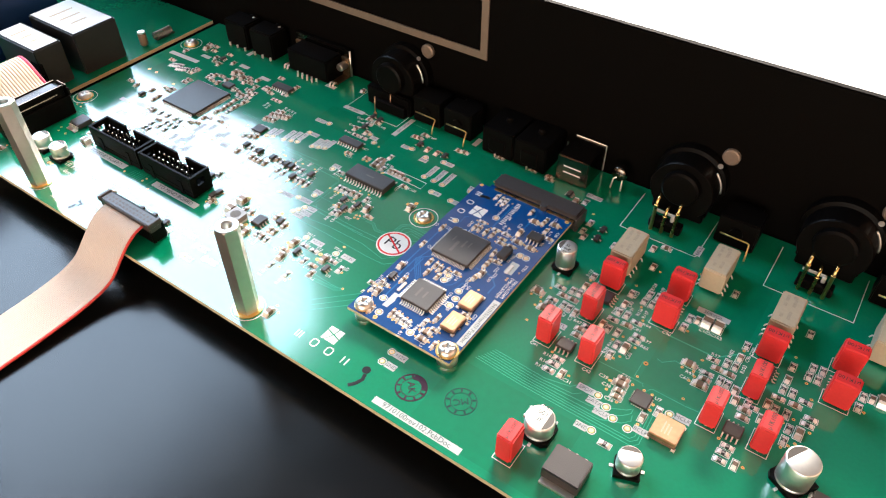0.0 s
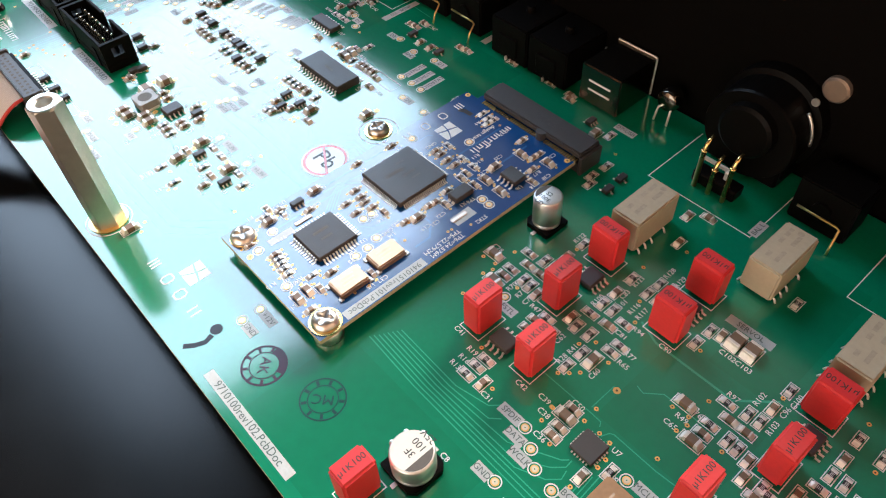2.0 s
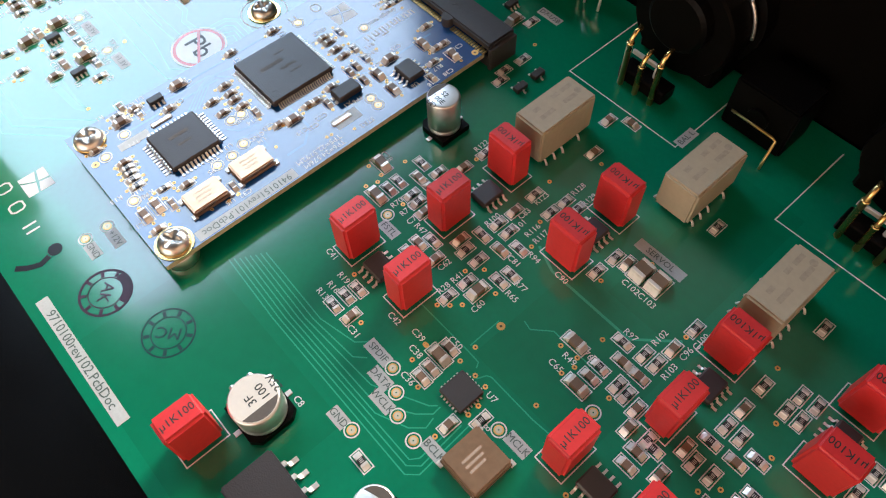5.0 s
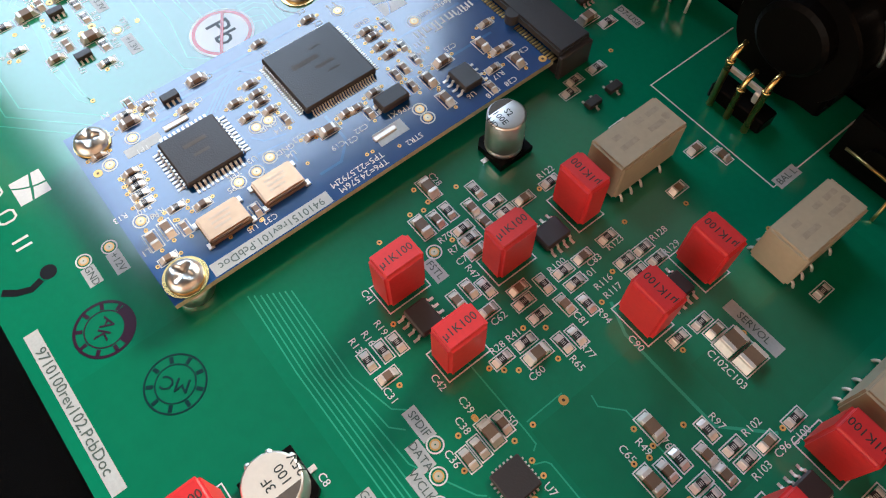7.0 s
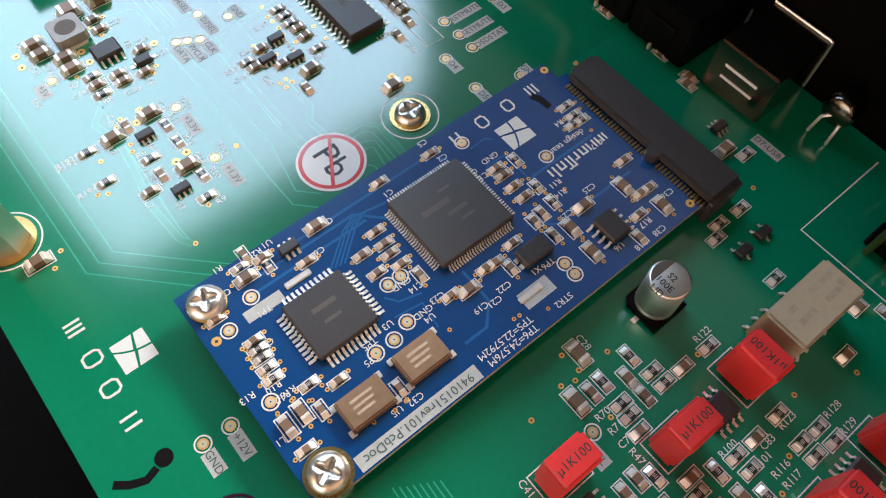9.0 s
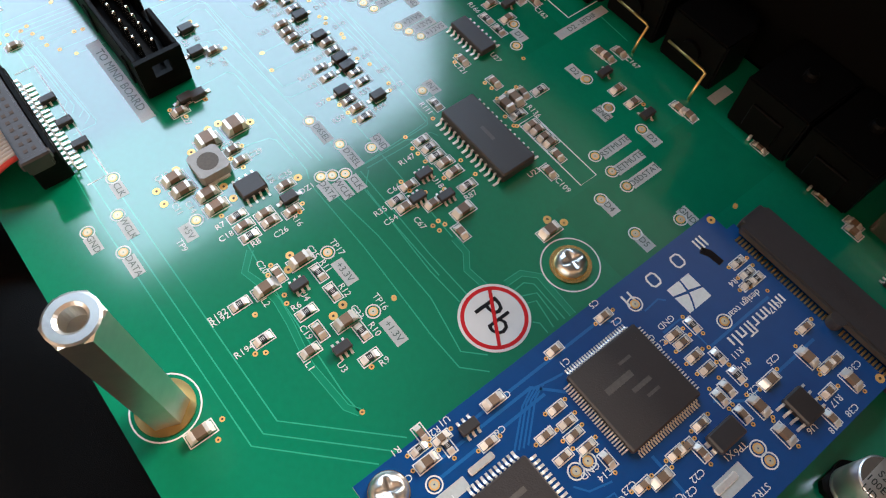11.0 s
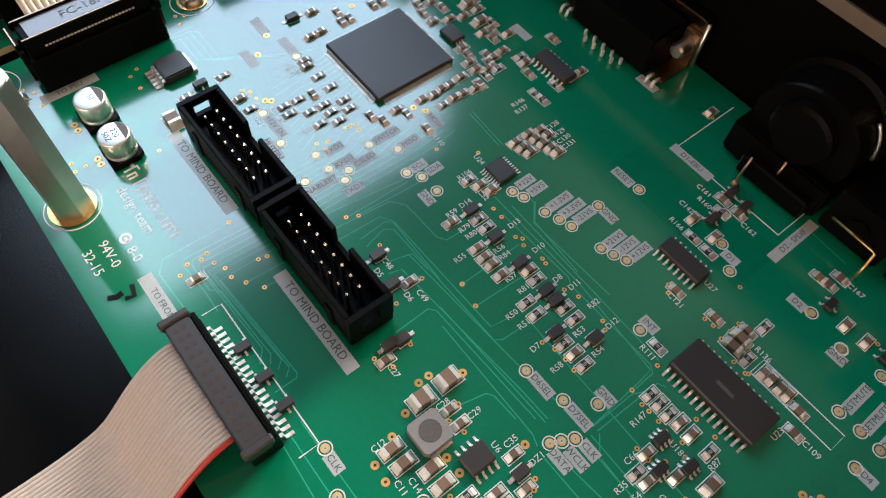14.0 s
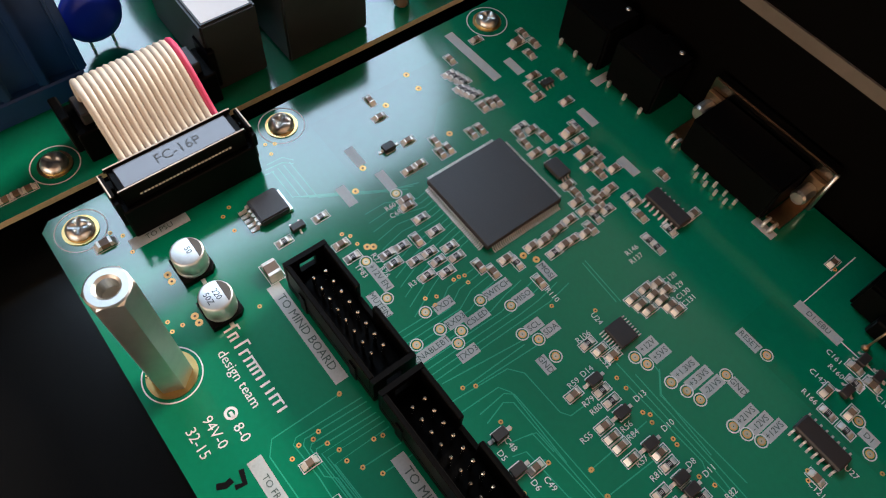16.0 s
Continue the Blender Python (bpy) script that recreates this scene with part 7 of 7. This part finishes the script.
TRACKS_BUS = [
    [(101.5, 20.4), (116.1, 19.6), (150.1, 19.4), (151.6, 21.0), (151.1, 31.6)],
    [(102.0, 21.2), (116.8, 20.4), (149.3, 20.4), (150.8, 22.0), (150.3, 30.5)],
    [(102.6, 22.0), (117.4, 21.2), (148.9, 21.3), (149.8, 22.6), (149.6, 29.9)],
    [(103.0, 22.8), (118.1, 22.0), (140.0, 22.0), (145.2, 24.3), (147.0, 26.3), (146.6, 28.1)],
    [(103.4, 23.6), (118.9, 22.8), (139.0, 23.0), (144.3, 26.5), (146.1, 28.5), (146.0, 30.1)],
    [(103.9, 24.4), (119.7, 23.6), (136.0, 24.4), (144.7, 28.9), (145.6, 29.9)],
    [(104.3, 25.2), (120.7, 24.5), (130.4, 25.2), (132.1, 26.8)],
    [(104.8, 26.0), (121.5, 25.4), (128.6, 27.0), (130.0, 28.6)],
    [(125.5, 40.8), (129.0, 39.5), (142.3, 39.5), (144.6, 39.4), (145.1, 38.5)],
    [(146.4, 37.3), (147.1, 38.8), (147.8, 39.2), (156.9, 39.1), (162.7, 39.6)],
    [(144.4, 49.9), (146.1, 49.5), (148.9, 52.1), (158.0, 52.0)],
]
TRACKS_STICKER = [
    [(17.0, 43.6), (37.6, 43.2), (47.5, 43.5)],
    [(20.9, 42.2), (40.2, 41.3), (47.6, 41.7)],
    [(18.0, 37.2), (29.7, 38.4), (44.2, 38.4), (54.3, 36.5), (57.3, 39.5)],
    [(15.0, 35.0), (30.0, 35.2), (49.5, 34.5), (56.2, 34.7), (59.6, 38.0)],
    [(51.4, 50.0), (51.3, 52.3), (52.5, 53.5), (60.2, 53.3)],
    [(52.7, 50.0), (54.0, 52.8), (59.7, 52.3)],
    [(54.3, 50.0), (55.0, 51.8), (60.1, 50.9)],
    [(57.4, 48.8), (58.3, 49.6), (60.3, 49.5)],
    [(13.6, 105.5), (23.2, 105.0)],
    [(-16.0, 38.3), (10.9, 39.1)],
    [(-12.9, 36.3), (11.1, 36.1), (13.0, 35.4)],
    [(-28.4, 61.5), (-4.4, 61.5), (15.2, 59.7), (15.5, 57.1), (16.1, 44.7)],
]
TRACKS_G = [
    [(16.2, 44.9), (16.3, 54.1), (17.3, 56.0)],
    [(17.2, 44.9), (17.6, 58.9), (19.0, 59.5)],
    [(17.7, 44.9), (20.8, 41.9), (41.8, 42.0)],
]
for pts in TRACKS_A + TRACKS_B + TRACKS_C + TRACKS_D + TRACKS_E + TRACKS_F + TRACKS_G + TRACKS_RUN + TRACKS_BUS + TRACKS_STICKER:
    track(pts, 0.22)


def wide_track(pts, w=1.1):
    """A broad conductor under the mask with its two bright shoulders."""
    track(pts, w, None, GREEN_WIDE)
    for q in (-1, 1):
        side = []
        for i, (x, y) in enumerate(pts):
            d = (Vector(pts[min(i + 1, len(pts) - 1)]) - Vector(pts[max(i - 1, 0)])).normalized()
            side.append((x - d.y * q * w / 2, y + d.x * q * w / 2))
        track(side, 0.14)


wide_track([(19.1, 19.8), (22.1, 17.0), (25.0, 17.8), (29.6, 18.4), (34.2, 18.0), (41.9, 16.7), (50.7, 17.3), (52.6, 18.5)])
wide_track([(37.9, 48.3), (41.1, 48.3), (43.8, 46.3), (48.0, 46.8)])
wide_track([(49.6, 49.8), (49.7, 53.1), (51.9, 55.2), (60.4, 54.9)])
for k in range(4):
    track([(-102, 33 + 1.4 * k), (-94 + k, 33 + 1.4 * k), (-88 + k, 44 + 1.2 * k), (-82, 52 + 1.4 * k)], 0.25)
track([(141.6, 40.4), (141.6, 46.9)], 0.2)
track([(136.0, 62), (141, 60), (158, 60), (164, 66)], 0.5)
for x0, y0, x1, y1 in ((111, 96.4, 138.0, 98.7), (-15.2, 99.6, 11.3, 101.0), (160.2, 96.4, 187.2, 98.7)):
    bm = bmesh.new()
    strip(bm, [(x0, 118), (x0, y0 + 0.1), (x1, y0 + 0.1), (x1, 118)], 0.3, 0.0, 0.03)
    part("silk_frame", to_mesh(bm, SILK), board, 0, 0, 0.01)
for pts in (((66, 22), (66, 40), (70, 44)), ((68, 20), (68, 41)), ((84, 47), (90, 47), (93, 44), (93, 40)), ((72, 62), (72, 66), (78, 66), (78, 80)), ((84, 60), (87, 64), (87, 80)), ((64.5, 30), (64.5, 56), (67, 58))):
    track(pts, 0.5, module, BLUE_TRACE)
for pts in [[(71.6, 31.9), (67.4, 37.1), (66.2, 39.8), (67.2, 44.0)], [(71.8, 32.6), (67.4, 37.9), (66.4, 40.5), (67.2, 44.4)], [(72.0, 33.3), (67.5, 38.7), (66.6, 41.3), (67.3, 44.9)], [(72.1, 34.1), (67.6, 39.5), (66.7, 42.0), (67.3, 45.3)], [(67.7, 62.4), (67.5, 65.5), (68.4, 66.4)], [(80.2, 35.3), (82.0, 36.6), (83.0, 40.1)], [(83.6, 34.5), (84.3, 39.2), (88.7, 38.6)]]:
    track(pts, 0.3, module, BLUE_TRACE)
bm = bmesh.new()
box(bm, -2.2, -0.55, 0, 2.2, 0.55, 0.25, 0.2)
part("solder_bridge", to_mesh(bm, TIN), module, 93.0, 52.5, 0.02, 90)
part("solder_bridge", bpy.data.objects["solder_bridge"].data, module, 70.0, 27.2, 0.02, 90)
